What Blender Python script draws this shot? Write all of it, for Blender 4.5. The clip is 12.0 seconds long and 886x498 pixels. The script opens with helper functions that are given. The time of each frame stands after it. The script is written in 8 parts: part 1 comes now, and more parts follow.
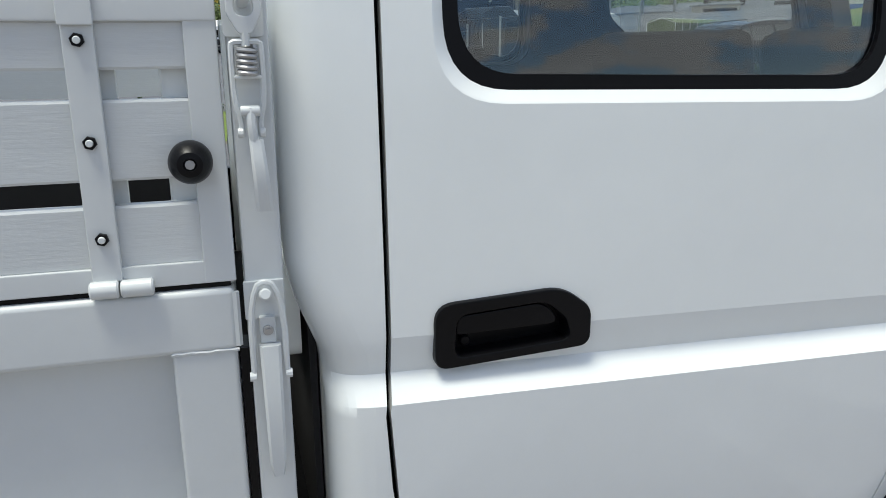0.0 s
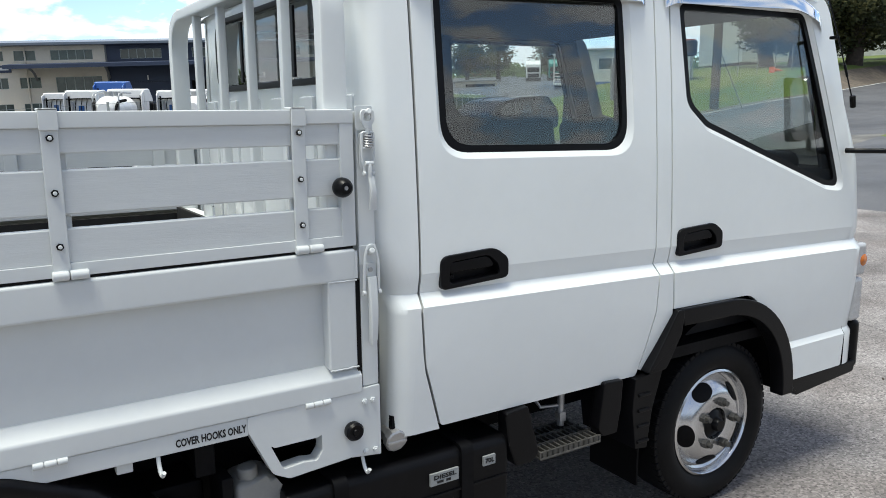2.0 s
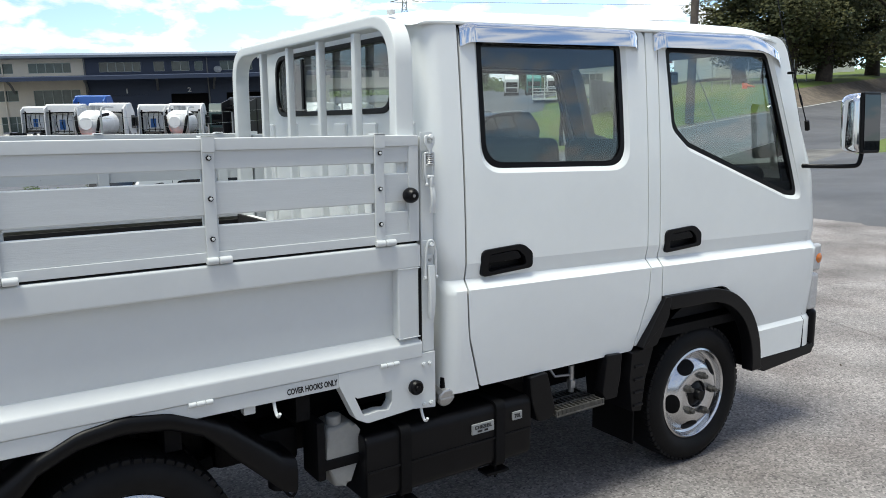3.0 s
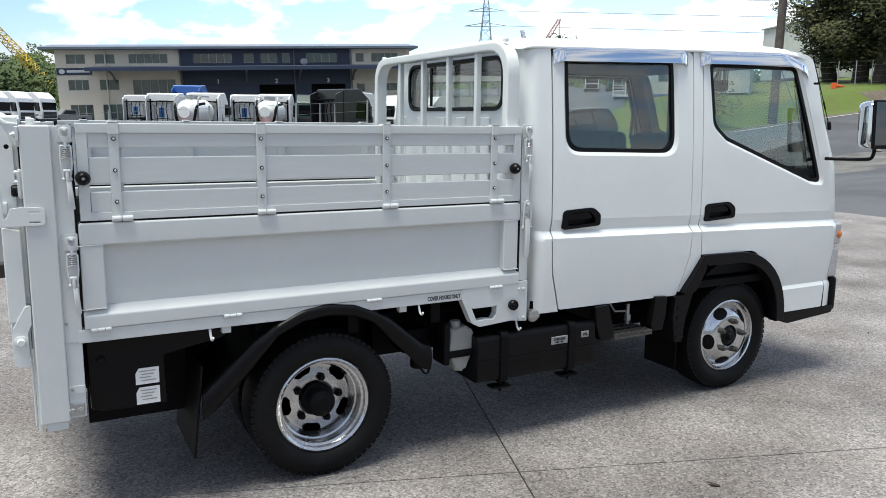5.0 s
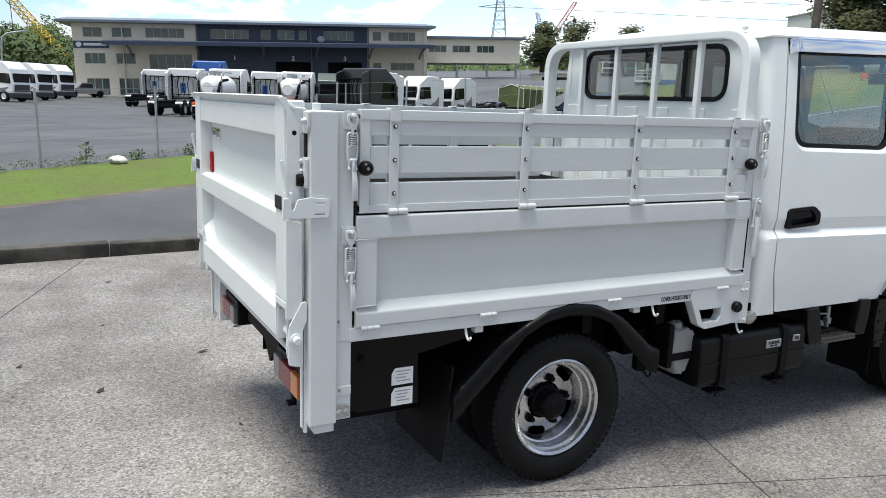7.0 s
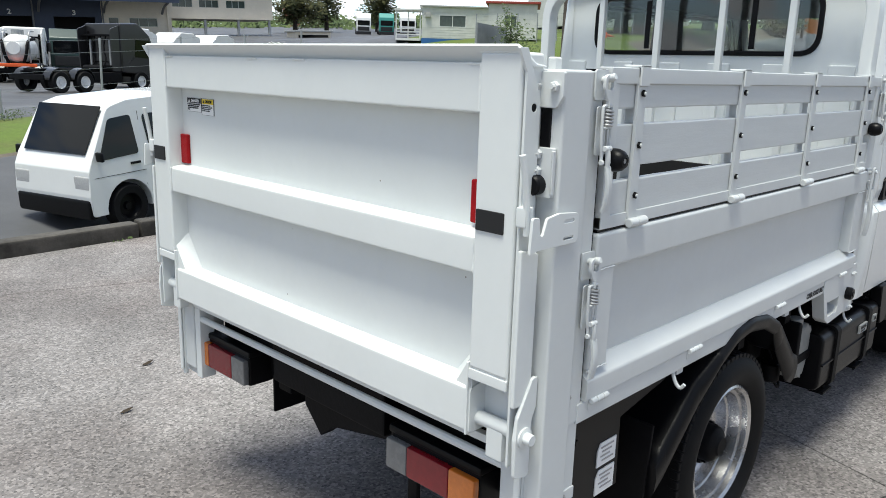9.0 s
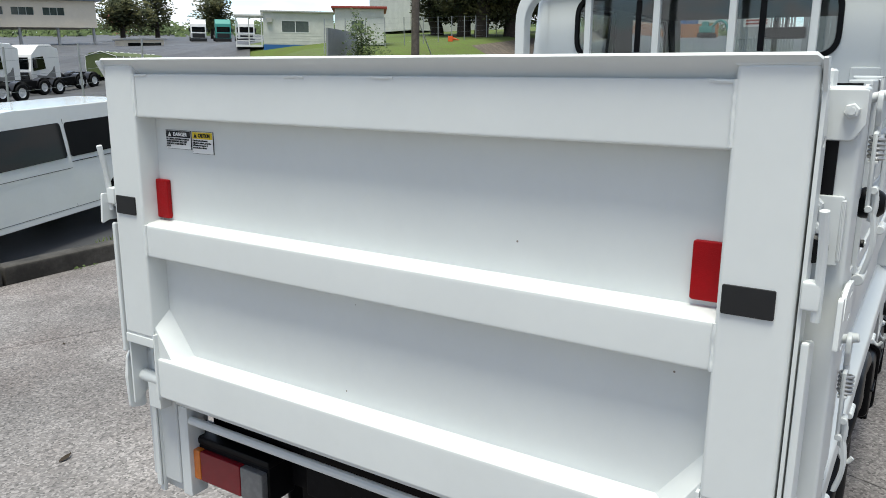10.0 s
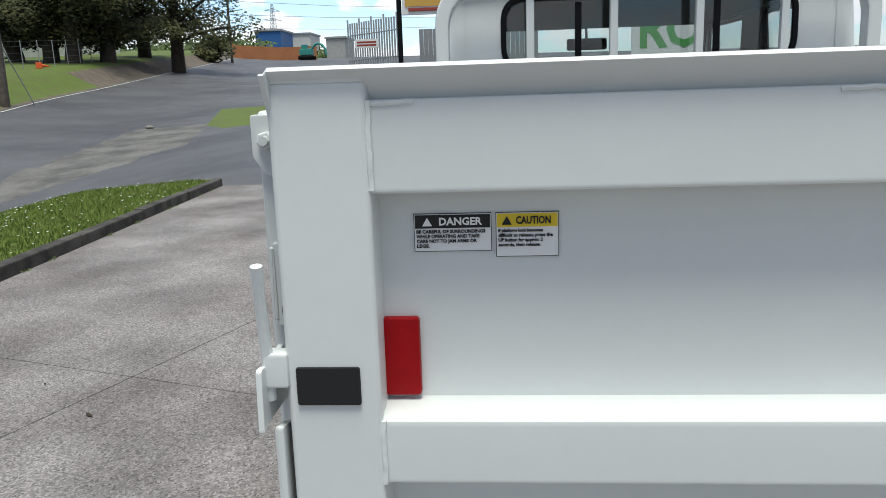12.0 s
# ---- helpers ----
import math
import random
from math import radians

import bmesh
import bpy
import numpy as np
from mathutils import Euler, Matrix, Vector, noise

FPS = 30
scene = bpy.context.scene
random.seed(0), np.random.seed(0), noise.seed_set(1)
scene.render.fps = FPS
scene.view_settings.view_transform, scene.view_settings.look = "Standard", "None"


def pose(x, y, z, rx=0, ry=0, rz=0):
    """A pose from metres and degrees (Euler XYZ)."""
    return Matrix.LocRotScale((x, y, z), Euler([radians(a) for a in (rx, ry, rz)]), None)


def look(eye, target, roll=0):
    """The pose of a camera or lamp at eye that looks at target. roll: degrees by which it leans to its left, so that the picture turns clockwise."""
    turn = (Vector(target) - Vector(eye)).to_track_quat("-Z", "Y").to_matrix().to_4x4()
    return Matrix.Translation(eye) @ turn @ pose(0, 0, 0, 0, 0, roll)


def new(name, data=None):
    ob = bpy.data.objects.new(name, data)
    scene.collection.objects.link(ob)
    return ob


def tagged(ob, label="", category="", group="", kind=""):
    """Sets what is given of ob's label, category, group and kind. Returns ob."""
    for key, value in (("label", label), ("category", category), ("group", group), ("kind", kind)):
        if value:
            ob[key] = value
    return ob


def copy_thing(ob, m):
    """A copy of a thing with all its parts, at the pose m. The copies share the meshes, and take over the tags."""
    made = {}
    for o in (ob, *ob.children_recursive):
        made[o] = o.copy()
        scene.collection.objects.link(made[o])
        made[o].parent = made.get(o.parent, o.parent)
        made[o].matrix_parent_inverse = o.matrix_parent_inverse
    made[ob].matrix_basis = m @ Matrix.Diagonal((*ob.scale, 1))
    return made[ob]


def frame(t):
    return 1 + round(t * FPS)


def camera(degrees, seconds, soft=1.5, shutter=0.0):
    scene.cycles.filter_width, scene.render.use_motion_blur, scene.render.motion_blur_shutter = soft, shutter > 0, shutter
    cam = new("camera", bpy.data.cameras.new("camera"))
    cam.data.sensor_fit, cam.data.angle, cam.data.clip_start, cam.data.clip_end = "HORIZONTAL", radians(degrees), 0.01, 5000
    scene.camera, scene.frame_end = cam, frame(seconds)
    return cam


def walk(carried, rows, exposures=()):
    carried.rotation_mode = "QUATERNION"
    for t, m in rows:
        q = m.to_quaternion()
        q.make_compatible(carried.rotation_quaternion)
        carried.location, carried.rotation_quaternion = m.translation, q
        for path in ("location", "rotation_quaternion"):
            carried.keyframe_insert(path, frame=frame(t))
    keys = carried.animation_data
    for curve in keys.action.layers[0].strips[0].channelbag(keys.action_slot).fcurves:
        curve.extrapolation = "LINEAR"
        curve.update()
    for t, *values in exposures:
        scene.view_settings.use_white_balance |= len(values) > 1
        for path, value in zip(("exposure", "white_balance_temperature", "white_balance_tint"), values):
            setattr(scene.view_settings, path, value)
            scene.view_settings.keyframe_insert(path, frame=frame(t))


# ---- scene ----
cam = camera(60.0, 12.0, 0.9)
PATH = [
    (0, (0.012, 0.069, 1.433), (0.538, 1.927, 0.91), -0.4),
    (0.5, (-0.151, -0.125, 1.495), (0.521, 1.674, 0.938), 0.6),
    (1, (-0.371, -0.292, 1.497), (0.452, 1.467, 1.02), 0.4),
    (1.5, (-0.589, -0.513, 1.472), (0.373, 1.193, 1.069), 0.0),
    (2, (-0.82, -0.73, 1.482), (0.231, 0.935, 1.13), -0.5),
    (2.5, (-1.057, -0.903, 1.517), (0.021, 0.746, 1.176), -0.5),
    (2.7, (-1.157, -0.971, 1.519), (-0.05, 0.663, 1.197), -0.4),
    (4.3, (-1.781, -1.631, 1.514), (-0.76, 0.059, 1.191), 0.1),
    (4.5, (-1.861, -1.727, 1.51), (-0.854, -0.03, 1.186), 0.2),
    (5, (-1.965, -1.927, 1.517), (-1.028, -0.192, 1.184), 0.7),
    (5.5, (-2.141, -1.958, 1.538), (-1.27, -0.191, 1.197), 1.1),
    (6, (-2.455, -1.868, 1.547), (-1.613, -0.087, 1.201), 1.6),
    (6.5, (-2.611, -1.631, 1.518), (-1.752, 0.14, 1.161), 1.9),
    (7, (-2.739, -1.331, 1.526), (-1.819, 0.403, 1.146), 2.0),
    (7.5, (-2.97, -1.022, 1.515), (-1.95, 0.65, 1.107), 2.1),
    (7.7, (-3.024, -0.895, 1.514), (-1.967, 0.75, 1.092), 2.0),
    (9.3, (-3.202, 0.369, 1.476), (-1.724, 1.638, 1.02), 1.4),
    (9.5, (-3.164, 0.519, 1.494), (-1.641, 1.734, 1.043), 1.1),
    (10, (-3.161, 0.902, 1.493), (-1.519, 1.955, 1.05), 0.4),
    (10.5, (-3.128, 1.268, 1.49), (-1.383, 2.151, 1.072), -0.4),
    (11, (-3.024, 1.627, 1.527), (-1.188, 2.292, 1.097), -0.9),
    (11.5, (-2.971, 1.995, 1.506), (-1.072, 2.476, 1.107), -1.6),
    (12, (-2.833, 2.308, 1.495), (-0.879, 2.462, 1.096), -1.9),
]
walk(cam, [(t, look(eye, target, roll)) for t, eye, target, roll in PATH],
     [(0.0, -0.13), (1.5, -0.07), (2.7, -0.07), (5.0, -0.06), (7.5, -0.07), (9.5, -0.12), (10.7, -0.47), (12.0, -0.52)])

# ---- light ----
world = bpy.data.worlds.new("sky")
scene.world = world
world.use_nodes = True
wn, wl = world.node_tree.nodes, world.node_tree.links
wn.clear()
SUN_EL, SUN_AZ = 76.0, 260.0          # height over the horizon; from +y towards +x


def wnode(kind, **sets):
    n = wn.new(kind)
    for k, v in sets.items():
        n.inputs[k].default_value = v
    return n


sky = wn.new("ShaderNodeTexSky")
sky.sky_type, sky.sun_disc = "NISHITA", False
sky.sun_elevation, sky.sun_rotation = radians(SUN_EL), radians(SUN_AZ)
sky.air_density, sky.dust_density, sky.ozone_density = 1.0, 0.6, 1.5
wco = wn.new("ShaderNodeTexCoord")
wmap = wn.new("ShaderNodeMapping")
wmap.inputs["Scale"].default_value = (1.0, 1.0, 2.3)
wmap.inputs["Location"].default_value = (0.35, 0.1, 0.0)
wl.new(wco.outputs["Generated"], wmap.inputs["Vector"])
clouds = wnode("ShaderNodeTexNoise", Scale=11.0, Detail=9.0, Roughness=0.54, Distortion=0.2)
wl.new(wmap.outputs["Vector"], clouds.inputs["Vector"])
cover = wn.new("ShaderNodeValToRGB")
cover.color_ramp.elements[0].position, cover.color_ramp.elements[1].position = 0.455, 0.55
wl.new(clouds.outputs["Fac"], cover.inputs["Fac"])
grey = wnode("ShaderNodeTexNoise", Scale=2.6, Detail=5.0, Roughness=0.6)
wl.new(wmap.outputs["Vector"], grey.inputs["Vector"])
tone = wn.new("ShaderNodeValToRGB")
tone.color_ramp.elements[0].position, tone.color_ramp.elements[1].position = 0.36, 0.66
tone.color_ramp.elements[0].color, tone.color_ramp.elements[1].color = (12.3, 13.0, 13.8, 1), (17.8, 18.4, 19.0, 1)
wl.new(grey.outputs["Fac"], tone.inputs["Fac"])
skymix = wn.new("ShaderNodeMix")
skymix.data_type = "RGBA"
wl.new(cover.outputs["Color"], skymix.inputs["Factor"])
lift = wn.new("ShaderNodeVectorMath")               # brighter haze between the clouds
lift.operation = "MULTIPLY"
lift.inputs[1].default_value = (2.5, 2.72, 3.0)
wl.new(sky.outputs["Color"], lift.inputs[0])
wl.new(lift.outputs["Vector"], skymix.inputs["A"])
wl.new(tone.outputs["Color"], skymix.inputs["B"])
toward = wn.new("ShaderNodeVectorMath")             # the cloud is thinner and brighter on one side
toward.operation = "DOT_PRODUCT"
toward.inputs[1].default_value = (0.86, 0.5, 0.1)
wl.new(wco.outputs["Generated"], toward.inputs[0])
thin = wnode("ShaderNodeMapRange", **{"From Min": 0.35, "From Max": 1.0, "To Min": 1.0, "To Max": 2.05})
wl.new(toward.outputs["Value"], thin.inputs["Value"])
bright = wn.new("ShaderNodeVectorMath")
bright.operation = "SCALE"
wl.new(skymix.outputs["Result"], bright.inputs[0])
wl.new(thin.outputs["Result"], bright.inputs["Scale"])
back = wnode("ShaderNodeBackground", Strength=0.0545)
wl.new(bright.outputs["Vector"], back.inputs["Color"])
wout = wn.new("ShaderNodeOutputWorld")
wl.new(back.outputs["Background"], wout.inputs["Surface"])

sun = new("sun", bpy.data.lights.new("sun", "SUN"))
sun.data.energy, sun.data.angle, sun.data.color = 5.8, radians(26), (1.0, 1.0, 0.89)
sun.matrix_world = look((30 * math.sin(radians(SUN_AZ)), 30 * math.cos(radians(SUN_AZ)), 30 * math.tan(radians(SUN_EL))), (0, 0, 0))

# ---- materials ----


def material(name, colour, rough=0.5, metal=0.0, coat=0.0, vary=0.0, scale=6.0, bump=0.0, bscale=80.0, second=None, mixat=(0.45, 0.6),
             stretch=(1, 1, 1), emit=0.0, trans=0.0, ior=1.45, rvar=0.0, island=False, spec=0.5):
    """Principled material: base colour, a large and a fine variation, and a fine relief, all in metres of the object's own space."""
    m = bpy.data.materials.new(name)
    m.use_nodes = True
    nt = m.node_tree
    n, l = nt.nodes, nt.links
    b = n["Principled BSDF"]
    b.inputs["Base Color"].default_value = (*colour, 1)
    b.inputs["Roughness"].default_value, b.inputs["Metallic"].default_value = rough, metal
    b.inputs["Coat Weight"].default_value, b.inputs["Coat Roughness"].default_value = coat, 0.08
    b.inputs["Transmission Weight"].default_value, b.inputs["IOR"].default_value = trans, ior
    b.inputs["Specular IOR Level"].default_value = spec
    if emit:
        b.inputs["Emission Color"].default_value, b.inputs["Emission Strength"].default_value = (*colour, 1), emit
    co = n.new("ShaderNodeTexCoord")
    mp = n.new("ShaderNodeMapping")
    mp.inputs["Scale"].default_value = stretch
    l.new(co.outputs["Object"], mp.inputs["Vector"])

    def noise_(sc, detail=6.0, rough_=0.6):
        t = n.new("ShaderNodeTexNoise")
        t.inputs["Scale"].default_value, t.inputs["Detail"].default_value, t.inputs["Roughness"].default_value = sc, detail, rough_
        l.new(mp.outputs["Vector"], t.inputs["Vector"])
        return t.outputs["Fac"]

    if vary or second:
        ramp = n.new("ShaderNodeValToRGB")
        ramp.color_ramp.elements[0].position, ramp.color_ramp.elements[1].position = mixat
        c2 = second or tuple(max(0.0, c * (1 - vary)) for c in colour)
        ramp.color_ramp.elements[0].color, ramp.color_ramp.elements[1].color = (*c2, 1), (*colour, 1)
        l.new(noise_(scale), ramp.inputs["Fac"])
        out = ramp.outputs["Color"]
        if vary:
            fine = n.new("ShaderNodeMix")
            fine.data_type, fine.blend_type = "RGBA", "MULTIPLY"
            fine.inputs["Factor"].default_value = 1.0
            fr = n.new("ShaderNodeMapRange")
            fr.inputs["To Min"].default_value, fr.inputs["To Max"].default_value = 1 - vary, 1 + vary
            l.new(noise_(scale * 9), fr.inputs["Value"])
            l.new(out, fine.inputs["A"])
            l.new(fr.outputs["Result"], fine.inputs["B"])
            out = fine.outputs["Result"]
        if island:
            info = n.new("ShaderNodeObjectInfo")
            hs = n.new("ShaderNodeHueSaturation")
            vr = n.new("ShaderNodeMapRange")
            vr.inputs["To Min"].default_value, vr.inputs["To Max"].default_value = 0.8, 1.15
            l.new(info.outputs["Random"], vr.inputs["Value"])
            l.new(vr.outputs["Result"], hs.inputs["Value"])
            l.new(out, hs.inputs["Color"])
            out = hs.outputs["Color"]
        l.new(out, b.inputs["Base Color"])
    if rvar:
        rr = n.new("ShaderNodeMapRange")
        rr.inputs["To Min"].default_value, rr.inputs["To Max"].default_value = max(0.02, rough - rvar), rough + rvar
        l.new(noise_(scale * 2.3), rr.inputs["Value"])
        l.new(rr.outputs["Result"], b.inputs["Roughness"])
    if bump:
        bp = n.new("ShaderNodeBump")
        bp.inputs["Strength"].default_value, bp.inputs["Distance"].default_value = bump, 0.004
        l.new(noise_(bscale, 4.0), bp.inputs["Height"])
        l.new(bp.outputs["Normal"], b.inputs["Normal"])
    return m


WHITE = material("white_paint", (0.81, 0.835, 0.82), 0.26, coat=0.5, vary=0.02, scale=2.0, bump=0.02, bscale=260)
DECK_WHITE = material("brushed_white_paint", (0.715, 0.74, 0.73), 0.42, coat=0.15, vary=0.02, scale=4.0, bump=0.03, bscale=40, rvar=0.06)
# next two: deck white darkened, the truck side's shade put into the colour
SHADED_WHITE = material("shade_greyed_white", (0.63, 0.652, 0.65), 0.4, coat=0.15, vary=0.025, scale=4.0, bump=0.03, bscale=40, rvar=0.06)
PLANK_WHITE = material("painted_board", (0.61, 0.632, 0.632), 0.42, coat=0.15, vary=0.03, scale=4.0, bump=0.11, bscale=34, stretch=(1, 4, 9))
BLACK = material("black_plastic", (0.0045, 0.0045, 0.0055), 0.36, vary=0.2, scale=9, bump=0.06, bscale=300, spec=0.2)
RUBBER = material("tyre_rubber", (0.0055, 0.0055, 0.0062), 0.6, vary=0.3, scale=12, bump=0.1, bscale=200, spec=0.22)
UNDER = material("chassis_black", (0.004, 0.004, 0.005), 0.6, vary=0.4, scale=5, bump=0.2, bscale=60, spec=0.16)
STEEL = material("silver_rim", (0.56, 0.56, 0.57), 0.26, 0.96, vary=0.08, scale=8, rvar=0.08)
ZINC = material("zinc", (0.5, 0.5, 0.5), 0.45, 0.8, vary=0.15, scale=20)
CHROME = material("chrome", (0.72, 0.73, 0.75), 0.06, 1.0)
MIRROR = material("mirror_glass", (0.1, 0.105, 0.11), 0.02, 1.0)
RED = material("red_reflector", (0.34, 0.001, 0.004), 0.4, spec=0.25, vary=0.1, scale=30, bump=0.3, bscale=600)
ORANGE = material("amber_lens", (0.62, 0.17, 0.02), 0.2, coat=0.7, vary=0.1, scale=40, bump=0.3, bscale=500)
CLEARL = material("clear_lens", (0.5, 0.5, 0.5), 0.2, coat=0.6, vary=0.1, scale=40, bump=0.3, bscale=500)
TAILRED = material("tail_red", (0.2, 0.006, 0.012), 0.2, coat=0.3, vary=0.1, scale=40, bump=0.3, bscale=500)
MARK = material("black_marker", (0.013, 0.013, 0.014), 0.6, vary=0.1, scale=30)
SEAT = material("seat_cloth", (0.014, 0.0145, 0.017), 0.9, vary=0.2, scale=30)
TRIM = material("cab_trim", (0.022, 0.022, 0.024), 0.7, vary=0.1, scale=20)
YELLOW = material("yellow_label", (0.75, 0.55, 0.03), 0.5)
LABEL = material("paper_label", (0.86, 0.86, 0.85), 0.5)
INK = material("ink", (0.012, 0.012, 0.012), 0.6)
RIM_BRIGHT = material("polished_rim", (0.64, 0.65, 0.67), 0.22, 0.97, vary=0.06, scale=8, rvar=0.08)
POLY = material("reservoir_plastic", (0.3, 0.3, 0.285), 0.5, vary=0.1, scale=9)
GLASS = material("tinted_glass", (0.78, 0.83, 0.82), 0.0, trans=1.0, ior=1.62)
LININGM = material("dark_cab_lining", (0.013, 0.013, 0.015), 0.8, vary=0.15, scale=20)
GREYLABEL = material("grey_label", (0.3, 0.31, 0.31), 0.45, vary=0.12, scale=30)
SMOKE = material("smoky_lens", (0.16, 0.165, 0.17), 0.15, coat=0.6, vary=0.15, scale=40, bump=0.3, bscale=500)
TREAD = material("dull_tread_steel", (0.13, 0.125, 0.115), 0.6, 0.6, vary=0.3, scale=25)
BEDMAT = material("bed_floor", (0.012, 0.012, 0.012), 0.8, vary=0.2, scale=6)


def specks(mat, density, size, tone):
    """Small sparse chips and dirt spots over a paint."""
    nt = mat.node_tree
    n, l = nt.nodes, nt.links
    b = n["Principled BSDF"]
    v = n.new("ShaderNodeTexVoronoi")
    v.inputs["Scale"].default_value = density
    l.new(n["Texture Coordinate"].outputs["Object"], v.inputs["Vector"])
    sp = n.new("ShaderNodeSeparateColor")
    l.new(v.outputs["Color"], sp.inputs["Color"])
    near = n.new("ShaderNodeMapRange")
    near.inputs["From Min"].default_value, near.inputs["From Max"].default_value = size, size * 0.6
    l.new(v.outputs["Distance"], near.inputs["Value"])
    few = n.new("ShaderNodeMapRange")
    few.inputs["From Min"].default_value, few.inputs["From Max"].default_value = 0.8, 0.98
    l.new(sp.outputs["Red"], few.inputs["Value"])
    mul = n.new("ShaderNodeMath")
    mul.operation = "MULTIPLY"
    l.new(near.outputs["Result"], mul.inputs[0])
    l.new(few.outputs["Result"], mul.inputs[1])
    mx = n.new("ShaderNodeMix")
    mx.data_type = "RGBA"
    l.new(mul.outputs["Value"], mx.inputs["Factor"])
    l.new(b.inputs["Base Color"].links[0].from_socket, mx.inputs["A"])
    mx.inputs["B"].default_value = (*tone, 1)
    l.new(mx.outputs["Result"], b.inputs["Base Color"])


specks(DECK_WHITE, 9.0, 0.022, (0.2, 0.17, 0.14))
specks(SHADED_WHITE, 9.0, 0.022, (0.2, 0.17, 0.14))
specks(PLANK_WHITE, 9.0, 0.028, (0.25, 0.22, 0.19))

# ---- mesh helpers ----


def weigh(me, limit):
    """Corner normals weighted by area, so that flat faces stay flat beside rounded edges."""
    fn = [p.normal.copy() for p in me.polygons]
    fa = [p.area for p in me.polygons]
    round_v = [[] for _ in me.vertices]
    for p in me.polygons:
        for v in p.vertices:
            round_v[v].append(p.index)
    out = []
    for p in me.polygons:
        n = fn[p.index]
        for v in p.vertices:
            s = Vector((0, 0, 0))
            for q in round_v[v]:
                if n.dot(fn[q]) > limit:
                    s += fn[q] * fa[q]
            out.append(s.normalized() if s.length > 0 else n)
    me.normals_split_custom_set(out)


def finish(bm, name, mat, angle=35.0, keep=False):
    """Links a bmesh as a mesh object."""
    me = bpy.data.meshes.new(name)
    if not keep:
        bmesh.ops.recalc_face_normals(bm, faces=bm.faces[:])
    bm.to_mesh(me)
    bm.free()
    for m in mat if isinstance(mat, (list, tuple)) else [mat]:
        me.materials.append(m)
    me.polygons.foreach_set("use_smooth", [True] * len(me.polygons))
    me.set_sharp_from_angle(angle=radians(angle))
    if len(me.polygons) < 4000:
        weigh(me, math.cos(radians(angle)))
    return new(name, me)


def part(name, bm, mat, parent, label="", angle=35.0, keep=False):
    ob = finish(bm, name, mat, angle, keep)
    ob.parent = parent
    if label:
        ob["label"] = label
    return ob


def thing(name, label, category, at=(0, 0, 0), group="", kind=""):
    ob = new(name)
    ob.location = at
    ob.empty_display_size = 0.2
    return tagged(ob, label, category, group, kind)


def box(bm, x0, x1, y0, y1, z0, z1, bev=0.004, seg=2, m=None):
    vs = [bm.verts.new((x, y, z)) for x in (x0, x1) for y in (y0, y1) for z in (z0, z1)]
    fs = [bm.faces.new([vs[i] for i in q]) for q in ((0, 1, 3, 2), (4, 6, 7, 5), (0, 4, 5, 1), (2, 3, 7, 6), (0, 2, 6, 4), (1, 5, 7, 3))]
    if bev:
        es = {e for f in fs for e in f.edges}
        r = bmesh.ops.bevel(bm, geom=list(es), offset=bev, segments=seg, profile=0.5, affect="EDGES")
        vs = list({v for f in r["faces"] for v in f.verts} | {v for v in vs if v.is_valid})
    if m is not None:
        bmesh.ops.transform(bm, matrix=m, verts=vs)
    return vs


def ring(c, ax, r, n, phase=0.0):
    ax = Vector(ax).normalized()
    u = ax.orthogonal().normalized()
    w = ax.cross(u)
    return [Vector(c) + r * (math.cos(2 * math.pi * i / n + phase) * u + math.sin(2 * math.pi * i / n + phase) * w) for i in range(n)]


def skin(bm, loops, closed=True, caps=True):
    """Faces between successive loops of places."""
    vl = [[bm.verts.new(p) for p in lp] for lp in loops]
    n = len(vl[0])
    for a, b in zip(vl, vl[1:]):
        for i in range(n if closed else n - 1):
            j = (i + 1) % n
            bm.faces.new((a[i], a[j], b[j], b[i]))
    if caps and closed:
        bm.faces.new(vl[0][::-1])
        bm.faces.new(vl[-1])
    return vl


def cyl(bm, p0, p1, r0, r1=None, n=16, bev=0.0):
    p0, p1 = Vector(p0), Vector(p1)
    r1 = r0 if r1 is None else r1
    ax = p1 - p0
    if bev:
        u = ax.normalized() * bev
        skin(bm, [ring(p0, ax, r0 - bev, n), ring(p0 + u, ax, r0, n), ring(p1 - u, ax, r1, n), ring(p1, ax, r1 - bev, n)])
    else:
        skin(bm, [ring(p0, ax, r0, n), ring(p1, ax, r1, n)])


def tube(bm, pts, r, n=10, smooth=0, squash=None):
    """A tube through places; smooth: rounds of corner cutting."""
    pts = [Vector(p) for p in pts]
    for _ in range(smooth):
        q = [pts[0]]
        for a, b in zip(pts, pts[1:]):
            q += [a.lerp(b, 0.25), a.lerp(b, 0.75)]
        pts = q + [pts[-1]]
    loops, u = [], None
    for i, p in enumerate(pts):
        d = (pts[min(i + 1, len(pts) - 1)] - pts[max(i - 1, 0)]).normalized()
        u = d.orthogonal().normalized() if u is None else (u - d * u.dot(d)).normalized()
        w = d.cross(u)
        loops.append([p + r * (math.cos(2 * math.pi * k / n) * u + math.sin(2 * math.pi * k / n) * w) for k in range(n)])
    skin(bm, loops)


def lathe(bm, profile, centre, axis=(0, -1, 0), n=40):
    """Turns (radius, along) pairs round an axis."""
    axis = Vector(axis).normalized()
    skin(bm, [ring(Vector(centre) + axis * h, axis, max(r, 1e-4), n) for r, h in profile], caps=False)


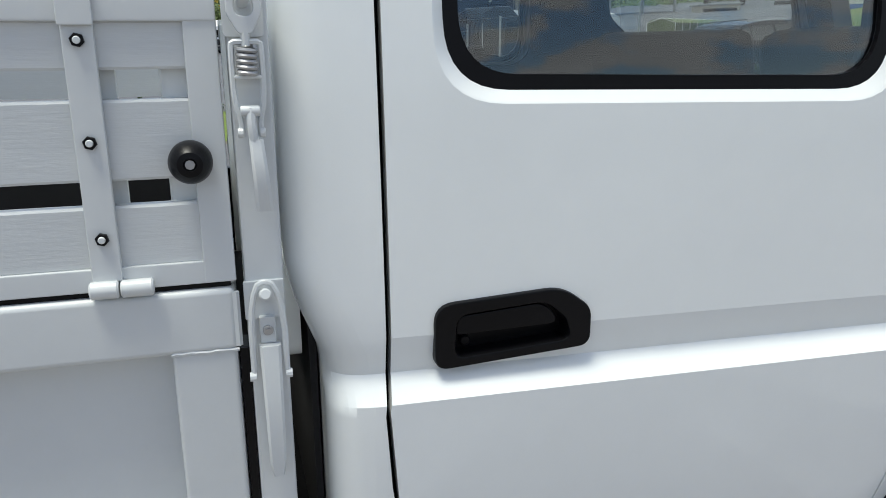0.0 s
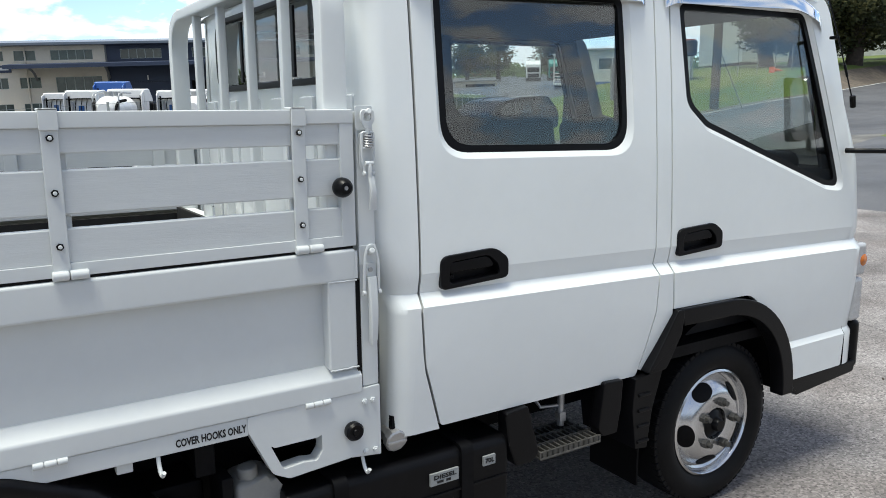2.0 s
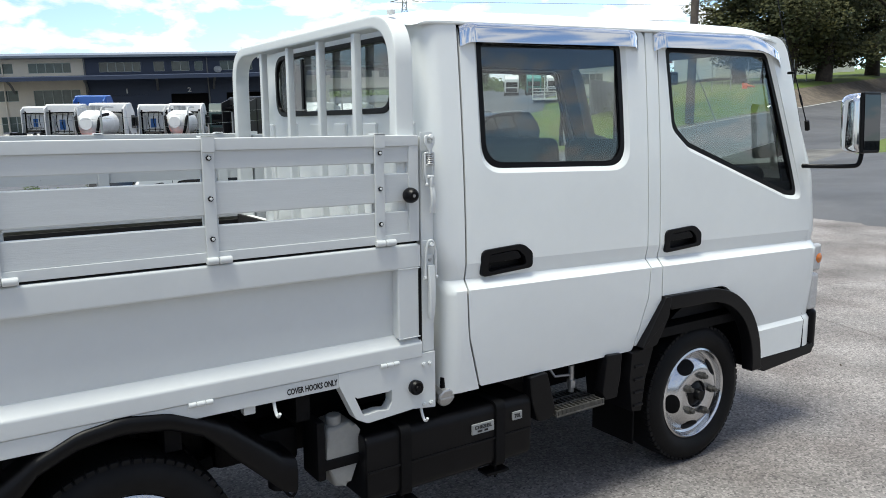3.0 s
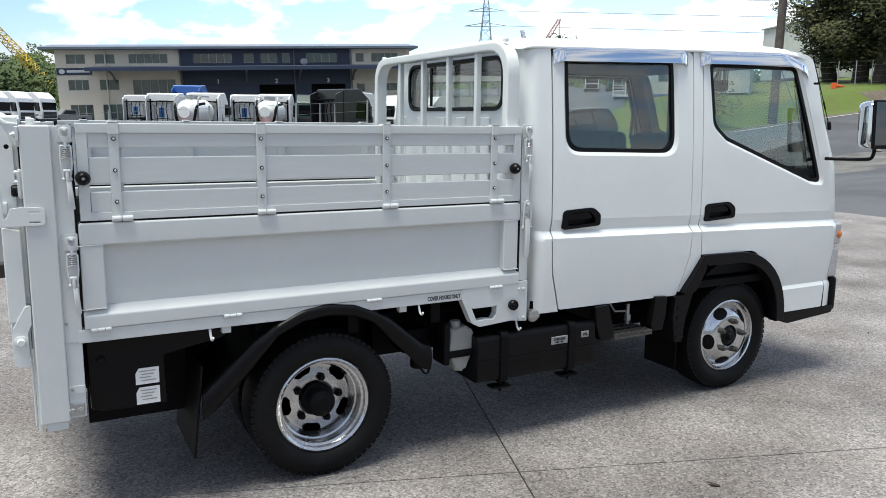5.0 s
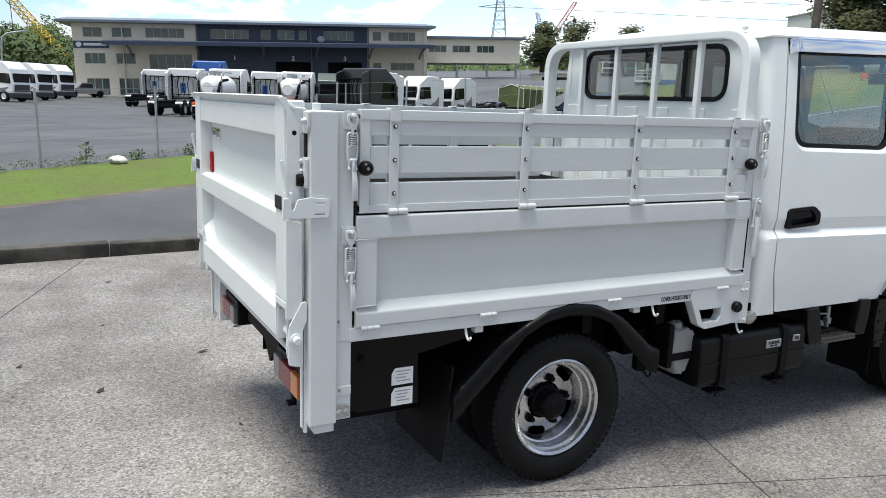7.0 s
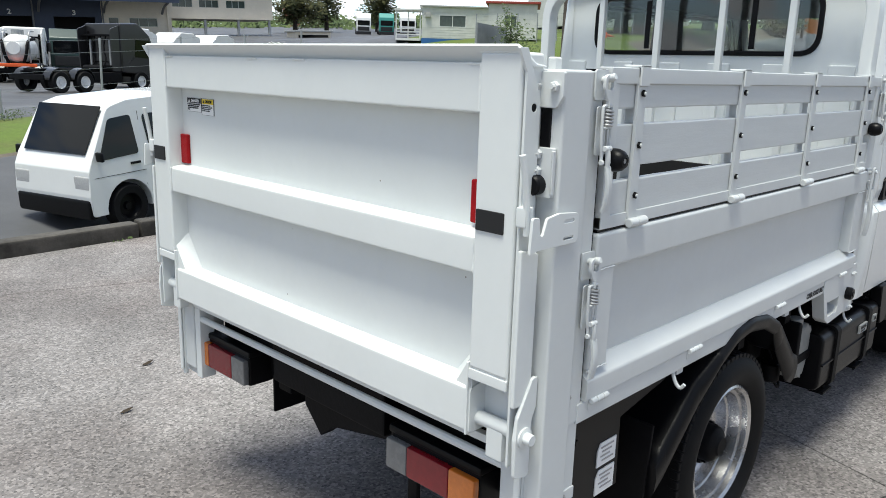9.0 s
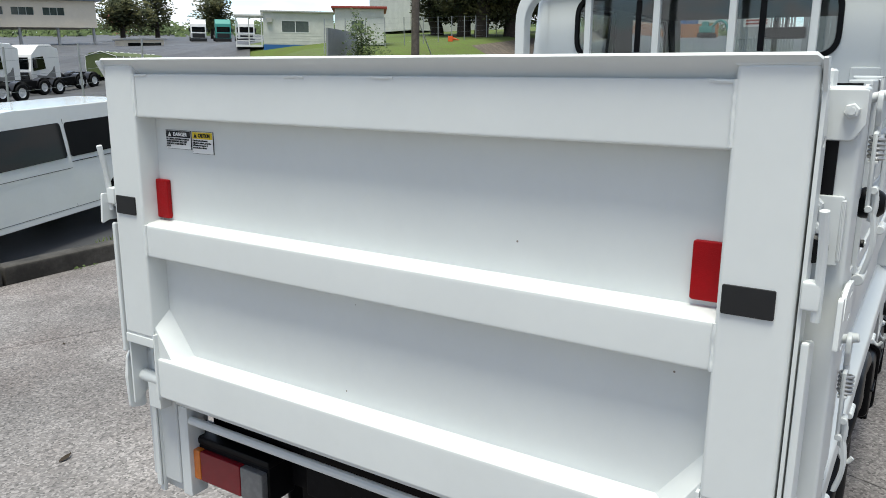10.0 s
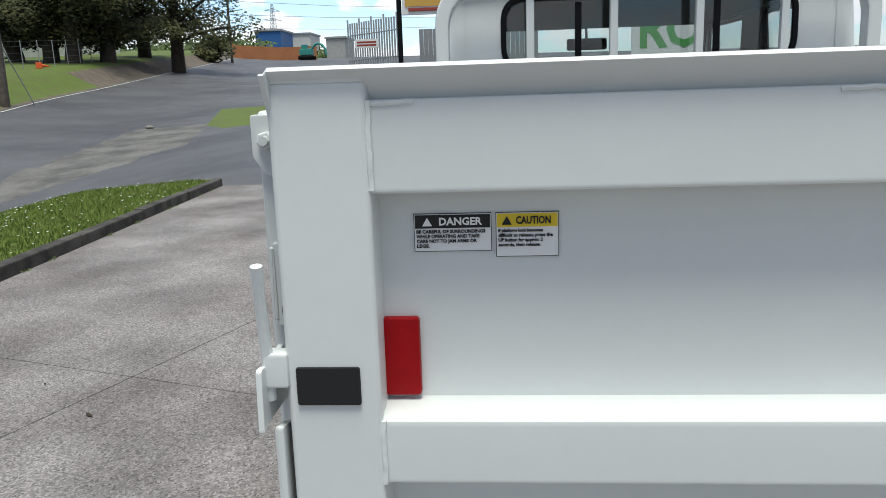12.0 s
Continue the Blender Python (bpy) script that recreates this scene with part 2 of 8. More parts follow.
def rounded(pts, steps=5):
    """A 2D outline from corners (a, b, radius)."""
    out, n = [], len(pts)
    for i in range(n):
        p0, p1, p2 = Vector(pts[i - 1][:2]), Vector(pts[i][:2]), Vector(pts[(i + 1) % n][:2])
        r = pts[i][2] if len(pts[i]) > 2 else 0
        if r <= 0:
            out.append(p1)
            continue
        a, b = (p0 - p1), (p2 - p1)
        half = a.angle(b) / 2
        cut = min(r / math.tan(half), 0.48 * a.length, 0.48 * b.length)
        pa, pb = p1 + a.normalized() * cut, p1 + b.normalized() * cut
        for k in range(steps + 1):
            t = k / steps
            out.append((1 - t) ** 2 * pa + 2 * t * (1 - t) * p1 + t * t * pb)
    return out


def plate(bm, outer, place, thick, holes=(), bev=0.0):
    """A flat plate from a 2D outline with holes; place(a, b, depth) gives the place in space; thick is its depth."""
    tmp = bmesh.new()
    loops = []
    for lp in (outer, *holes):
        vs = [tmp.verts.new((p[0], p[1], 0)) for p in lp]
        loops += [tmp.edges.new((vs[i], vs[(i + 1) % len(vs)])) for i in range(len(vs))]
    bmesh.ops.triangle_fill(tmp, use_beauty=True, use_dissolve=False, edges=loops)
    bmesh.ops.dissolve_limit(tmp, angle_limit=0.01, verts=tmp.verts[:], edges=[e for e in tmp.edges if not e.is_boundary])
    r = bmesh.ops.extrude_face_region(tmp, geom=tmp.faces[:])
    for v in r["geom"]:
        if isinstance(v, bmesh.types.BMVert):
            v.co.z = thick
    if bev:
        es = [e for e in tmp.edges if len(e.link_faces) == 2 and e.calc_face_angle(0) > 0.8 and abs(e.verts[0].co.z - e.verts[1].co.z) < 1e-6]
        bmesh.ops.bevel(tmp, geom=es, offset=bev, segments=2, profile=0.5, affect="EDGES")
    m = {}
    for v in tmp.verts:
        m[v] = bm.verts.new(place(v.co.x, v.co.y, v.co.z))
    for f in tmp.faces:
        try:
            bm.faces.new([m[v] for v in f.verts])
        except ValueError:
            pass
    tmp.free()


def on_side(y):
    """Places on the truck's side: (x, z) outlines, depth towards the truck's middle."""
    return lambda a, b, d: (a, y + d, b)


def on_rear(x):
    """Places on a face that looks to the rear: (y, z) outlines, depth forwards."""
    return lambda a, b, d: (x + d, a, b)


def rect(a0, a1, b0, b1, r=0.0, steps=4):
    return rounded([(a0, b0, r), (a1, b0, r), (a1, b1, r), (a0, b1, r)], steps)


def bolt(bm, c, ax, r=0.008, h=0.006, n=6):
    c, ax = Vector(c), Vector(ax).normalized()
    cyl(bm, c, c + ax * h, r, n=n, bev=h * 0.2)
    cyl(bm, c + ax * h * 0.6, c + ax * h * 1.7, r * 0.5, n=8)


def write(name, text, size, m, mat, parent, label, width=None):
    """Flat lettering with the built-in font; its middle lies at the pose m, in that pose's x-y plane."""
    cu = bpy.data.curves.new(name, "FONT")
    cu.body, cu.size, cu.align_x, cu.align_y, cu.extrude, cu.resolution_u, cu.offset = text, size, "CENTER", "CENTER", 0.0004, 2, size * 0.03
    tmp = bpy.data.objects.new(name, cu)
    scene.collection.objects.link(tmp)
    bpy.context.view_layer.update()
    me = bpy.data.meshes.new_from_object(tmp.evaluated_get(bpy.context.evaluated_depsgraph_get()))
    bpy.data.objects.remove(tmp)
    if width:
        w = max(v.co.x for v in me.vertices) - min(v.co.x for v in me.vertices)
        me.transform(Matrix.Diagonal((width / w, 1, 1, 1)))
    me.transform(m)
    me.materials.clear()
    me.materials.append(mat)
    ob = new(name, me)
    if parent:
        ob.parent = parent
    ob["label"] = label
    return ob


FACE_SIDE = Matrix(((1, 0, 0, 0), (0, 0, -1, 0), (0, 1, 0, 0), (0, 0, 0, 1)))     # reads from -y
FACE_REAR = Matrix(((0, 0, -1, 0), (-1, 0, 0, 0), (0, 1, 0, 0), (0, 0, 0, 1)))    # reads from -x

# ---- the truck ----
YC = 1.775                           # the truck's middle line
FAR = lambda y: 2 * YC - y
truck = thing("truck", "white double-cab light truck with a drop-side tray and folded tail lift", "truck", (0.3, YC, 0))
bpy.context.view_layer.update()


def tpart(name, bm, mat, parent=None, label="", angle=35.0, keep=False):
    """A part of the truck, kept in world places."""
    ob = part(name, bm, mat, parent or truck, label, angle, keep)
    ob.matrix_parent_inverse = (parent or truck).matrix_world.inverted()
    return ob


def belt(x):
    return 0.966 - 0.0235 * (x - 0.2)


def cab_side(x, z):
    """How far out the cab's flank lies."""
    b = belt(x)
    if z < b:
        y = 0.982 + 0.027 * min(1.0, (b - z) / 0.35) ** 2
        if x > 1.8 and z < 0.575:            # fuller panel ahead of the wheel, under a crease
            y -= 0.016 * min(1.0, (0.575 - z) / 0.02)
    elif z < b + 0.034:
        y = 0.982 + 0.031 * (z - b) / 0.034
    elif z < b + 0.088:
        y = 1.013 - 0.012 * (z - b - 0.034) / 0.054
    else:
        y = 1.001 + 0.052 * ((z - b - 0.088) / 0.8) ** 1.6
    return y


def flank(name, outer, holes, mat, parent, label="", lip=0.022, far=False, lift=0.0, cuts=True):
    """A pressed panel of the cab's flank from an (x, z) outline."""
    bm = bmesh.new()
    es = []
    for lp in (outer, *holes):
        vs = [bm.verts.new((p[0], 0, p[1])) for p in lp]
        es += [bm.edges.new((vs[i], vs[(i + 1) % len(vs)])) for i in range(len(vs))]
    bmesh.ops.triangle_fill(bm, use_beauty=True, use_dissolve=False, edges=es, normal=(0, -1, 0))
    nrm = Vector((0.0235, 0, 1))
    planes = [((0.2, 0, 0.966 + dz), nrm) for dz in (0.0, 0.034, 0.088)] if cuts else []
    planes += [((0, 0, z), Vector((0, 0, 1))) for z in (0.555, 0.575, 0.7, 0.82, 1.15, 1.3, 1.45, 1.6, 1.72, 1.8)]
    planes += [((x, 0, 0), Vector((1, 0, 0))) for x in (0.5, 0.8, 1.4, 1.7, 2.0)]
    for co, no in planes:
        bmesh.ops.bisect_plane(bm, geom=bm.verts[:] + bm.edges[:] + bm.faces[:], plane_co=co, plane_no=no)
    for v in bm.verts:
        v.co.y = cab_side(v.co.x, v.co.z) - lift
    rim = [e for e in bm.edges if e.is_boundary]
    r = bmesh.ops.extrude_edge_only(bm, edges=rim)
    for v in r["geom"]:
        if isinstance(v, bmesh.types.BMVert):
            v.co.y += lip
    bmesh.ops.recalc_face_normals(bm, faces=bm.faces[:])
    if sum(f.normal.y * f.calc_area() for f in bm.faces) > 0:
        bmesh.ops.reverse_faces(bm, faces=bm.faces[:])
    if far:
        for v in bm.verts:
            v.co.y = FAR(v.co.y)
        bmesh.ops.reverse_faces(bm, faces=bm.faces[:])
    return tpart(name, bm, mat, parent, label, 11, keep=True)


R_WIN = [(0.288, 1.374, 0.09), (0.985, 1.360, 0.09), (0.975, 1.826, 0.03), (0.285, 1.812, 0.03)]
F_WIN = [(1.238, 1.826, 0.03), (1.925, 1.832, 0.05), (2.16, 1.175, 0.05), (2.06, 1.187, 0.06), (1.36, 1.425, 0.10), (1.265, 1.50, 0.09)]
R_DOOR = [(0.206, 1.848, 0.04), (0.204, 0.997, 0.03), (0.197, 0.955, 0.03), (0.208, 0.80, 0.08), (0.266, 0.608, 0.015), (1.036, 0.604, 0.015),
          (1.098, 0.82, 0.09), (1.104, 0.945, 0.03), (1.101, 0.985, 0.03), (1.101, 1.878, 0.04)]
PILLAR = [(1.107, 1.878), (1.107, 0.985), (1.110, 0.945), (1.104, 0.82), (1.046, 0.625), (1.09, 0.612), (1.181, 0.80), (1.172, 0.945), (1.172, 0.985), (1.172, 1.88)]
F_DOOR = [(1.179, 1.88, 0.04), (1.179, 0.985), (1.1792, 0.94), (1.188, 0.818), (1.60, 0.812, 0.12), (1.87, 0.60, 0.1), (1.90, 0.42, 0.01),
          (2.236, 0.42, 0.01), (2.25, 0.60, 0.02), (2.256, 0.93, 0.05), (2.25, 1.18, 0.12), (2.055, 1.912, 0.12)]


def grown(pts, d):
    """The outline moved inwards by d."""
    lp = [Vector(p[:2]) for p in pts]
    n = len(lp)
    turn = sum(lp[i].x * lp[(i + 1) % n].y - lp[i].y * lp[(i + 1) % n].x for i in range(n))
    out = []
    for i in range(n):
        a, b = (lp[i] - lp[i - 1]).normalized(), (lp[(i + 1) % n] - lp[i]).normalized()
        na, nb = Vector((-a.y, a.x)), Vector((-b.y, b.x))
        m = (na + nb) / max(0.3, 1 + na.dot(nb))
        out.append((*(lp[i] + m * d * (1 if turn > 0 else -1)), max(pts[i][2] - d * 0.4, 0.01)))
    return out


def cup_hole(hx, hz):
    """Opening in a door behind its handle."""
    return rounded([(hx - 0.1, hz - 0.042, 0.015), (hx + 0.1, hz - 0.032, 0.015), (hx + 0.095, hz + 0.006, 0.02), (hx + 0.05, hz + 0.045, 0.04), (hx - 0.1, hz + 0.036, 0.02)], 6)


def cab_half(far):
    f = FAR if far else (lambda y: y)
    side = "passenger side" if far else "driver side"
    rd = flank("rear_door", rounded(R_DOOR), [rounded(grown(R_WIN, -0.018), 8)] + ([] if far else [cup_hole(0.377, 1.054)]), WHITE, truck, "white rear door with a black-framed window", far=far)
    fd = flank("front_door", rounded(F_DOOR, 7), [rounded(grown(F_WIN, -0.018), 8)] + ([] if far else [cup_hole(1.318, 1.046)]), WHITE, truck, "white front door with a sloping window line", far=far)
    flank("door_pillar", [Vector(p) for p in PILLAR], [], WHITE, truck, "white pillar between the doors", far=far)

    for door, pts in ((rd, R_WIN), (fd, F_WIN)):
        bm = bmesh.new()            # the pressed white flange round the opening
        rings = [[Vector((p.x, f(cab_side(p.x, p.y) + dy), p.y)) for p in rounded(grown(pts, d), 8)] for d, dy in ((-0.019, 0.0), (-0.014, 0.002), (0.002, 0.017))]
        for ra, rb in zip(rings, rings[1:]):
            va, vb = [bm.verts.new(p) for p in ra], [bm.verts.new(p) for p in rb]
            for i in range(len(va)):
                j = (i + 1) % len(va)
                bm.faces.new((va[i], va[j], vb[j], vb[i]))
        bmesh.ops.remove_doubles(bm, verts=bm.verts[:], dist=0.0002)
        tpart("window_flange", bm, WHITE, door, "white pressed window flange", 30)
        flank("window_seal", rounded(grown(pts, -0.002), 8), [rounded(grown(pts, 0.019), 8)], BLACK, door, "black rubber window seal", 0.012, far, -0.014, cuts=False)
        zl, zh = min(p[1] for p in pts), max(p[1] for p in pts)
        yl, yh = cab_side(1.0, zl), cab_side(1.0, zh)
        bm = bmesh.new()
        plate(bm, rounded(grown(pts, 0.018), 8), lambda a, b, d: (a, f(yl + (yh - yl) * (b - zl) / (zh - zl) + 0.02 + d), b), 0.004)
        tpart("window_glass", bm, GLASS, door, "lightly tinted side glass", 20)
        bm = bmesh.new()            # chrome weather visor over the window
        x0, x1 = (0.206, 1.058) if door is rd else (1.15, 1.962)
        steps, loops = 26, []
        for i in range(steps + 1):
            t = i / steps
            x = x0 + (x1 - x0) * t
            top, drop, out = 1.852 + 0.03 * (x - 0.1), 0.066, 1.0
            if t < 0.04 or t > 0.96:
                e = min(t, 1 - t) / 0.04
                top -= 0.014 * (1 - e)
                out = 0.35 + 0.65 * e ** 0.5
            if door is fd and t > 0.72:
                k = (t - 0.72) / 0.28
                top -= 0.075 * k ** 2.2
                x += 0.05 * k ** 2
                drop *= 1 - 0.25 * k
            ys = cab_side(x, 1.83)
            pr = [(0.0, 0.0), (-0.009, -0.003), (-0.016, -0.010), (-0.020, -0.020), (-0.026, -drop), (-0.021, -drop), (0.004, -0.02)]
            loops.append([Vector((x, f(ys + a * out), top + b)) for a, b in pr])
        skin(bm, loops)
        tpart("weather_visor", bm, CHROME, door, "chrome weather visor", 28)
        if not far:
            hx, hz = (0.377, 1.054) if door is rd else (1.318, 1.046)
            w, hh, yy = 0.115, 0.053, cab_side(hx, hz)
            bm = bmesh.new()
            out = rounded([(hx - w, hz - hh, 0.02), (hx + w, hz - hh + 0.012, 0.02), (hx + w, hz + 0.016, 0.03), (hx + 0.07, hz + hh - 0.003, 0.07), (hx - w, hz + hh - 0.012, 0.03)], 6)
            inn = rounded([(hx - w + 0.028, hz - hh + 0.016, 0.015), (hx + w - 0.03, hz - hh + 0.026, 0.015), (hx + w - 0.04, hz + 0.004, 0.02),
                           (hx + 0.045, hz + hh - 0.022, 0.04), (hx - w + 0.032, hz + hh - 0.03, 0.02)], 6)
            plate(bm, out, on_side(yy - 0.007), 0.045, [inn], 0.004)
            tpart("handle_bezel", bm, BLACK, door, "black plastic handle recess")
            bm = bmesh.new()
            plate(bm, inn, on_side(yy + 0.028), 0.006)
            tpart("handle_cup", bm, BLACK, door)
            bm = bmesh.new()
            cyl(bm, (hx - w + 0.05, yy + 0.03, hz - hh + 0.03), (hx - w + 0.05, yy + 0.018, hz - hh + 0.03), 0.008, n=14, bev=0.002)
            tpart("key_lock", bm, BLACK, door)
            bm = bmesh.new()
            plate(bm, rounded([(hx - w + 0.03, hz - 0.006, 0.008), (hx + w - 0.045, hz - 0.004, 0.01), (hx + 0.045, hz + hh - 0.024, 0.04), (hx - w + 0.034, hz + hh - 0.032, 0.015)], 6),
                  on_side(yy - 0.002), 0.014, (), 0.003)
            tpart("pull", bm, BLACK, door, "black pull handle")
    # rounded rear corner
    zs = [0.60, 0.66, 0.72, 0.78, 0.84, 0.89, 0.92, 0.95, 0.966, 0.985, 1.0, 1.03, 1.055, 1.1, 1.16, 1.25, 1.4, 1.55, 1.7, 1.8, 1.845]
    bm = bmesh.new()
    loops = []
    for z in zs:
        y0 = cab_side(0.2, z)
        xr = 0.072 + 0.045 * max(0.0, min(1.0, (1.14 - z) / 0.12))
        rad = 0.058
        edge = 0.197 if z > 0.997 else 0.190 + 0.007 * (z - 0.955) / 0.042 if z > 0.955 else 0.2 - 0.01 * (z - 0.8) / 0.155 if z > 0.8 else 0.258 - 0.058 * (z - 0.608) / 0.192
        lp = [Vector((edge, y0, z)), Vector((max(0.155, xr + rad + 0.002), y0 + 0.001, z))]
        for k in range(9):
            a = math.pi / 2 * k / 8
            lp.append(Vector((xr + rad - rad * math.sin(a), y0 + 0.002 + rad - rad * math.cos(a), z)))
        lp.append(Vector((xr, 1.12, z)))
        loops.append([Vector((p.x, f(p.y), p.z)) for p in lp])
    skin(bm, loops, closed=False)
    if far:
        bmesh.ops.reverse_faces(bm, faces=bm.faces[:])
    tpart("rear_corner", bm, WHITE, truck, "rounded white rear corner of the cab", 40)
    # front corner and half of the nose
    bm = bmesh.new()
    loops = []
    for z in (0.42, 0.5, 0.555, 0.575, 0.65, 0.75, 0.88, 0.915, 0.95, 1.0, 1.05, 1.2, 1.28, 1.46, 1.67, 1.78, 1.83, 1.88, 1.918):
        xf = 2.368 if z < 1.0 else 2.368 - 0.035 * (z - 1.0) / 0.28 if z < 1.28 else 2.333 - 0.27 * (z - 1.28) / 0.638
        xf -= 0.09 * max(0.0, (z - 1.78) / 0.138) ** 2
        xs = xf - 0.118
        y0 = cab_side(xs, z)
        lp = [Vector((xs, y0, z))]
        for k in range(9):
            a = math.pi / 2 * k / 8
            lp.append(Vector((xs + 0.11 * math.sin(a), y0 + 0.07 * (1 - math.cos(a)), z)))
        lp.append(Vector((xf, YC, z)))
        loops.append([Vector((p.x, f(p.y), p.z)) for p in lp])
    skin(bm, loops, closed=False)
    for v in bm.verts:
        if abs(v.co.y - YC) < 0.01 and v.co.z > 1.29:
            v.co.y = f(YC - 0.69)
    bmesh.ops.delete(bm, geom=[fc for fc in bm.faces if fc.calc_center_median().z > 1.28 and fc.calc_area() < 1e-9], context="FACES")
    tpart("nose", bm, WHITE, truck, "white front corner of the cab", 40)


cab_half(False)
cab_half(True)

bm = bmesh.new()
plate(bm, rect(YC - 0.71, YC + 0.71, 1.285, 1.915, 0.03), lambda a, b, d: (2.328 - 0.27 * (b - 1.28) / 0.638 - d, a, b), 0.004)
tpart("windscreen", bm, GLASS, truck, "clear raked windscreen", 20)

# rear wall with its window
bm = bmesh.new()
rw_out = rect(1.10, FAR(1.10), 1.0, 1.86, 0.02)
rw_hole = rect(1.26, FAR(1.26), 1.572, 1.818, 0.085, 8)
plate(bm, rw_out, on_rear(0.075), 0.02, [rw_hole])
rear_wall = tpart("cab_rear_wall", bm, WHITE, truck, "white ribbed cab back with a wide window")
for yy in (1.16, 1.42, 1.66, 1.89, 2.13, 2.39):
    bm = bmesh.new()
    box(bm, 0.064, 0.08, yy - 0.05, yy + 0.05, 1.02, 1.53, 0.006)
    tpart("rib", bm, WHITE, rear_wall)
bm = bmesh.new()
plate(bm, rect(1.25, FAR(1.25), 1.562, 1.828, 0.09, 8), on_rear(0.066), 0.02, [rect(1.27, FAR(1.27), 1.582, 1.808, 0.07, 8)], 0.004)
tpart("window_seal", bm, BLACK, rear_wall, "black rubber window seal")
bm = bmesh.new()
plate(bm, rect(1.272, FAR(1.272), 1.585, 1.805, 0.07, 8), on_rear(0.078), 0.004)
tpart("window_glass", bm, GLASS, rear_wall, "rear cab glass")
for yy in (1.53, 2.02):
    bm = bmesh.new()
    box(bm, 0.074, 0.086, yy - 0.012, yy + 0.012, 1.59, 1.80, 0.003)
    tpart("window_bar", bm, BLACK, rear_wall)

# roof
bm = bmesh.new()
prof = [(1.052, 1.842), (1.046, 1.846), (1.046, 1.852), (1.056, 1.856), (1.064, 1.872), (1.085, 1.887), (1.14, 1.897), (1.3, 1.906), (1.55, 1.914), (YC, 1.916)]
prof += [(FAR(a), b) for a, b in prof[-2::-1]]
loops = []
for x, dz, inset in ((0.055, -0.05, 0.03), (0.062, -0.028, 0.012), (0.085, -0.008, 0.003), (0.13, 0, 0), (0.6, 0.004, 0), (1.2, 0.004, 0), (1.72, -0.004, 0), (1.84, -0.014, 0.002), (1.93, -0.03, 0.008), (1.985, -0.05, 0.018), (2.015, -0.075, 0.032)):
    up = 0.032 * max(0.0, x - 0.1)
    loops.append([Vector((x, YC + (y - YC) * (1 - inset), z + up + dz * min(1.0, max(0.15 if x < 1.8 else 0.6, (z - 1.84) / 0.05)))) for y, z in prof])
skin(bm, loops, closed=False)
tpart("roof", bm, WHITE, truck, "white cab roof with a drip edge", 50)

# cab floor and shut-line backing, dark
bm = bmesh.new()
box(bm, 0.12, 2.3, 1.03, FAR(1.03), 0.62, 0.66, 0)
tpart("cab_floor", bm, UNDER, truck, "dark cab floor")
for f in (lambda y: y, FAR):
    for x0, x1, z0, z1 in ((0.18, 0.26, 0.62, 1.8), (1.09, 1.23, 0.6, 1.8), (0.26, 1.09, 0.6, 0.66), (1.23, 2.2, 0.8, 0.86)):
        a, b = sorted((f(1.058), f(1.075)))
        bm = bmesh.new()
        box(bm, x0, x1, a, b, z0, z1, 0)
        tpart("door_shut", bm, UNDER, truck, "dark door shut")

# inside of the cab
for f in (lambda y: y, FAR):
    bm = bmesh.new()
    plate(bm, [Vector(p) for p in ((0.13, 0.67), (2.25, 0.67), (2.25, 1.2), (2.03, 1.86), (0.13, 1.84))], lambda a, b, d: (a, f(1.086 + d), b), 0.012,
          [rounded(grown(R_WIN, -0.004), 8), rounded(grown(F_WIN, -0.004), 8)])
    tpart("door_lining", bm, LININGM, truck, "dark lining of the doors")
bm = bmesh.new()
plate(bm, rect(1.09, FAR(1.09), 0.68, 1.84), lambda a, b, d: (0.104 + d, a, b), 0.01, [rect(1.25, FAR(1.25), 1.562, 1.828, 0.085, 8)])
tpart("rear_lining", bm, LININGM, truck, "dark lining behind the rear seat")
bm = bmesh.new()
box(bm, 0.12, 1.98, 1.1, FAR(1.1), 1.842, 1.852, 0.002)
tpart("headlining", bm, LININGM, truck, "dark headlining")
bm = bmesh.new()
box(bm, 1.92, 2.26, 1.07, FAR(1.07), 0.98, 1.25, 0.04, 3)
for yy in (1.25, 1.9, 2.3):
    box(bm, 1.905, 1.93, yy - 0.05, yy + 0.05, 1.12, 1.2, 0.008)
box(bm, 1.93, 2.15, 1.17, 1.56, 1.2, 1.315, 0.05, 4)
tpart("dashboard", bm, TRIM, truck, "grey moulded dashboard with vents")
bm = bmesh.new()
tube(bm, [Vector((1.78, 1.36, 1.16)) + 0.19 * Vector((0.35 * math.sin(a), math.cos(a), 0.93 * math.sin(a))) for a in [2 * math.pi * i / 24 for i in range(25)]], 0.014)
cyl(bm, (1.76, 1.36, 1.15), (1.96, 1.36, 1.02), 0.03)
box(bm, 1.74, 1.78, 1.19, 1.53, 1.14, 1.17, 0.008)
tpart("steering_wheel", bm, BLACK, truck, "black steering wheel")


def seat(y0, y1, x):
    bm = bmesh.new()
    box(bm, x - 0.22, x + 0.24, y0, y1, 0.8, 0.93, 0.04, 3)
    s = tpart("seat", bm, SEAT, truck, "dark cloth cab seat")
    bm = bmesh.new()
    box(bm, -0.06, 0.06, y0, y1, 0, 0.56, 0.04, 3, Matrix.Translation((x - 0.24, 0, 0.9)) @ Matrix.Rotation(radians(-9), 4, "Y"))
    tpart("backrest", bm, SEAT, s)


seat(1.14, 1.6, 1.55)
seat(1.72, 2.42, 1.55)
seat(1.12, 2.43, 0.55)

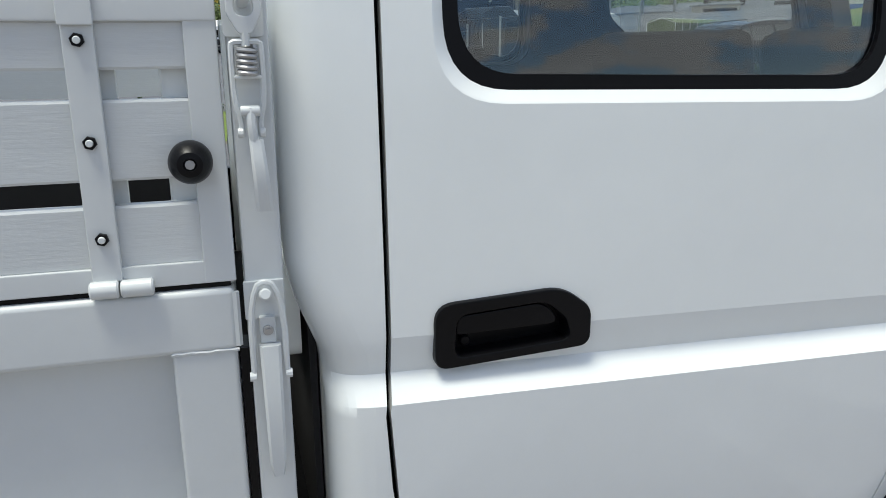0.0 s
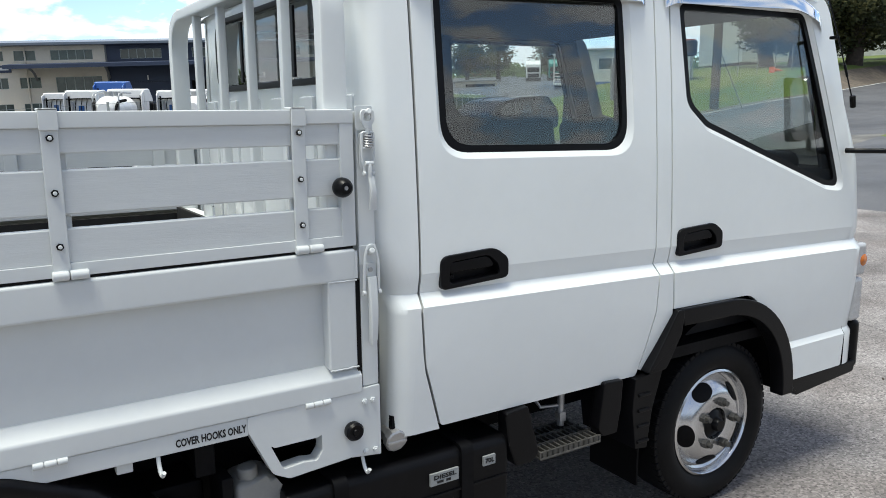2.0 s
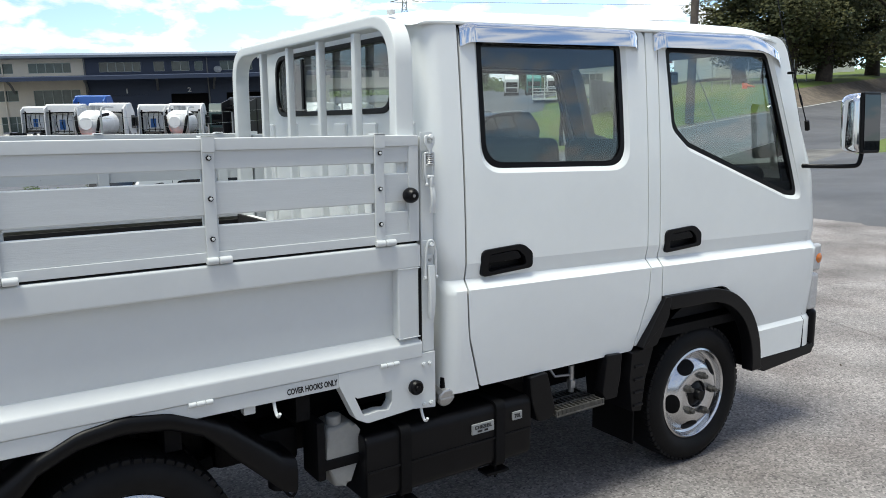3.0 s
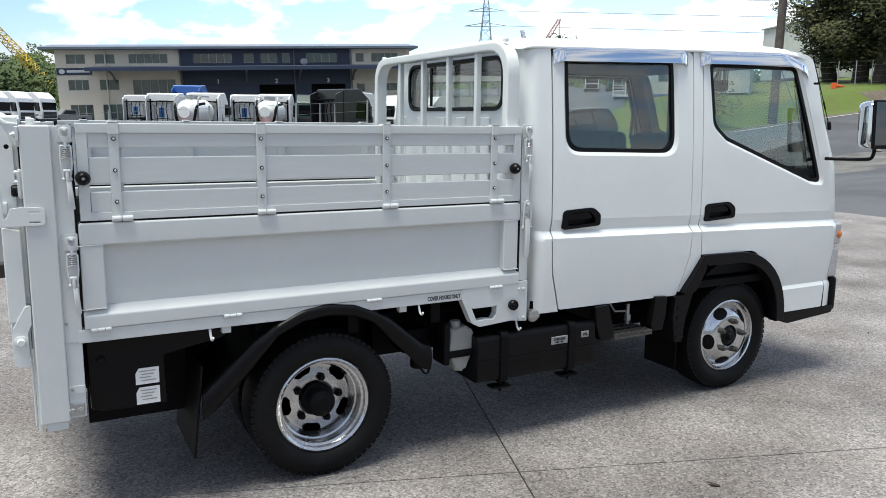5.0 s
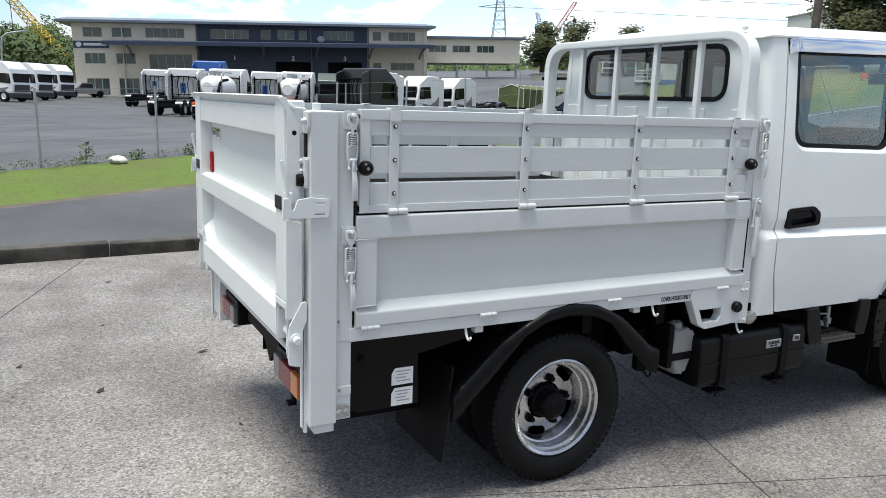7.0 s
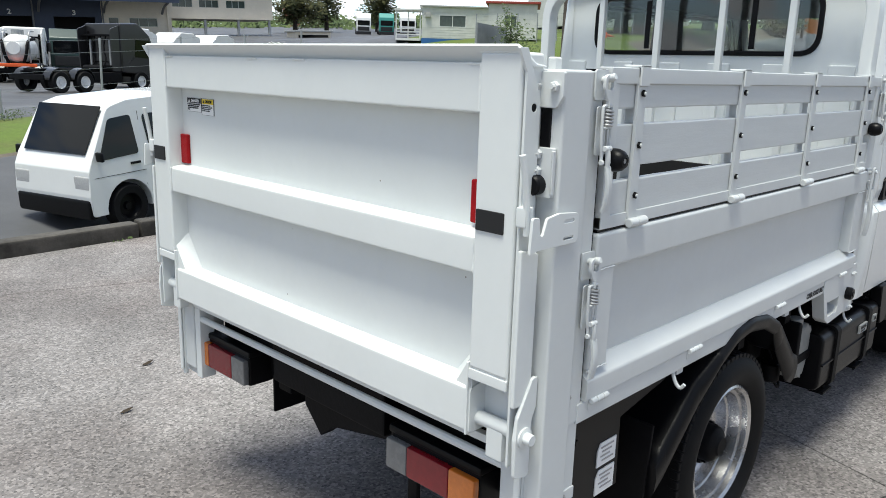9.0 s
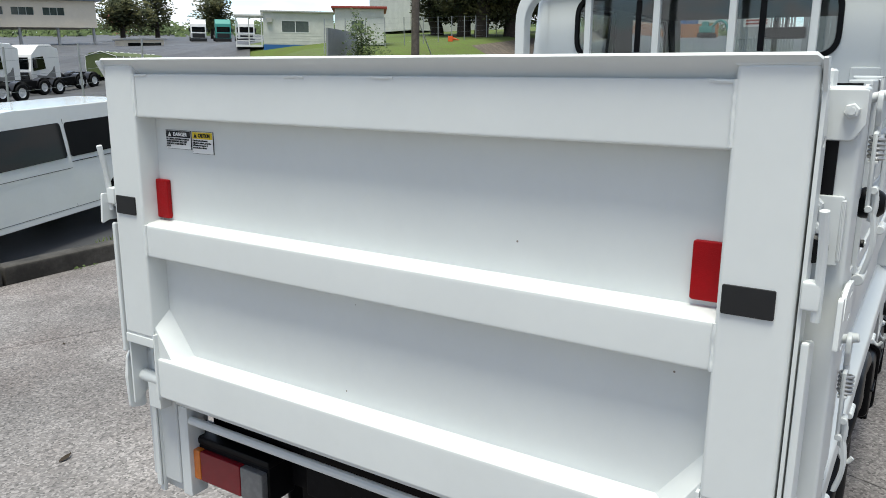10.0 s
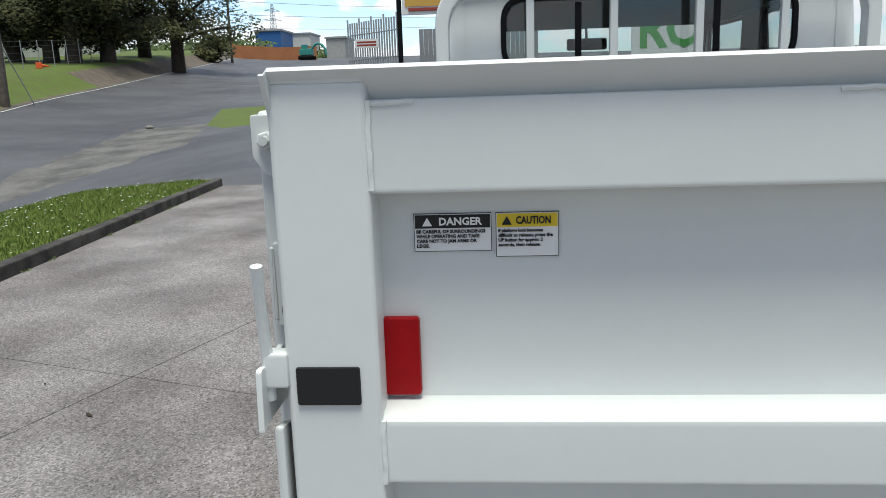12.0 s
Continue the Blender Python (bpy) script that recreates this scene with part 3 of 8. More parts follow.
# mirrors on their arms, aerial, corner lamp
for f, turn in ((lambda y: y, 84), (FAR, -60)):
    bm = bmesh.new()
    tube(bm, [(2.16, f(1.0), 1.318), (2.169, f(0.941), 1.319), (2.29, f(0.835), 1.318), (2.32, f(0.815), 1.325), (2.325, f(0.81), 1.40)], 0.0105, 10, 2)
    arm = tpart("mirror_arm", bm, BLACK, truck, "black tubular mirror arm")
    for nm, mat, b, bev, hgt in (("wing_mirror", CHROME, (-0.05, 0.055, -0.075, 0.075), 0.04, 0.136), ("mirror_rim", BLACK, (-0.061, -0.042, -0.077, 0.077), 0.008, 0.138), ("mirror_face", MIRROR, (-0.064, -0.0615, -0.066, 0.066), 0.001, 0.125)):
        bm = bmesh.new()
        box(bm, *b, -hgt, hgt, bev, 4)
        for v in bm.verts:                   # rounder towards top and bottom
            k = (abs(v.co.z) / 0.14) ** 4
            v.co.y *= 1 - 0.22 * k
            v.co.x += 0.012 * (1 - (v.co.y / 0.08) ** 2) * (1 if v.co.x > 0 else 0)
        bmesh.ops.transform(bm, matrix=pose(2.3, f(0.82), 1.515, 0, 3, turn), verts=bm.verts[:])
        ob = tpart(nm, bm, mat, truck if nm == "wing_mirror" else mir, "chrome-backed door mirror" if nm == "wing_mirror" else "", 60)
        if nm == "wing_mirror":
            mir = ob
bm = bmesh.new()
tube(bm, [(2.102, 0.953, 1.50), (2.024, 0.985, 1.743), (1.988, 1.04, 1.963), (1.93, 1.08, 2.27)], 0.0028, 6)
cyl(bm, (2.112, 0.958, 1.485), (2.095, 0.954, 1.53), 0.011, n=10, bev=0.003)
cyl(bm, (2.07, 0.966, 1.6), (2.056, 0.972, 1.645), 0.005)
box(bm, 2.012, 2.034, 0.985, 1.015, 1.738, 1.75, 0.003)
tpart("aerial", bm, BLACK, truck, "thin black whip aerial on the windscreen pillar")
bm = bmesh.new()
box(bm, 2.295, 2.376, 0.994, 1.25, 0.79, 0.93, 0.018, 3)
lamp = tpart("corner_lamp", bm, CLEARL, truck, "clear corner lamp with an amber bulb")
bm = bmesh.new()
lathe(bm, [(0.0, 0.0), (0.018, 0.003), (0.03, 0.012), (0.034, 0.03)], (2.34, 0.987, 0.857), (0.25, 1, 0), 20)
tpart("amber_bulb", bm, ORANGE, lamp)
bm = bmesh.new()
box(bm, 2.295, 2.37, 0.996, 1.35, 0.595, 0.782, 0.018, 3)
tpart("headlamp", bm, CLEARL, truck, "ribbed clear headlamp side")

bm = bmesh.new()
box(bm, 2.02, 2.05, YC - 0.12, YC + 0.12, 1.72, 1.79, 0.012, 3)
cyl(bm, (2.04, YC, 1.78), (2.08, YC, 1.86), 0.008)
tpart("inside_mirror", bm, BLACK, truck, "black rear-view mirror inside the windscreen")

# bumper, wheel-arch flare and mudguard
bm = bmesh.new()
plate(bm, rounded([(1.9, 0.375, 0.008), (1.955, 0.343, 0.01), (2.36, 0.368, 0.02), (2.36, 0.417, 0.01), (1.9, 0.417, 0.006)]), on_side(1.0), 0.2, (), 0.006)
box(bm, 2.352, 2.412, 1.012, FAR(1.012), 0.37, 0.59, 0.026, 4)
tpart("bumper", bm, BLACK, truck, "black front bumper with side step")


def arc(cx, cz, r, a0, a1, n=16, sx=1.0):
    return [(cx + sx * r * math.cos(radians(a0 + (a1 - a0) * i / n)), cz + r * math.sin(radians(a0 + (a1 - a0) * i / n))) for i in range(n + 1)]


WF, WR = (1.503, 0.315), (-0.928, 0.315)


def flare(f):
    bm = bmesh.new()
    def hoop(a, b):
        return [(1.44 + a * math.cos(t) ** 0.9, 0.38 + b * math.sin(t) ** 0.9) for t in [math.pi / 2 * k / 18 for k in range(18)]] + [(1.44, 0.38 + b)]
    out = hoop(0.438, 0.434) + [(1.205, 0.816)] + [(1.225, 0.755)] + hoop(0.372, 0.374)[::-1]
    plate(bm, [Vector(p) for p in out], lambda a, b, d: (a, f(0.968 + d), b), 0.06, (), 0.006)
    fl = tpart("arch_flare", bm, BLACK, truck, "black plastic wheel-arch flare")
    bm = bmesh.new()
    plate(bm, rounded([(1.052, 0.614, 0.01), (1.142, 0.618, 0.03), (1.212, 0.73, 0.02), (1.225, 0.812, 0.01), (1.19, 0.816, 0.01)]), lambda a, b, d: (a, f(0.966 + d), b), 0.06, (), 0.006)
    tpart("arch_flare_rear", bm, BLACK, fl)
    bm = bmesh.new()               # inner mudguard behind the wheel
    out = [(1.215, 0.755), (1.15, 0.63), (1.10, 0.48), (1.08, 0.345), (1.025, 0.352), (1.005, 0.49), (1.015, 0.6), (1.09, 0.61), (1.15, 0.715), (1.19, 0.76)]
    plate(bm, [Vector(p) for p in out], lambda a, b, d: (a, f(0.985 + d), b), 0.26, (), 0.004)
    for z in (0.36, 0.415, 0.47, 0.525):
        a, b = sorted((f(0.978), f(1.01)))
        box(bm, 1.03, 1.085, a, b, z + 0.01, z + 0.022, 0.004)
    tpart("mudguard", bm, BLACK, fl, "ribbed black mudguard")
    bm = bmesh.new()               # dark wheel house
    pts = [(1.14, 0.5)] + [(p[0], p[1]) for p in arc(WF[0] - 0.03, 0.37, 0.41, 165, 0, 14)] + [(1.88, 0.5)]
    skin(bm, [[Vector((a, f(0.99), b)) for a, b in pts], [Vector((a, f(1.4), b)) for a, b in pts]], closed=False)
    bm.faces.new([bm.verts.new((a, f(1.4), b)) for a, b in pts])
    tpart("wheel_house", bm, UNDER, fl)


flare(lambda y: y)
flare(FAR)

for f in (lambda y: y, FAR):
    bm = bmesh.new()
    a, b = sorted((f(1.06), f(1.3)))
    box(bm, 1.115, 1.125, a, b, 0.16, 0.5, 0.004)
    tpart("front_mud_flap", bm, UNDER, truck, "black rubber flap behind the front wheel")
# entry step under the rear door
bm = bmesh.new()
box(bm, 0.612, 0.865, 0.985, 1.155, 0.417, 0.425, 0.003)
step = tpart("entry_step", bm, TREAD, truck, "dull grey steel tread step")
for j in range(4):                     # grip bars along and across the tread
    bm = bmesh.new()
    box(bm, 0.612, 0.865, 0.987 + 0.052 * j, 0.994 + 0.052 * j, 0.424, 0.444, 0.001)
    tpart("grip_bar", bm, TREAD, step)
for i in range(12):
    bm = bmesh.new()
    box(bm, 0.616 + 0.0215 * i, 0.623 + 0.0215 * i, 0.987, 1.15, 0.424, 0.442, 0.001)
    tpart("cross_bar", bm, TREAD, step)
for a, b in (((0.482, 0.6), (0.60, 0.42)), ((0.965, 0.61), (0.868, 0.43))):
    bm = bmesh.new()
    s = 1 if b[0] > a[0] else -1
    plate(bm, rounded([(a[0], a[1], 0.01), (a[0] + s * 0.085, a[1] + 0.005, 0.01), (b[0] + s * 0.01, b[1] + 0.03, 0.02), (b[0] - s * 0.01, b[1], 0.02), (b[0] - s * 0.075, b[1], 0.01), (a[0] + s * 0.01, a[1] - 0.1, 0.02)]),
          on_side(0.99), 0.05, (), 0.006)
    tpart("step_bracket", bm, BLACK, step, "black step bracket")
bm = bmesh.new()
cyl(bm, (0.79, 1.1, 0.455), (0.79, 1.1, 0.565), 0.012)
cyl(bm, (0.79, 1.1, 0.475), (0.79, 1.1, 0.505), 0.02, n=6)
tube(bm, [(0.79, 1.1, 0.525), (0.72, 1.12, 0.525), (0.70, 1.14, 0.565)], 0.006)
tpart("hose_union", bm, ZINC, step)

# ---- wheels ----


def tyre(y_out, width, parent, cx, cz, r=0.315, bead=0.208):
    """One tyre with shoulder lugs; y_out is its outer side."""
    bm = bmesh.new()
    w = width
    prof = [(bead, 0.012), (bead + 0.008, 0.0), (bead + 0.03, -0.012), (r - 0.055, -0.016), (r - 0.028, -0.008), (r - 0.008, 0.012), (r - 0.002, 0.03), (r, w * 0.5),
            (r - 0.002, w - 0.03), (r - 0.008, w - 0.012), (r - 0.03, w + 0.008), (bead + 0.02, w + 0.01), (bead, w - 0.01)]
    lathe(bm, prof, (cx, y_out, cz), (0, 1, 0), 56)
    n = 64
    for k in range(n):              # shoulder lugs
        a = 2 * math.pi * (k + 0.5) / n
        m = Matrix.Translation((cx, y_out, cz)) @ Matrix.Rotation(a, 4, "Y")
        box(bm, r - 0.02, r - 0.002, 0.004, 0.034, -0.012, 0.012, 0.002, 1, m=m)
    return tpart("tyre", bm, RUBBER, parent, "black rubber tyre with shoulder lugs", 30)


def wheel(name, c, y_out, rear):
    w = tagged(new(name), "silver steel wheel with black tyre")
    w.location = (c[0], y_out + 0.08, c[1])
    w.parent = truck
    w.matrix_parent_inverse = truck.matrix_world.inverted()
    bpy.context.view_layer.update()
    far = y_out > YC
    sgn = -1 if far else 1
    P = lambda d: y_out + sgn * d

    def turn(prof):
        bm = bmesh.new()
        lathe(bm, [(r, d * sgn) for r, d in prof], (c[0], y_out, c[1]), (0, 1, 0), 48)
        return bm
    ty = tyre(y_out if not far else y_out - 0.19, 0.19, w, *c)
    if rear:
        rim = turn([(0.209, 0.02), (0.207, 0.008), (0.2, 0.004), (0.19, 0.012), (0.188, 0.03), (0.178, 0.034), (0.172, 0.07), (0.165, 0.074), (0.16, 0.105), (0.15, 0.118),
                    (0.13, 0.118), (0.105, 0.108), (0.08, 0.108), (0.08, 0.116), (0.13, 0.128), (0.17, 0.13), (0.2, 0.03)])
        hub_d, pcd, depth, slot_d = 0.108, 0.098, 0.108, 0.117
        hubprof = [(0.0, 0.012), (0.03, 0.012), (0.036, 0.02), (0.052, 0.026), (0.06, 0.036), (0.062, 0.085), (0.07, 0.09), (0.072, 0.108)]
    else:
        rim = turn([(0.209, 0.02), (0.208, 0.004), (0.2, 0.0), (0.193, 0.008), (0.188, 0.028), (0.178, 0.034), (0.165, 0.02), (0.14, -0.005), (0.115, -0.016), (0.09, -0.014),
                    (0.062, -0.008), (0.058, 0.004), (0.058, 0.04), (0.12, 0.03), (0.19, 0.06)])
        hub_d, pcd, depth, slot_d = 0.0, 0.088, -0.014, 0.006
        hubprof = [(0.0, -0.034), (0.02, -0.034), (0.025, -0.028), (0.027, -0.012), (0.036, -0.006), (0.05, -0.002), (0.057, 0.006), (0.057, 0.05)]
    r = tpart("rim", rim, STEEL if rear else RIM_BRIGHT, w, "silver painted steel rim", 40)
    n = 5
    for k in range(n):              # oval hand holes: dark discs on the rim put their shade into colour
        a = 2 * math.pi * (k + 0.62) / n
        bm = bmesh.new()
        rr = 0.136 if rear else 0.148
        big = 1.25 if rear else 1.38
        cx, cz = c[0] + rr * math.cos(a), c[1] + rr * math.sin(a)
        out = [big * Vector((0.019 * math.cos(t) * math.cos(a) - 0.033 * math.sin(t) * math.sin(a), 0.019 * math.cos(t) * math.sin(a) + 0.033 * math.sin(t) * math.cos(a))) for t in [2 * math.pi * i / 20 for i in range(20)]]
        hole = [(0.09, -0.014), (0.115, -0.016), (0.14, -0.005), (0.165, 0.02), (0.178, 0.034), (0.188, 0.028)]

        def face(d):
            if rear:
                return slot_d - 0.004
            for (r0, d0), (r1, d1) in zip(hole, hole[1:]):
                if r0 <= d <= r1:
                    return d0 + (d1 - d0) * (d - r0) / (r1 - r0) - 0.003
            return slot_d
        rings = []
        for g in (1.0, 0.7, 0.4, 0.1):
            rings.append([Vector((cx + g * o.x, P(face(Vector((cx + g * o.x - c[0], cz + g * o.y - c[1])).length)), cz + g * o.y)) for o in out])
        skin(bm, rings)
        tpart("hand_hole", bm, UNDER, r)
    bm = turn(hubprof)
    hub = tpart("hub", bm, UNDER if rear else BLACK, w, "black greasy wheel hub", 40)
    for k in range(n):
        a = 2 * math.pi * (k + 0.1) / n
        bm = bmesh.new()
        p = Vector((c[0] + pcd * math.cos(a), P(depth + 0.002), c[1] + pcd * math.sin(a)))
        out = Vector((0, -sgn, 0))
        cyl(bm, p, p + out * 0.02, 0.018, n=6, bev=0.002)
        cyl(bm, p + out * 0.018, p + out * 0.036, 0.0105, n=12, bev=0.001)
        tpart("wheel_nut", bm, UNDER if rear else TREAD, hub)
    return w


wheel("front_wheel", WF, 1.045, False)
wheel("front_wheel", WF, FAR(1.045), False)
wheel("rear_wheel", WR, 1.03, True)
wheel("rear_wheel", WR, FAR(1.03), True)
for yy in (1.235, FAR(1.235) - 0.19):
    iw = tagged(new("inner_rear_wheel"), "inner tyre of the twin rear wheels")
    iw.location = (WR[0], yy, WR[1])
    iw.parent = truck
    iw.matrix_parent_inverse = truck.matrix_world.inverted()
    bpy.context.view_layer.update()
    tyre(yy, 0.19, iw, *WR)

# ---- chassis, tank and things hung under the tray ----
bm = bmesh.new()
for yy in (1.38, FAR(1.38) - 0.07):
    box(bm, -1.85, 2.3, yy, yy + 0.07, 0.42, 0.6, 0.006)
for xx in (-1.7, -0.5, 0.2, 1.0, 1.9):
    box(bm, xx, xx + 0.1, 1.4, FAR(1.4), 0.44, 0.58, 0.004)
cyl(bm, (WR[0], 1.2, WR[1]), (WR[0], FAR(1.2), WR[1]), 0.06)
cyl(bm, (WF[0], 1.2, WF[1]), (WF[0], FAR(1.2), WF[1]), 0.045)
lathe(bm, [(0.02, -0.13), (0.11, -0.1), (0.15, 0), (0.11, 0.1), (0.02, 0.13)], (WR[0], YC, WR[1]), (0, 1, 0), 24)
for yy in (1.35, FAR(1.35) - 0.06):
    tube(bm, [(WR[0] - 0.5, yy, 0.47), (WR[0] - 0.2, yy, 0.40), (WR[0], yy, 0.38), (WR[0] + 0.2, yy, 0.4), (WR[0] + 0.5, yy, 0.47)], 0.03, 8, 1)
box(bm, 0.3, 1.3, 1.5, FAR(1.5), 0.3, 0.62, 0.03)
box(bm, -0.6, 0.1, 1.3, 1.7, 0.4, 0.62, 0.03)
# unseen box added to block light through the gap between cab and tray
box(bm, -0.12, 0.34, 1.2, FAR(1.2), 0.55, 0.68, 0.03)
tpart("chassis", bm, UNDER, truck, "black chassis frame with axles")

bm = bmesh.new()
tank_out = rounded([(0.995, 0.30, 0.035), (1.30, 0.30, 0.05), (1.30, 0.53, 0.05), (0.995, 0.53, 0.035)], 5)
plate(bm, tank_out, lambda a, b, d: (-0.2 + d, a, b), 0.695, (), 0.012)
box(bm, -0.195, 0.49, 0.989, 1.0, 0.405, 0.412, 0.002)
tank = tpart("fuel_tank", bm, BLACK, truck, "black plastic-coated fuel tank")
for xx in (-0.075, 0.322):
    bm = bmesh.new()
    plate(bm, rounded([(0.986, 0.292, 0.03), (1.31, 0.292, 0.05), (1.31, 0.54, 0.05), (0.986, 0.54, 0.03)], 5), lambda a, b, d: (xx + d, a, b), 0.04,
          [rounded([(0.996, 0.301, 0.03), (1.30, 0.301, 0.05), (1.30, 0.529, 0.05), (0.996, 0.529, 0.03)], 5)])
    tube(bm, [(xx + 0.02, 1.02, 0.29), (xx + 0.02, 1.02, 0.25)], 0.006)
    box(bm, xx - 0.03, xx + 0.07, 1.0, 1.06, 0.262, 0.272, 0.002)
    bolt(bm, (xx + 0.02, 1.02, 0.262), (0, 0, -1), 0.01, 0.012)
    tpart("tank_strap", bm, UNDER, tank, "black steel tank strap")
bm = bmesh.new()
lathe(bm, [(0.0, -0.002), (0.03, 0.0), (0.034, 0.004), (0.034, 0.02), (0.028, 0.022), (0.028, 0.06)], (0.13, 1.02, 0.588), (0, 1, 0.25), 10)
box(bm, 0.1, 0.16, 1.016, 1.03, 0.583, 0.593, 0.003)
tpart("fuel_cap", bm, ZINC, tank, "grey fuel filler cap")
for x0, x1, z0, z1 in ((0.216, 0.311, 0.443, 0.48), (0.398, 0.441, 0.457, 0.487)):
    bm = bmesh.new()
    box(bm, x0, x1, 0.9865, 0.9945, z0, z1, 0.001)
    tpart("tank_label", bm, GREYLABEL, tank, "small grey tank label")
write("label_text", "DIESEL", 0.017, Matrix.Translation((0.2635, 0.9855, 0.467)) @ FACE_SIDE, INK, tank, "black printed word", 0.075)
bm = bmesh.new()
box(bm, 0.238, 0.258, 0.9855, 0.987, 0.449, 0.456, 0)
box(bm, 0.268, 0.283, 0.9855, 0.987, 0.449, 0.456, 0)
tpart("label_bar", bm, INK, tank)
write("label_text", "70L", 0.02, Matrix.Translation((0.4195, 0.9855, 0.472)) @ FACE_SIDE, INK, tank, "black printed volume", 0.032)

bm = bmesh.new()
skin(bm, [[Vector((x, y, z)) for x, z in rounded(o, 3)] for y, o in ((1.05, [(-0.315, 0.45, 0.02), (-0.315, 0.57, 0.03), (-0.215, 0.575, 0.03), (-0.185, 0.53, 0.03), (-0.195, 0.46, 0.02), (-0.235, 0.36, 0.02), (-0.285, 0.36, 0.02)]),
    (1.17, [(-0.315, 0.45, 0.02), (-0.315, 0.57, 0.03), (-0.215, 0.575, 0.03), (-0.185, 0.53, 0.03), (-0.195, 0.46, 0.02), (-0.235, 0.36, 0.02), (-0.285, 0.36, 0.02)]))])
bmesh.ops.bevel(bm, geom=[e for e in bm.edges if abs(e.verts[0].co.y - e.verts[1].co.y) < 1e-6], offset=0.022, segments=3, profile=0.5, affect="EDGES", clamp_overlap=True)
cyl(bm, (-0.27, 1.085, 0.565), (-0.272, 1.085, 0.6), 0.026, n=16, bev=0.005)
res = tpart("washer_reservoir", bm, POLY, truck, "cream plastic reservoir in a black cradle", 60)
bm = bmesh.new()
box(bm, -0.33, -0.185, 1.043, 1.08, 0.43, 0.465, 0.006)
box(bm, -0.35, -0.318, 1.04, 1.16, 0.40, 0.60, 0.01)
box(bm, -0.5, -0.36, 1.16, 1.3, 0.44, 0.56, 0.02)
cyl(bm, (-0.46, 1.09, 0.40), (-0.46, 1.09, 0.47), 0.035, n=16, bev=0.006)
tube(bm, [(-0.46, 1.08, 0.41), (-0.43, 1.06, 0.36), (-0.4, 1.08, 0.4), (-0.42, 1.12, 0.5)], 0.005, 6, 2)
tpart("cradle", bm, UNDER, res)

# rear mudguards over the twin wheels
for f in (lambda y: y, FAR):
    bm = bmesh.new()
    path = rounded([(-1.43, 0.455, 0), (-1.385, 0.485, 0.05), (-1.22, 0.64, 0.1), (-1.13, 0.705, 0.1), (-1.03, 0.752, 0.14), (-0.92, 0.768, 0.2), (-0.80, 0.752, 0.14), (-0.71, 0.712, 0.08), (-0.64, 0.675, 0.08), (-0.47, 0.53, 0.05), (-0.43, 0.515, 0)], 6)
    loops = []
    for i, p in enumerate(path):
        k = max(0.0, min(1.0, (0.33 - abs(p.x + 0.92)) / 0.12))
        lip = 0.115 - 0.06 * k                     # the skirt is narrower over the crown of the arch
        loops.append([Vector((p.x, f(y - 0.02 * k), p.y + dz)) for y, dz in ((1.022, -lip), (1.010, -lip * 0.75), (1.006, -lip * 0.4), (1.012, -0.008), (1.03, 0.0), (1.06, 0.003), (1.42, 0.003), (1.42, -0.012), (1.06, -0.014), (1.034, -0.02), (1.03, -lip))])
    skin(bm, loops)
    mg = tpart("rear_mudguard", bm, BLACK, truck, "black plastic rear mudguard", 60)
    bm = bmesh.new()
    a, b = sorted((f(1.03), f(1.44)))
    box(bm, -1.43, -1.42, a, b, 0.185, 0.56, 0.003)
    bmesh.ops.rotate(bm, cent=(-1.425, 1.2, 0.56), matrix=Matrix.Rotation(radians(6), 3, "Y"), verts=bm.verts[:])
    tpart("mud_flap", bm, UNDER, mg, "hanging black rubber mud flap")
    # added black plate, keeps the space behind the flap dark
    bm = bmesh.new()
    a, b = sorted((f(1.3), f(1.31)))
    box(bm, -1.82, -1.44, a, b, 0.3, 0.72, 0.003)
    tpart("inner_panel", bm, UNDER, mg, "black panel behind the flap")

# black lift motor box with two labels
bm = bmesh.new()
plate(bm, [Vector(p) for p in ((-1.825, 0.735), (-1.26, 0.72), (-1.34, 0.66), (-1.56, 0.62), (-1.555, 0.43), (-1.73, 0.43), (-1.775, 0.43), (-1.82, 0.445))], on_side(1.055), 0.04, (), 0.004)
bolt(bm, (-1.78, 1.055, 0.63), (0, -1, 0), 0.016, 0.01)
mbox = tpart("lift_cover", bm, BLACK, truck, "black lift motor cover beside the mast")
bm = bmesh.new()
plate(bm, rect(-1.735, -1.565, 0.425, 0.62, 0.004), on_side(1.09), 0.14, (), 0.003)
tpart("control_box", bm, UNDER, mbox, "black control box")
for z0, z1 in ((0.515, 0.578), (0.437, 0.503)):
    bm = bmesh.new()
    out = [(-1.664, z0), (-1.58, z0), (-1.58, z1), (-1.652, z1), (-1.664, z1 - 0.02)]
    plate(bm, [Vector(p) for p in out], on_side(1.0515), 0.003)
    lb = tpart("warning_label", bm, LABEL, mbox, "white printed label")
    bm = bmesh.new()
    for k in range(4):
        box(bm, -1.65 + 0.006 * (k % 2), -1.592 - 0.008 * (k % 3), 1.050, 1.0512, z1 - 0.014 - 0.012 * k, z1 - 0.010 - 0.012 * k, 0)
    tpart("print_bar", bm, ZINC, lb)

# ---- the tray ----
STRAPS = (-1.698, -1.18, -0.657, -0.131)
bm = bmesh.new()
box(bm, -1.99, 0.06, 1.06, FAR(1.06), 0.755, 0.80, 0.004)
tpart("tray_floor", bm, BEDMAT, truck, "dark tray floor")
bm = bmesh.new()
box(bm, -0.075, -0.06, 1.062, FAR(1.062), 0.805, 1.11, 0.002)
tpart("headboard_lining", bm, BEDMAT, truck, "black lining board of the tray")
bm = bmesh.new()
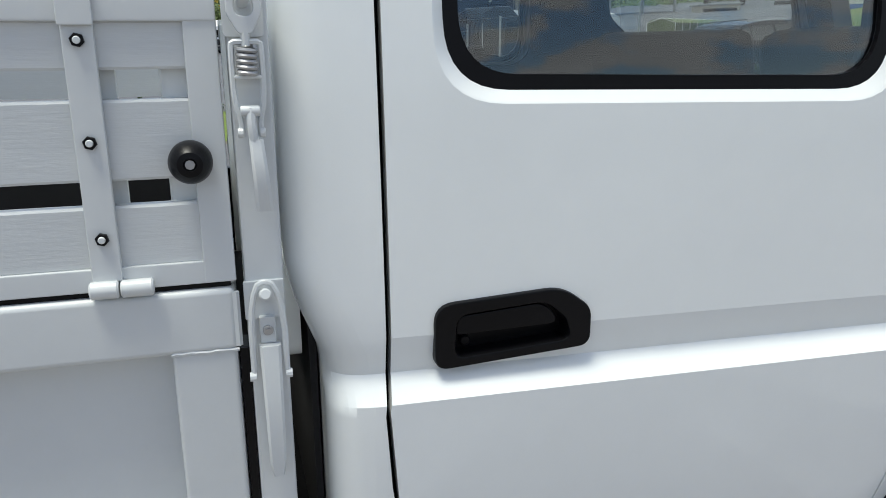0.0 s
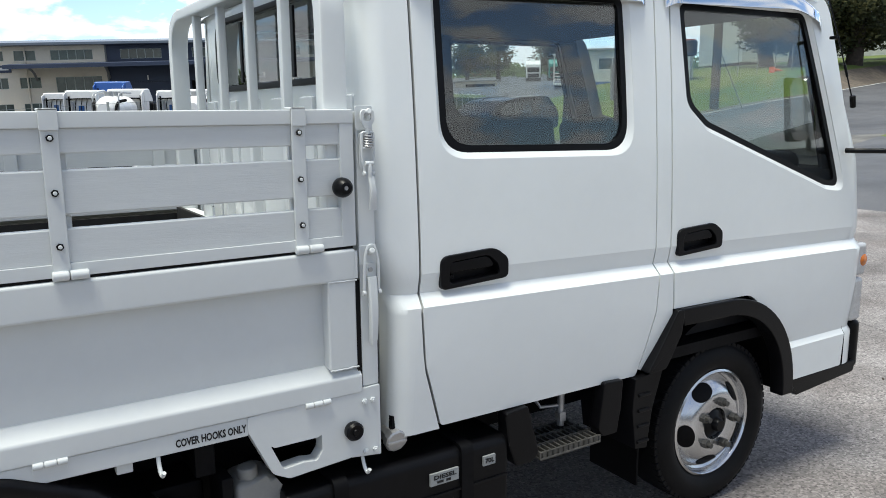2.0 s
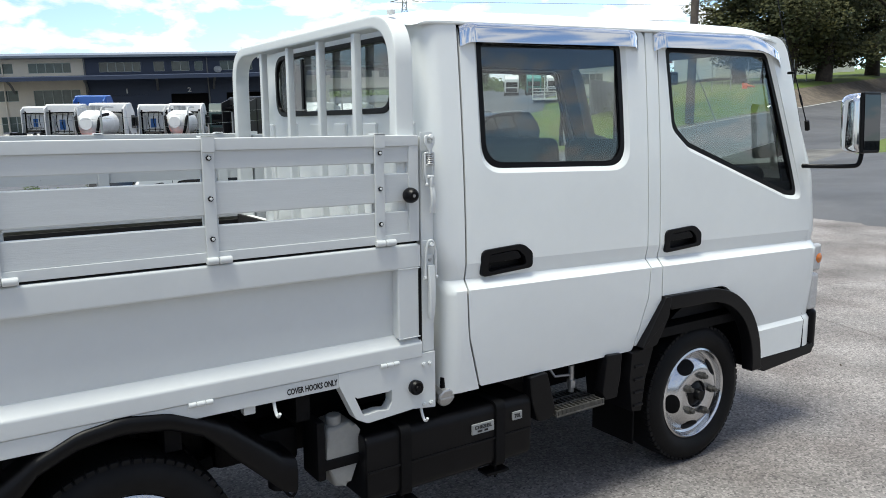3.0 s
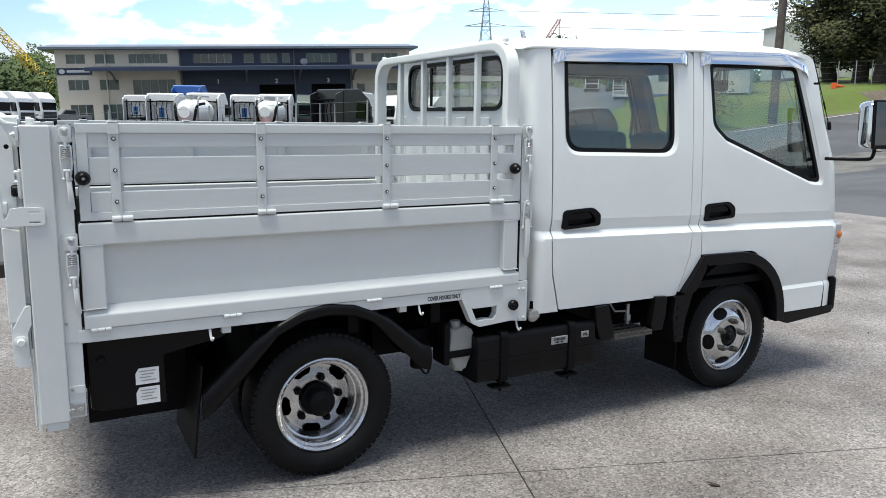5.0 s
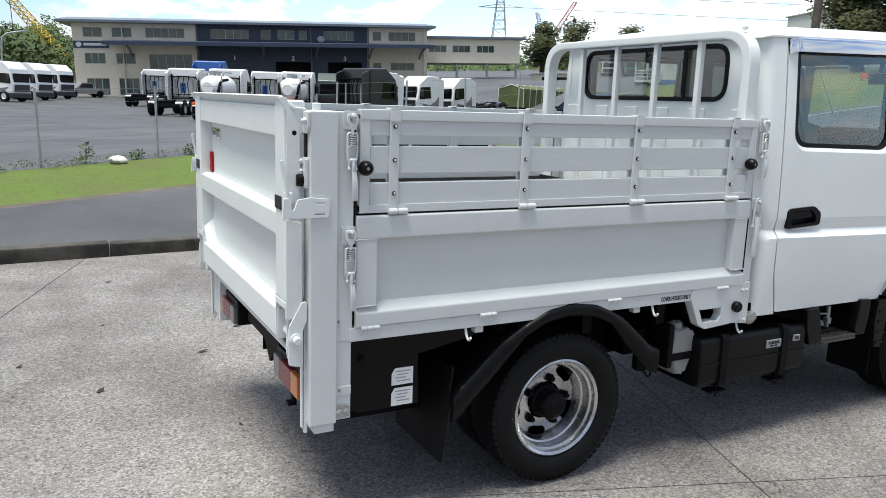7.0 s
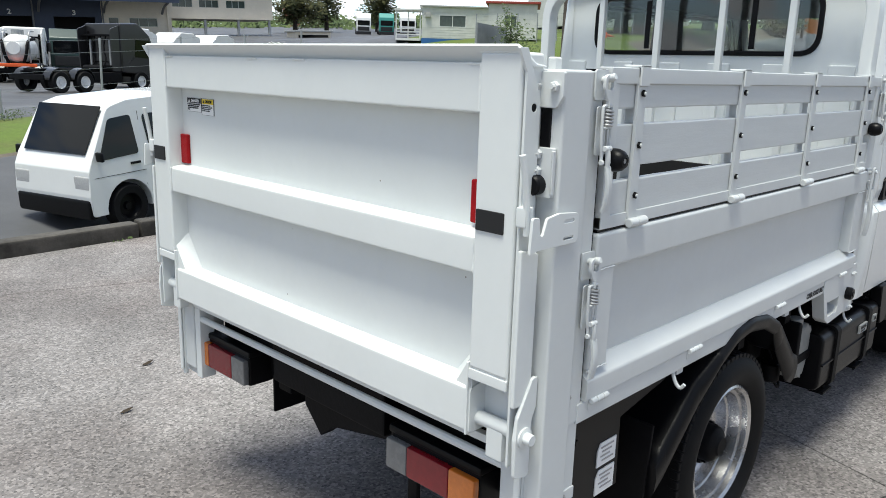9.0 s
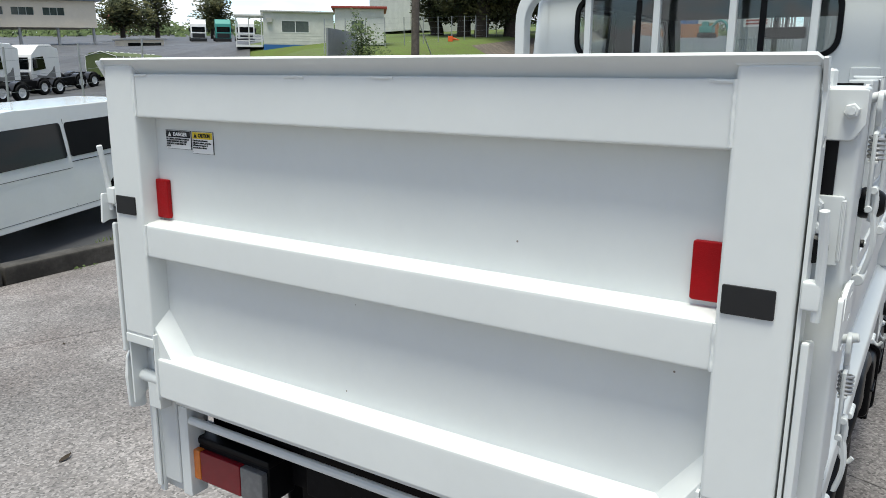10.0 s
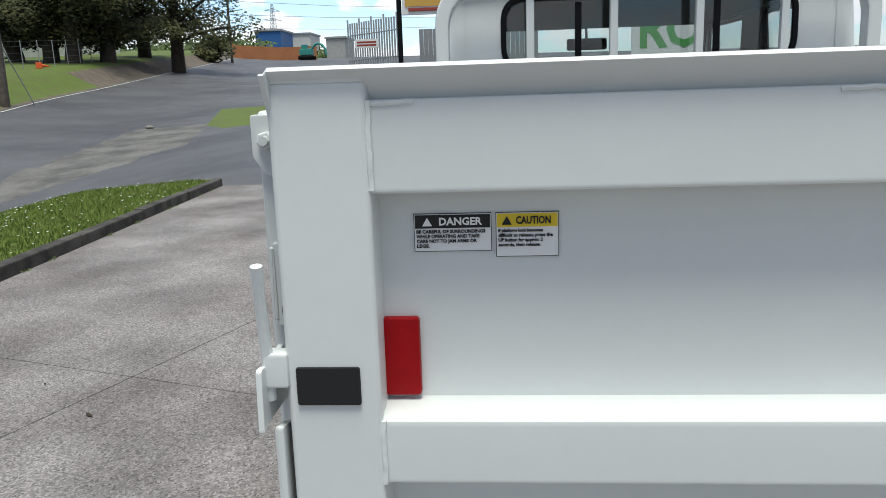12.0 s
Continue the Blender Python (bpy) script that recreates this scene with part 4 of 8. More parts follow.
for xx in (-1.6, -1.2, -0.8, -0.4, -0.05):
    box(bm, xx, xx + 0.05, 1.08, FAR(1.08), 0.60, 0.754, 0.004)
tpart("tray_bearer", bm, UNDER, truck)


def latch(f, x, z, k=1.0, parent=None):
    """Over-centre latch: eye on a pin, spring in its bracket, link and lever below. z is the pin's height, k its size."""
    Y = lambda y0: (lambda a, b, d: (a, f(y0 - d), b))
    zk = lambda dz: z - dz * k
    bm = bmesh.new()
    cyl(bm, (x, f(1.01), z), (x, f(0.968), z + 0.012), 0.0075, n=12, bev=0.002)
    plate(bm, rect(x - 0.024, x + 0.022, z - 0.035, z + 0.025, 0.006), Y(1.002), 0.005, (), 0.001)
    la = tpart("latch", bm, SHADED_WHITE, parent or truck, "white-painted spring latch on a pin")
    bm = bmesh.new()
    plate(bm, rounded([(x - 0.019, zk(0.012), 0.016), (x - 0.007, zk(0.036), 0.008), (x + 0.007, zk(0.036), 0.008), (x + 0.019, zk(0.012), 0.016), (x + 0.019, z + 0.016, 0.018), (x - 0.019, z + 0.016, 0.018)], 5),
          Y(0.985), 0.008, [rounded([(x - 0.01, zk(0.014), 0.009), (x + 0.01, zk(0.014), 0.009), (x + 0.01, z + 0.008, 0.009), (x - 0.01, z + 0.008, 0.009)], 4)], 0.002)
    cyl(bm, (x, f(0.981), zk(0.034)), (x, f(0.981), zk(0.05)), 0.005, n=10)
    tpart("eye", bm, SHADED_WHITE, la)
    bm = bmesh.new()
    n = 2 * math.pi * 5
    tube(bm, [(x + 0.0098 * math.cos(a), f(0.979 + 0.0098 * math.sin(a)), zk(0.05 + 0.035 * a / n)) for a in [n * i / 60 for i in range(61)]], 0.0026, 6)
    tpart("spring", bm, ZINC, la, "steel coil spring")
    bm = bmesh.new()
    for s in (-1, 1):
        pts = [(x + s * 0.004, f(0.981), zk(0.045)), (x + s * 0.0155, f(0.981), zk(0.045)), (x + s * 0.0165, f(0.981), zk(0.054)), (x + s * 0.0165, f(0.981), zk(0.118)), (x + s * 0.0105, f(0.981), zk(0.142)), (x + s * 0.0105, f(0.981), zk(0.163))]
        tube(bm, pts, 0.0034, 6, 1)
        cyl(bm, (x + s * 0.0085, f(0.979), zk(0.158)), (x + s * 0.0155, f(0.979), zk(0.158)), 0.0055, n=10, bev=0.001)
    box(bm, x - 0.015, x + 0.015, min(f(0.974), f(0.988)), max(f(0.974), f(0.988)), zk(0.09), zk(0.086), 0.001)
    plate(bm, rect(x - 0.017, x + 0.017, zk(0.145), zk(0.047), 0.006), Y(0.996), 0.003)
    tpart("bracket", bm, SHADED_WHITE, la)
    bm = bmesh.new()
    cyl(bm, (x - 0.011, f(0.975), zk(0.13)), (x + 0.011, f(0.975), zk(0.13)), 0.006, n=12, bev=0.001)
    tube(bm, [(x, f(0.975), zk(0.127)), (x, f(0.971), zk(0.15)), (x + 0.003, f(0.975), zk(0.178))], 0.0055, 8, 1)
    tpart("link", bm, SHADED_WHITE, la)
    bm = bmesh.new()
    loops = []
    for i in range(9):
        u = i / 8
        w, yy = 0.008 + 0.002 * u, 0.974 - 0.007 * math.sin(math.pi * u) + 0.004 * u
        loops.append([Vector((x + 0.004 + 0.005 * u + a * w, f(yy + b), zk(0.166 + 0.095 * u))) for a, b in ((-1, 0.003), (-1, -0.002), (-0.6, -0.005), (0.6, -0.005), (1, -0.002), (1, 0.003))])
    skin(bm, loops)
    tpart("lever", bm, SHADED_WHITE, la)
    return la


def tray_side(f):
    near = f(0) == 0

    def bx(bm, x0, x1, y0, y1, z0, z1, bev=0.004, seg=2):
        a, b = sorted((f(y0), f(y1)))
        box(bm, x0, x1, a, b, z0, z1, bev, seg)

    F = lambda y0: (lambda a, b, d: (a, f(y0 + d), b))
    # lower drop side
    bm = bmesh.new()
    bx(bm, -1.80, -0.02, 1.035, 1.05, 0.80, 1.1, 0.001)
    ds = tpart("drop_side", bm, SHADED_WHITE, truck, "white steel drop side, closed")
    bm = bmesh.new()
    bx(bm, -1.827, 0.01, 0.994, 1.05, 1.064, 1.145, 0.008, 3)
    tpart("top_beam", bm, SHADED_WHITE, ds)
    bm = bmesh.new()
    bx(bm, -1.80, -0.03, 1.052, 1.06, 0.805, 1.085, 0.001)
    tpart("lining", bm, BEDMAT, ds, "black inner lining")
    # three black strips put the shade of the open gaps into colour
    bm = bmesh.new()
    bx(bm, -1.82, 0.006, 1.004, 1.03, 1.1455, 1.1515, 0)
    tpart("seal_strip", bm, BLACK, ds, "black strip for the shade in a gap")
    bm = bmesh.new()
    bx(bm, -1.8355, -1.8275, 1.008, 1.05, 0.77, 1.485, 0)
    tpart("seal_strip", bm, BLACK, ds, "black strip for the shade in a gap")
    bm = bmesh.new()
    bx(bm, 0.0105, 0.0215, 1.004, 1.05, 0.78, 1.062, 0)
    tpart("seal_strip", bm, BLACK, ds, "black strip for the shade in a gap")
    bm = bmesh.new()
    pr = rounded([(0.994, 0.763, 0.006), (0.994, 0.812, 0.012), (1.03, 0.842, 0.006), (1.05, 0.842, 0.002), (1.05, 0.763, 0.002)], 3)
    skin(bm, [[Vector((x, f(p.x), p.y)) for p in pr] for x in (-1.827, 0.016)])
    tpart("bottom_beam", bm, SHADED_WHITE, ds, "", 30)
    for x0, x1 in ((-1.827, -1.75), (-0.07, 0.008)):
        bm = bmesh.new()
        bx(bm, x0, x1, 0.9965, 1.05, 0.835, 1.067, 0.006, 3)
        tpart("end_post", bm, SHADED_WHITE, ds)
    random.seed(4)
    for x0, x1, z in ((-1.832, -1.752, 1.065), (-0.07, 0.01, 1.065), (-1.832, -1.752, 0.836), (-0.07, 0.01, 0.836)):
        n = 14
        bm = bmesh.new()                # weld bead
        tube(bm, [(x0 + (x1 - x0) * i / n, f(0.996 + random.uniform(-0.0005, 0.0007)), z + random.uniform(-0.001, 0.001)) for i in range(n + 1)], 0.0025, 6)
        tpart("weld_bead", bm, SHADED_WHITE, ds, "painted weld bead")
    bm = bmesh.new()
    tube(bm, [(0.01, f(0.999), 1.07 + 0.07 * i / 12 + random.uniform(-0.002, 0.002)) for i in range(13)], 0.005, 6)
    tpart("weld_bead", bm, SHADED_WHITE, ds, "painted weld bead")
    for x in (-1.774, -1.307, -0.715, -0.108):
        bm = bmesh.new()
        for a, b in ((-0.034, -0.013), (-0.012, 0.012), (0.013, 0.034)):
            cyl(bm, (x + a, f(0.994), 0.759), (x + b, f(0.994), 0.759), 0.0075, n=12, bev=0.0015)
        plate(bm, rounded([(x - 0.036, 0.735, 0.008), (x + 0.03, 0.735, 0.008), (x + 0.036, 0.757, 0.006), (x - 0.036, 0.757, 0.006)], 3), F(0.998), 0.005, (), 0.001)
        tpart("hinge", bm, SHADED_WHITE, ds, "painted steel hinge")
    # sill under it
    bm = bmesh.new()
    bx(bm, -1.85, -0.287, 1.0, 1.05, 0.714, 0.762, 0.004)
    bx(bm, -1.99, 0.07, 1.02, 1.06, 0.735, 0.80, 0.003)
    sill = tpart("tray_sill", bm, SHADED_WHITE, truck, "white sill along the tray")
    for x in (-1.393, -0.497, 0.018):
        bm = bmesh.new()
        z = 0.715 if x < -0.1 else 0.585
        tube(bm, [(x, f(1.01), z), (x, f(1.0), z - 0.03), (x + 0.002, f(0.985), z - 0.045), (x + 0.004, f(0.975), z - 0.03)], 0.005, 8, 2)
        tpart("cover_hook", bm, SHADED_WHITE, sill, "small white rope hook")
    for x in (-1.345, -0.585):
        bm = bmesh.new()
        bx(bm, x, x + 0.035, 1.02, 1.05, 0.685, 0.716, 0.002)
        tpart("tab", bm, SHADED_WHITE, sill)
    bm = bmesh.new()
    out = rounded([(-0.289, 0.762, 0), (-0.289, 0.722, 0.01), (-0.232, 0.60, 0.03), (-0.19, 0.578, 0.02), (-0.02, 0.59, 0.03), (0.069, 0.578, 0.004), (0.069, 0.775, 0.003)], 4)
    hole = rounded([(-0.205, 0.607, 0.012), (-0.15, 0.612, 0.006), (-0.115, 0.607, 0.01), (-0.1, 0.63, 0.01), (-0.1, 0.674, 0.008), (-0.11, 0.668, 0.004), (-0.225, 0.668, 0.006), (-0.235, 0.676, 0.004)], 3)
    plate(bm, out, F(0.997), 0.045, [hole], 0.002)
    pl = tpart("corner_plate", bm, SHADED_WHITE, truck, "white corner plate with a slot")
    for x, z in ((0.022, 0.737), (0.046, 0.737), (0.022, 0.598), (0.05, 0.598)):
        bm = bmesh.new()
        bolt(bm, (x, f(0.997), z), (0, f(0.9) - f(1.0), 0), 0.0085, 0.006)
        tpart("bolt", bm, SHADED_WHITE, pl)
    bm = bmesh.new()
    lathe(bm, [(0.0, -0.026), (0.008, -0.026), (0.01, -0.022), (0.02, -0.024), (0.025, -0.016), (0.024, 0.0), (0.02, 0.006)], (-0.014, f(0.997), 0.666), (0, 1 if near else -1, 0), 24)
    tpart("rubber_buffer", bm, BLACK, pl, "round black rubber buffer")
    # front post
    bm = bmesh.new()
    bx(bm, 0.022, 0.07, 1.003, 1.06, 0.775, 1.485, 0.005)
    fp = tpart("front_post", bm, SHADED_WHITE, truck, "white front stake post")
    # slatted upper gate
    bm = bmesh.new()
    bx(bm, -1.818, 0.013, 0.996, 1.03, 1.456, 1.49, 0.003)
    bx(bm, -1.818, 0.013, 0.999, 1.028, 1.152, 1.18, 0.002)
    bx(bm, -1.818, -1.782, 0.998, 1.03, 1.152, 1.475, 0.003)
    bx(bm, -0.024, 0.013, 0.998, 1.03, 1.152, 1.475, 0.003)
    ug = tpart("slatted_gate", bm, SHADED_WHITE, truck, "white slatted upper side gate with black bolts")
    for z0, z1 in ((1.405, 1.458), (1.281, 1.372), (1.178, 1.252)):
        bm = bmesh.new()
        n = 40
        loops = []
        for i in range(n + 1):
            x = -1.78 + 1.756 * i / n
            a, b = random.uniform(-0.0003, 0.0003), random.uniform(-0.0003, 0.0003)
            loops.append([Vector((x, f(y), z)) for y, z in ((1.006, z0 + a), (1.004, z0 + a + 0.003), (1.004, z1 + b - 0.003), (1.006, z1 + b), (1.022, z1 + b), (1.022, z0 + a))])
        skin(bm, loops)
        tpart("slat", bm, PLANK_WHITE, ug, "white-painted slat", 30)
    for x in STRAPS:
        bm = bmesh.new()
        bx(bm, x - 0.0165, x + 0.0165, 0.994, 1.003, 1.165, 1.47, 0.002)
        st = tpart("strap", bm, SHADED_WHITE, ug, "white steel strap with a hinge")
        bm = bmesh.new()
        bx(bm, x - 0.018, x + 0.018, 0.988, 0.9935, 1.452, 1.496, 0.002)
        bx(bm, x - 0.018, x + 0.018, 0.988, 1.034, 1.4905, 1.496, 0.002)
        tpart("strap_hook", bm, SHADED_WHITE, st)
        bm = bmesh.new()
        bx(bm, x - 0.014, x + 0.03, 1.024, 1.034, 1.18, 1.455, 0.002)
        tpart("back_strap", bm, SHADED_WHITE, st)
        for a, b in ((-0.02, 0.012), (0.014, 0.05)):
            bm = bmesh.new()
            cyl(bm, (x + a, f(0.99), 1.157), (x + b, f(0.99), 1.157), 0.0105, n=14, bev=0.002)
            tpart("hinge_barrel", bm, SHADED_WHITE, st)
        for z in (1.437, 1.327, 1.217):
            bm = bmesh.new()
            c = Vector((x, f(0.994), z))
            o = Vector((0, f(0.9) - f(1.0), 0)).normalized()
            cyl(bm, c, c + o * 0.006, 0.0078, n=6, bev=0.001)
            tpart("nut", bm, BLACK, st, "black hexagon nut")
            bm = bmesh.new()
            cyl(bm, c + o * 0.005, c + o * 0.009, 0.0042, n=10, bev=0.001)
            tpart("bolt_end", bm, SHADED_WHITE, st)
    for x in (-1.803, -0.027):
        bm = bmesh.new()
        lathe(bm, [(0.0, -0.036), (0.006, -0.036), (0.0075, -0.04), (0.014, -0.039), (0.0205, -0.032), (0.0245, -0.02), (0.0245, -0.008), (0.021, 0.0), (0.018, 0.004)], (x, f(0.999), 1.302), (0, 1 if near else -1, 0), 32)
        kn = tpart("rubber_knob", bm, BLACK, ug, "round black rubber buffer")
        bm = bmesh.new()
        cyl(bm, (x, f(0.964), 1.302), (x, f(0.961), 1.302), 0.0055, n=8)
        tpart("screw", bm, ZINC, kn)
    latch(f, 0.043, 1.474, 0.89)
    latch(f, -1.851, 1.459)
    latch(f, -1.853, 1.086, 0.98)
    # plain lever latch on the front post
    bm = bmesh.new()
    cyl(bm, (0.045, f(1.005), 1.13), (0.045, f(0.972), 1.14), 0.0075, n=12, bev=0.002)
    bx(bm, 0.02, 0.069, 0.998, 1.004, 1.10, 1.15, 0.002)
    bx(bm, 0.036, 0.056, 0.99, 1.0, 1.07, 1.105, 0.002)
    l2 = tpart("lever_latch", bm, SHADED_WHITE, truck, "white lever latch with a wire loop")
    bm = bmesh.new()
    loop = [(0.026, f(0.985), 1.03), (0.026, f(0.982), 1.11), (0.034, f(0.982), 1.148), (0.045, f(0.982), 1.154), (0.056, f(0.982), 1.148), (0.066, f(0.982), 1.11), (0.066, f(0.985), 1.03)]
    tube(bm, loop, 0.004, 8, 1)
    for x in (0.024, 0.068):
        cyl(bm, (x - 0.004, f(0.984), 1.03), (x + 0.004, f(0.984), 1.03), 0.006, n=10)
    tpart("wire_loop", bm, SHADED_WHITE, l2)
    bm = bmesh.new()
    loops = []
    for k in range(11):
        u = k / 10
        z, w, y = 1.07 - 0.18 * u, 0.013 - 0.003 * u, 0.984 - 0.008 * math.sin(3 * u)
        if u > 0.95:
            w *= 0.7
        loops.append([Vector((0.047 + a * w, f(y + b), z)) for a, b in ((-1, 0.008), (-1, -0.002), (-0.7, -0.006), (0.7, -0.006), (1, -0.002), (1, 0.008))])
    skin(bm, loops)
    tpart("lever", bm, SHADED_WHITE, l2)
    bm = bmesh.new()
    bolt(bm, (0.046, f(0.99), 1.088), (0, f(0.9) - f(1.0), 0), 0.0065, 0.003, 12)
    tpart("screw", bm, ZINC, l2)
    # lift mast
    if not near:
        f = lambda y, g=f: g(y) + 0.018
    bm = bmesh.new()
    bx(bm, -1.988, -1.893, 0.99, 1.10, 0.435, 1.482, 0.006, 3)
    bx(bm, -1.97, -1.90, 0.998, 1.09, 0.405, 0.436, 0.004)
    ma = tpart("lift_mast", bm, SHADED_WHITE, truck, "white steel lift mast")
    bm = bmesh.new()
    bx(bm, -1.895, -1.836, 1.003, 1.06, 0.72, 1.48, 0.003)
    bx(bm, -1.893, -1.838, 1.006, 1.04, 0.44, 0.722, 0.003)
    bx(bm, -1.893, -1.838, 1.002, 1.03, 0.53, 0.56, 0.002)
    tpart("mast_strip", bm, SHADED_WHITE, ma)
    o = (0, f(0.9) - f(1.0), 0)
    for x, y, z, r, hh in ((-1.885, 1.003, 0.79, 0.006, 0.004), (-1.88, 1.003, 0.548, 0.006, 0.004), (-1.885, 0.996, 0.472, 0.012, 0.01), (-1.858, 0.996, 0.472, 0.012, 0.01)):
        bm = bmesh.new()
        bolt(bm, (x, f(y), z), o, r, hh)
        tpart("bolt", bm, ZINC, ma, "zinc bolt")
    bm = bmesh.new()
    bx(bm, -1.895, -1.845, 0.996, 1.006, 0.45, 0.495, 0.003)
    tpart("foot_plate", bm, ZINC, ma)
    bm = bmesh.new()                # bracket at the head of the mast, seen from behind
    plate(bm, rounded([(f(0.986), 1.478, 0.004), (f(1.10), 1.478, 0.008), (f(1.10), 1.43, 0.01), (f(1.09), 1.41, 0.01), (f(1.0), 1.41, 0.01), (f(0.986), 1.432, 0.008)][::1 if near else -1]), on_rear(-1.998), 0.01, (), 0.002)
    mb = tpart("mast_bracket", bm, SHADED_WHITE, ma)
    bm = bmesh.new()
    plate(bm, rect(*sorted((f(1.0), f(1.085))), 1.238, 1.335, 0.004), on_rear(-2.0), 0.012, (), 0.002)
    plate(bm, rect(*sorted((f(0.997), f(1.003))), 1.245, 1.33, 0.002), on_rear(-2.002), 0.01, (), 0.002)
    tpart("stop_plate", bm, SHADED_WHITE, ma)
    for xx, yy, zz in ((-1.998, 1.004, 1.45), (-1.998, 1.046, 1.45), (-2.0, 1.034, 1.322), (-2.0, 1.034, 1.29)):
        bm = bmesh.new()
        bolt(bm, (xx, f(yy), zz), (-1, 0, 0), 0.0105, 0.009)
        tpart("bolt", bm, SHADED_WHITE, ma)
    bm = bmesh.new()
    cyl(bm, (-1.95, f(1.045), 1.478), (-1.95, f(1.045), 1.505), 0.014, n=6, bev=0.003)
    tpart("cap_nut", bm, SHADED_WHITE, ma)
    # flat black bar paints the slot's darkness; round rubber stop below
    bm = bmesh.new()
    bx(bm, -1.993, -1.986, 1.016, 1.038, 1.25, 1.409, 0)
    cyl(bm, (-1.995, f(1.032), 1.262), (-2.022, f(1.032), 1.262), 0.02, n=20, bev=0.004)
    tpart("mast_slot", bm, BLACK, ma, "black bar for the shaded slot, and a rubber stop")


tray_side(lambda y: y)
tray_side(FAR)
write("lettering", "COVER HOOKS ONLY", 0.026, Matrix.Translation((-0.376, 0.9992, 0.735)) @ FACE_SIDE, INK, truck, "black stencilled lettering", 0.166).matrix_parent_inverse = truck.matrix_world.inverted()

# head guard behind the cab
bm = bmesh.new()
gx0, gx1 = -0.055, 0.012
outer = rounded([(1.02, 0.80, 0), (1.02, 1.872, 0.16), (FAR(1.02), 1.872, 0.16), (FAR(1.02), 0.80, 0)], 8)
inner = rounded([(1.068, 0.80, 0), (1.068, 1.83, 0.13), (FAR(1.068), 1.83, 0.13), (FAR(1.068), 0.80, 0)], 8)
plate(bm, outer + inner[::-1], on_rear(gx0), gx1 - gx0, (), 0.01)
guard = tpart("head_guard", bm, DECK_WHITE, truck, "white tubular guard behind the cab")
for yy in (1.332, 1.617, 1.908, 2.197):
    bm = bmesh.new()
    box(bm, -0.04, -0.012, yy - 0.014, yy + 0.014, 0.8, 1.845, 0.005)
    tpart("guard_bar", bm, DECK_WHITE, guard)
bm = bmesh.new()
box(bm, -0.045, 0.0, 1.06, FAR(1.06), 1.06, 1.10, 0.004)
tpart("guard_rail", bm, DECK_WHITE, guard)
bm = bmesh.new()
box(bm, -0.03, -0.01, 1.06, FAR(1.06), 0.8, 0.98, 0.003)
tpart("kick_board", bm, DECK_WHITE, guard)
for yy in (1.10, FAR(1.10)):
    bm = bmesh.new()
    cyl(bm, (-0.02, yy, 1.868), (-0.02, yy, 1.884), 0.014, n=8, bev=0.003)
    tpart("plug", bm, DECK_WHITE, guard)

# ---- tail lift platform, folded up ----
XG, YL, YR = -2.052, 2.545, 1.039
bm = bmesh.new()
box(bm, -2.003, -1.988, YR + 0.01, YL - 0.01, 0.71, 1.5, 0.001)
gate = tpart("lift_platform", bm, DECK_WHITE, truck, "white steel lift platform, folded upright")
bm = bmesh.new()                     # lip that leans outwards along the top
pr = [(-2.03, 1.484), (-2.068, 1.521), (-2.063, 1.525), (-2.02, 1.494), (-1.988, 1.488)]
skin(bm, [[Vector((-2.03 + (x + 2.03) * k if x < -2.03 else x, y, 1.484 + (z - 1.484) * k)) for x, z in pr] for y, k in ((YR - 0.005, 0.45), (YR - 0.003, 0.8), (YR + 0.006, 1), (YL - 0.006, 1), (YL + 0.003, 0.8), (YL + 0.005, 0.45))])
tpart("lip", bm, DECK_WHITE, gate, "bent upper lip")
for z0, z1, top in ((1.394, 1.49, 0.004), (1.068, 1.147, 0.012), (0.712, 0.815, 0.012)):
    bm = bmesh.new()
    pr = rounded([(XG, z0, 0.006), (XG, z1, top), (-1.99, z1 + (0.008 if z1 < 1.4 else 0.002), 0), (-1.99, z0, 0)], 3)
    skin(bm, [[Vector((p.x, y, p.y)) for p in pr] for y in (YR + 0.1, YL - 0.098)])
    tpart("cross_beam", bm, DECK_WHITE, gate, "", 30)
for y0, y1 in ((YR, YR + 0.104), (YL - 0.103, YL)):
    bm = bmesh.new()
    box(bm, XG - 0.006, -1.988, y0, y1, 0.865, 1.511, 0.007, 3)
    box(bm, XG - 0.003, XG + 0.006, y0, y1, 0.855, 0.885, 0.003)
    po = tpart("platform_post", bm, DECK_WHITE, gate)
    bm = bmesh.new()                 # folded end plate round the pivot cut-out
    yo, yi = (y0, y1) if y0 < 2 else (y1, y0)
    a, b = sorted((yi, yi + (0.006 if y0 < 2 else -0.006)))
    box(bm, XG - 0.006, -1.988, a, b, 0.707, 0.875, 0.002)
    box(bm, XG - 0.006, XG + 0.002, min(yo, yi), max(yo, yi), 0.84, 0.863, 0.002)
    tpart("pivot_shroud", bm, DECK_WHITE, po)
    bm = bmesh.new()
    yy = (y0 + y1) / 2
    cyl(bm, (-2.02, yo, 0.74), (-2.02, yi, 0.74), 0.016, n=16)
    box(bm, -2.035, -2.0, yy - 0.03, yy + 0.015, 0.665, 0.735, 0.004)
    tpart("pivot_block", bm, DECK_WHITE, po)
    bm = bmesh.new()
    box(bm, -2.0, -1.99, y0 + 0.01, y1 - 0.01, 0.705, 0.86, 0)
    tpart("pivot_back", bm, DECK_WHITE, po)
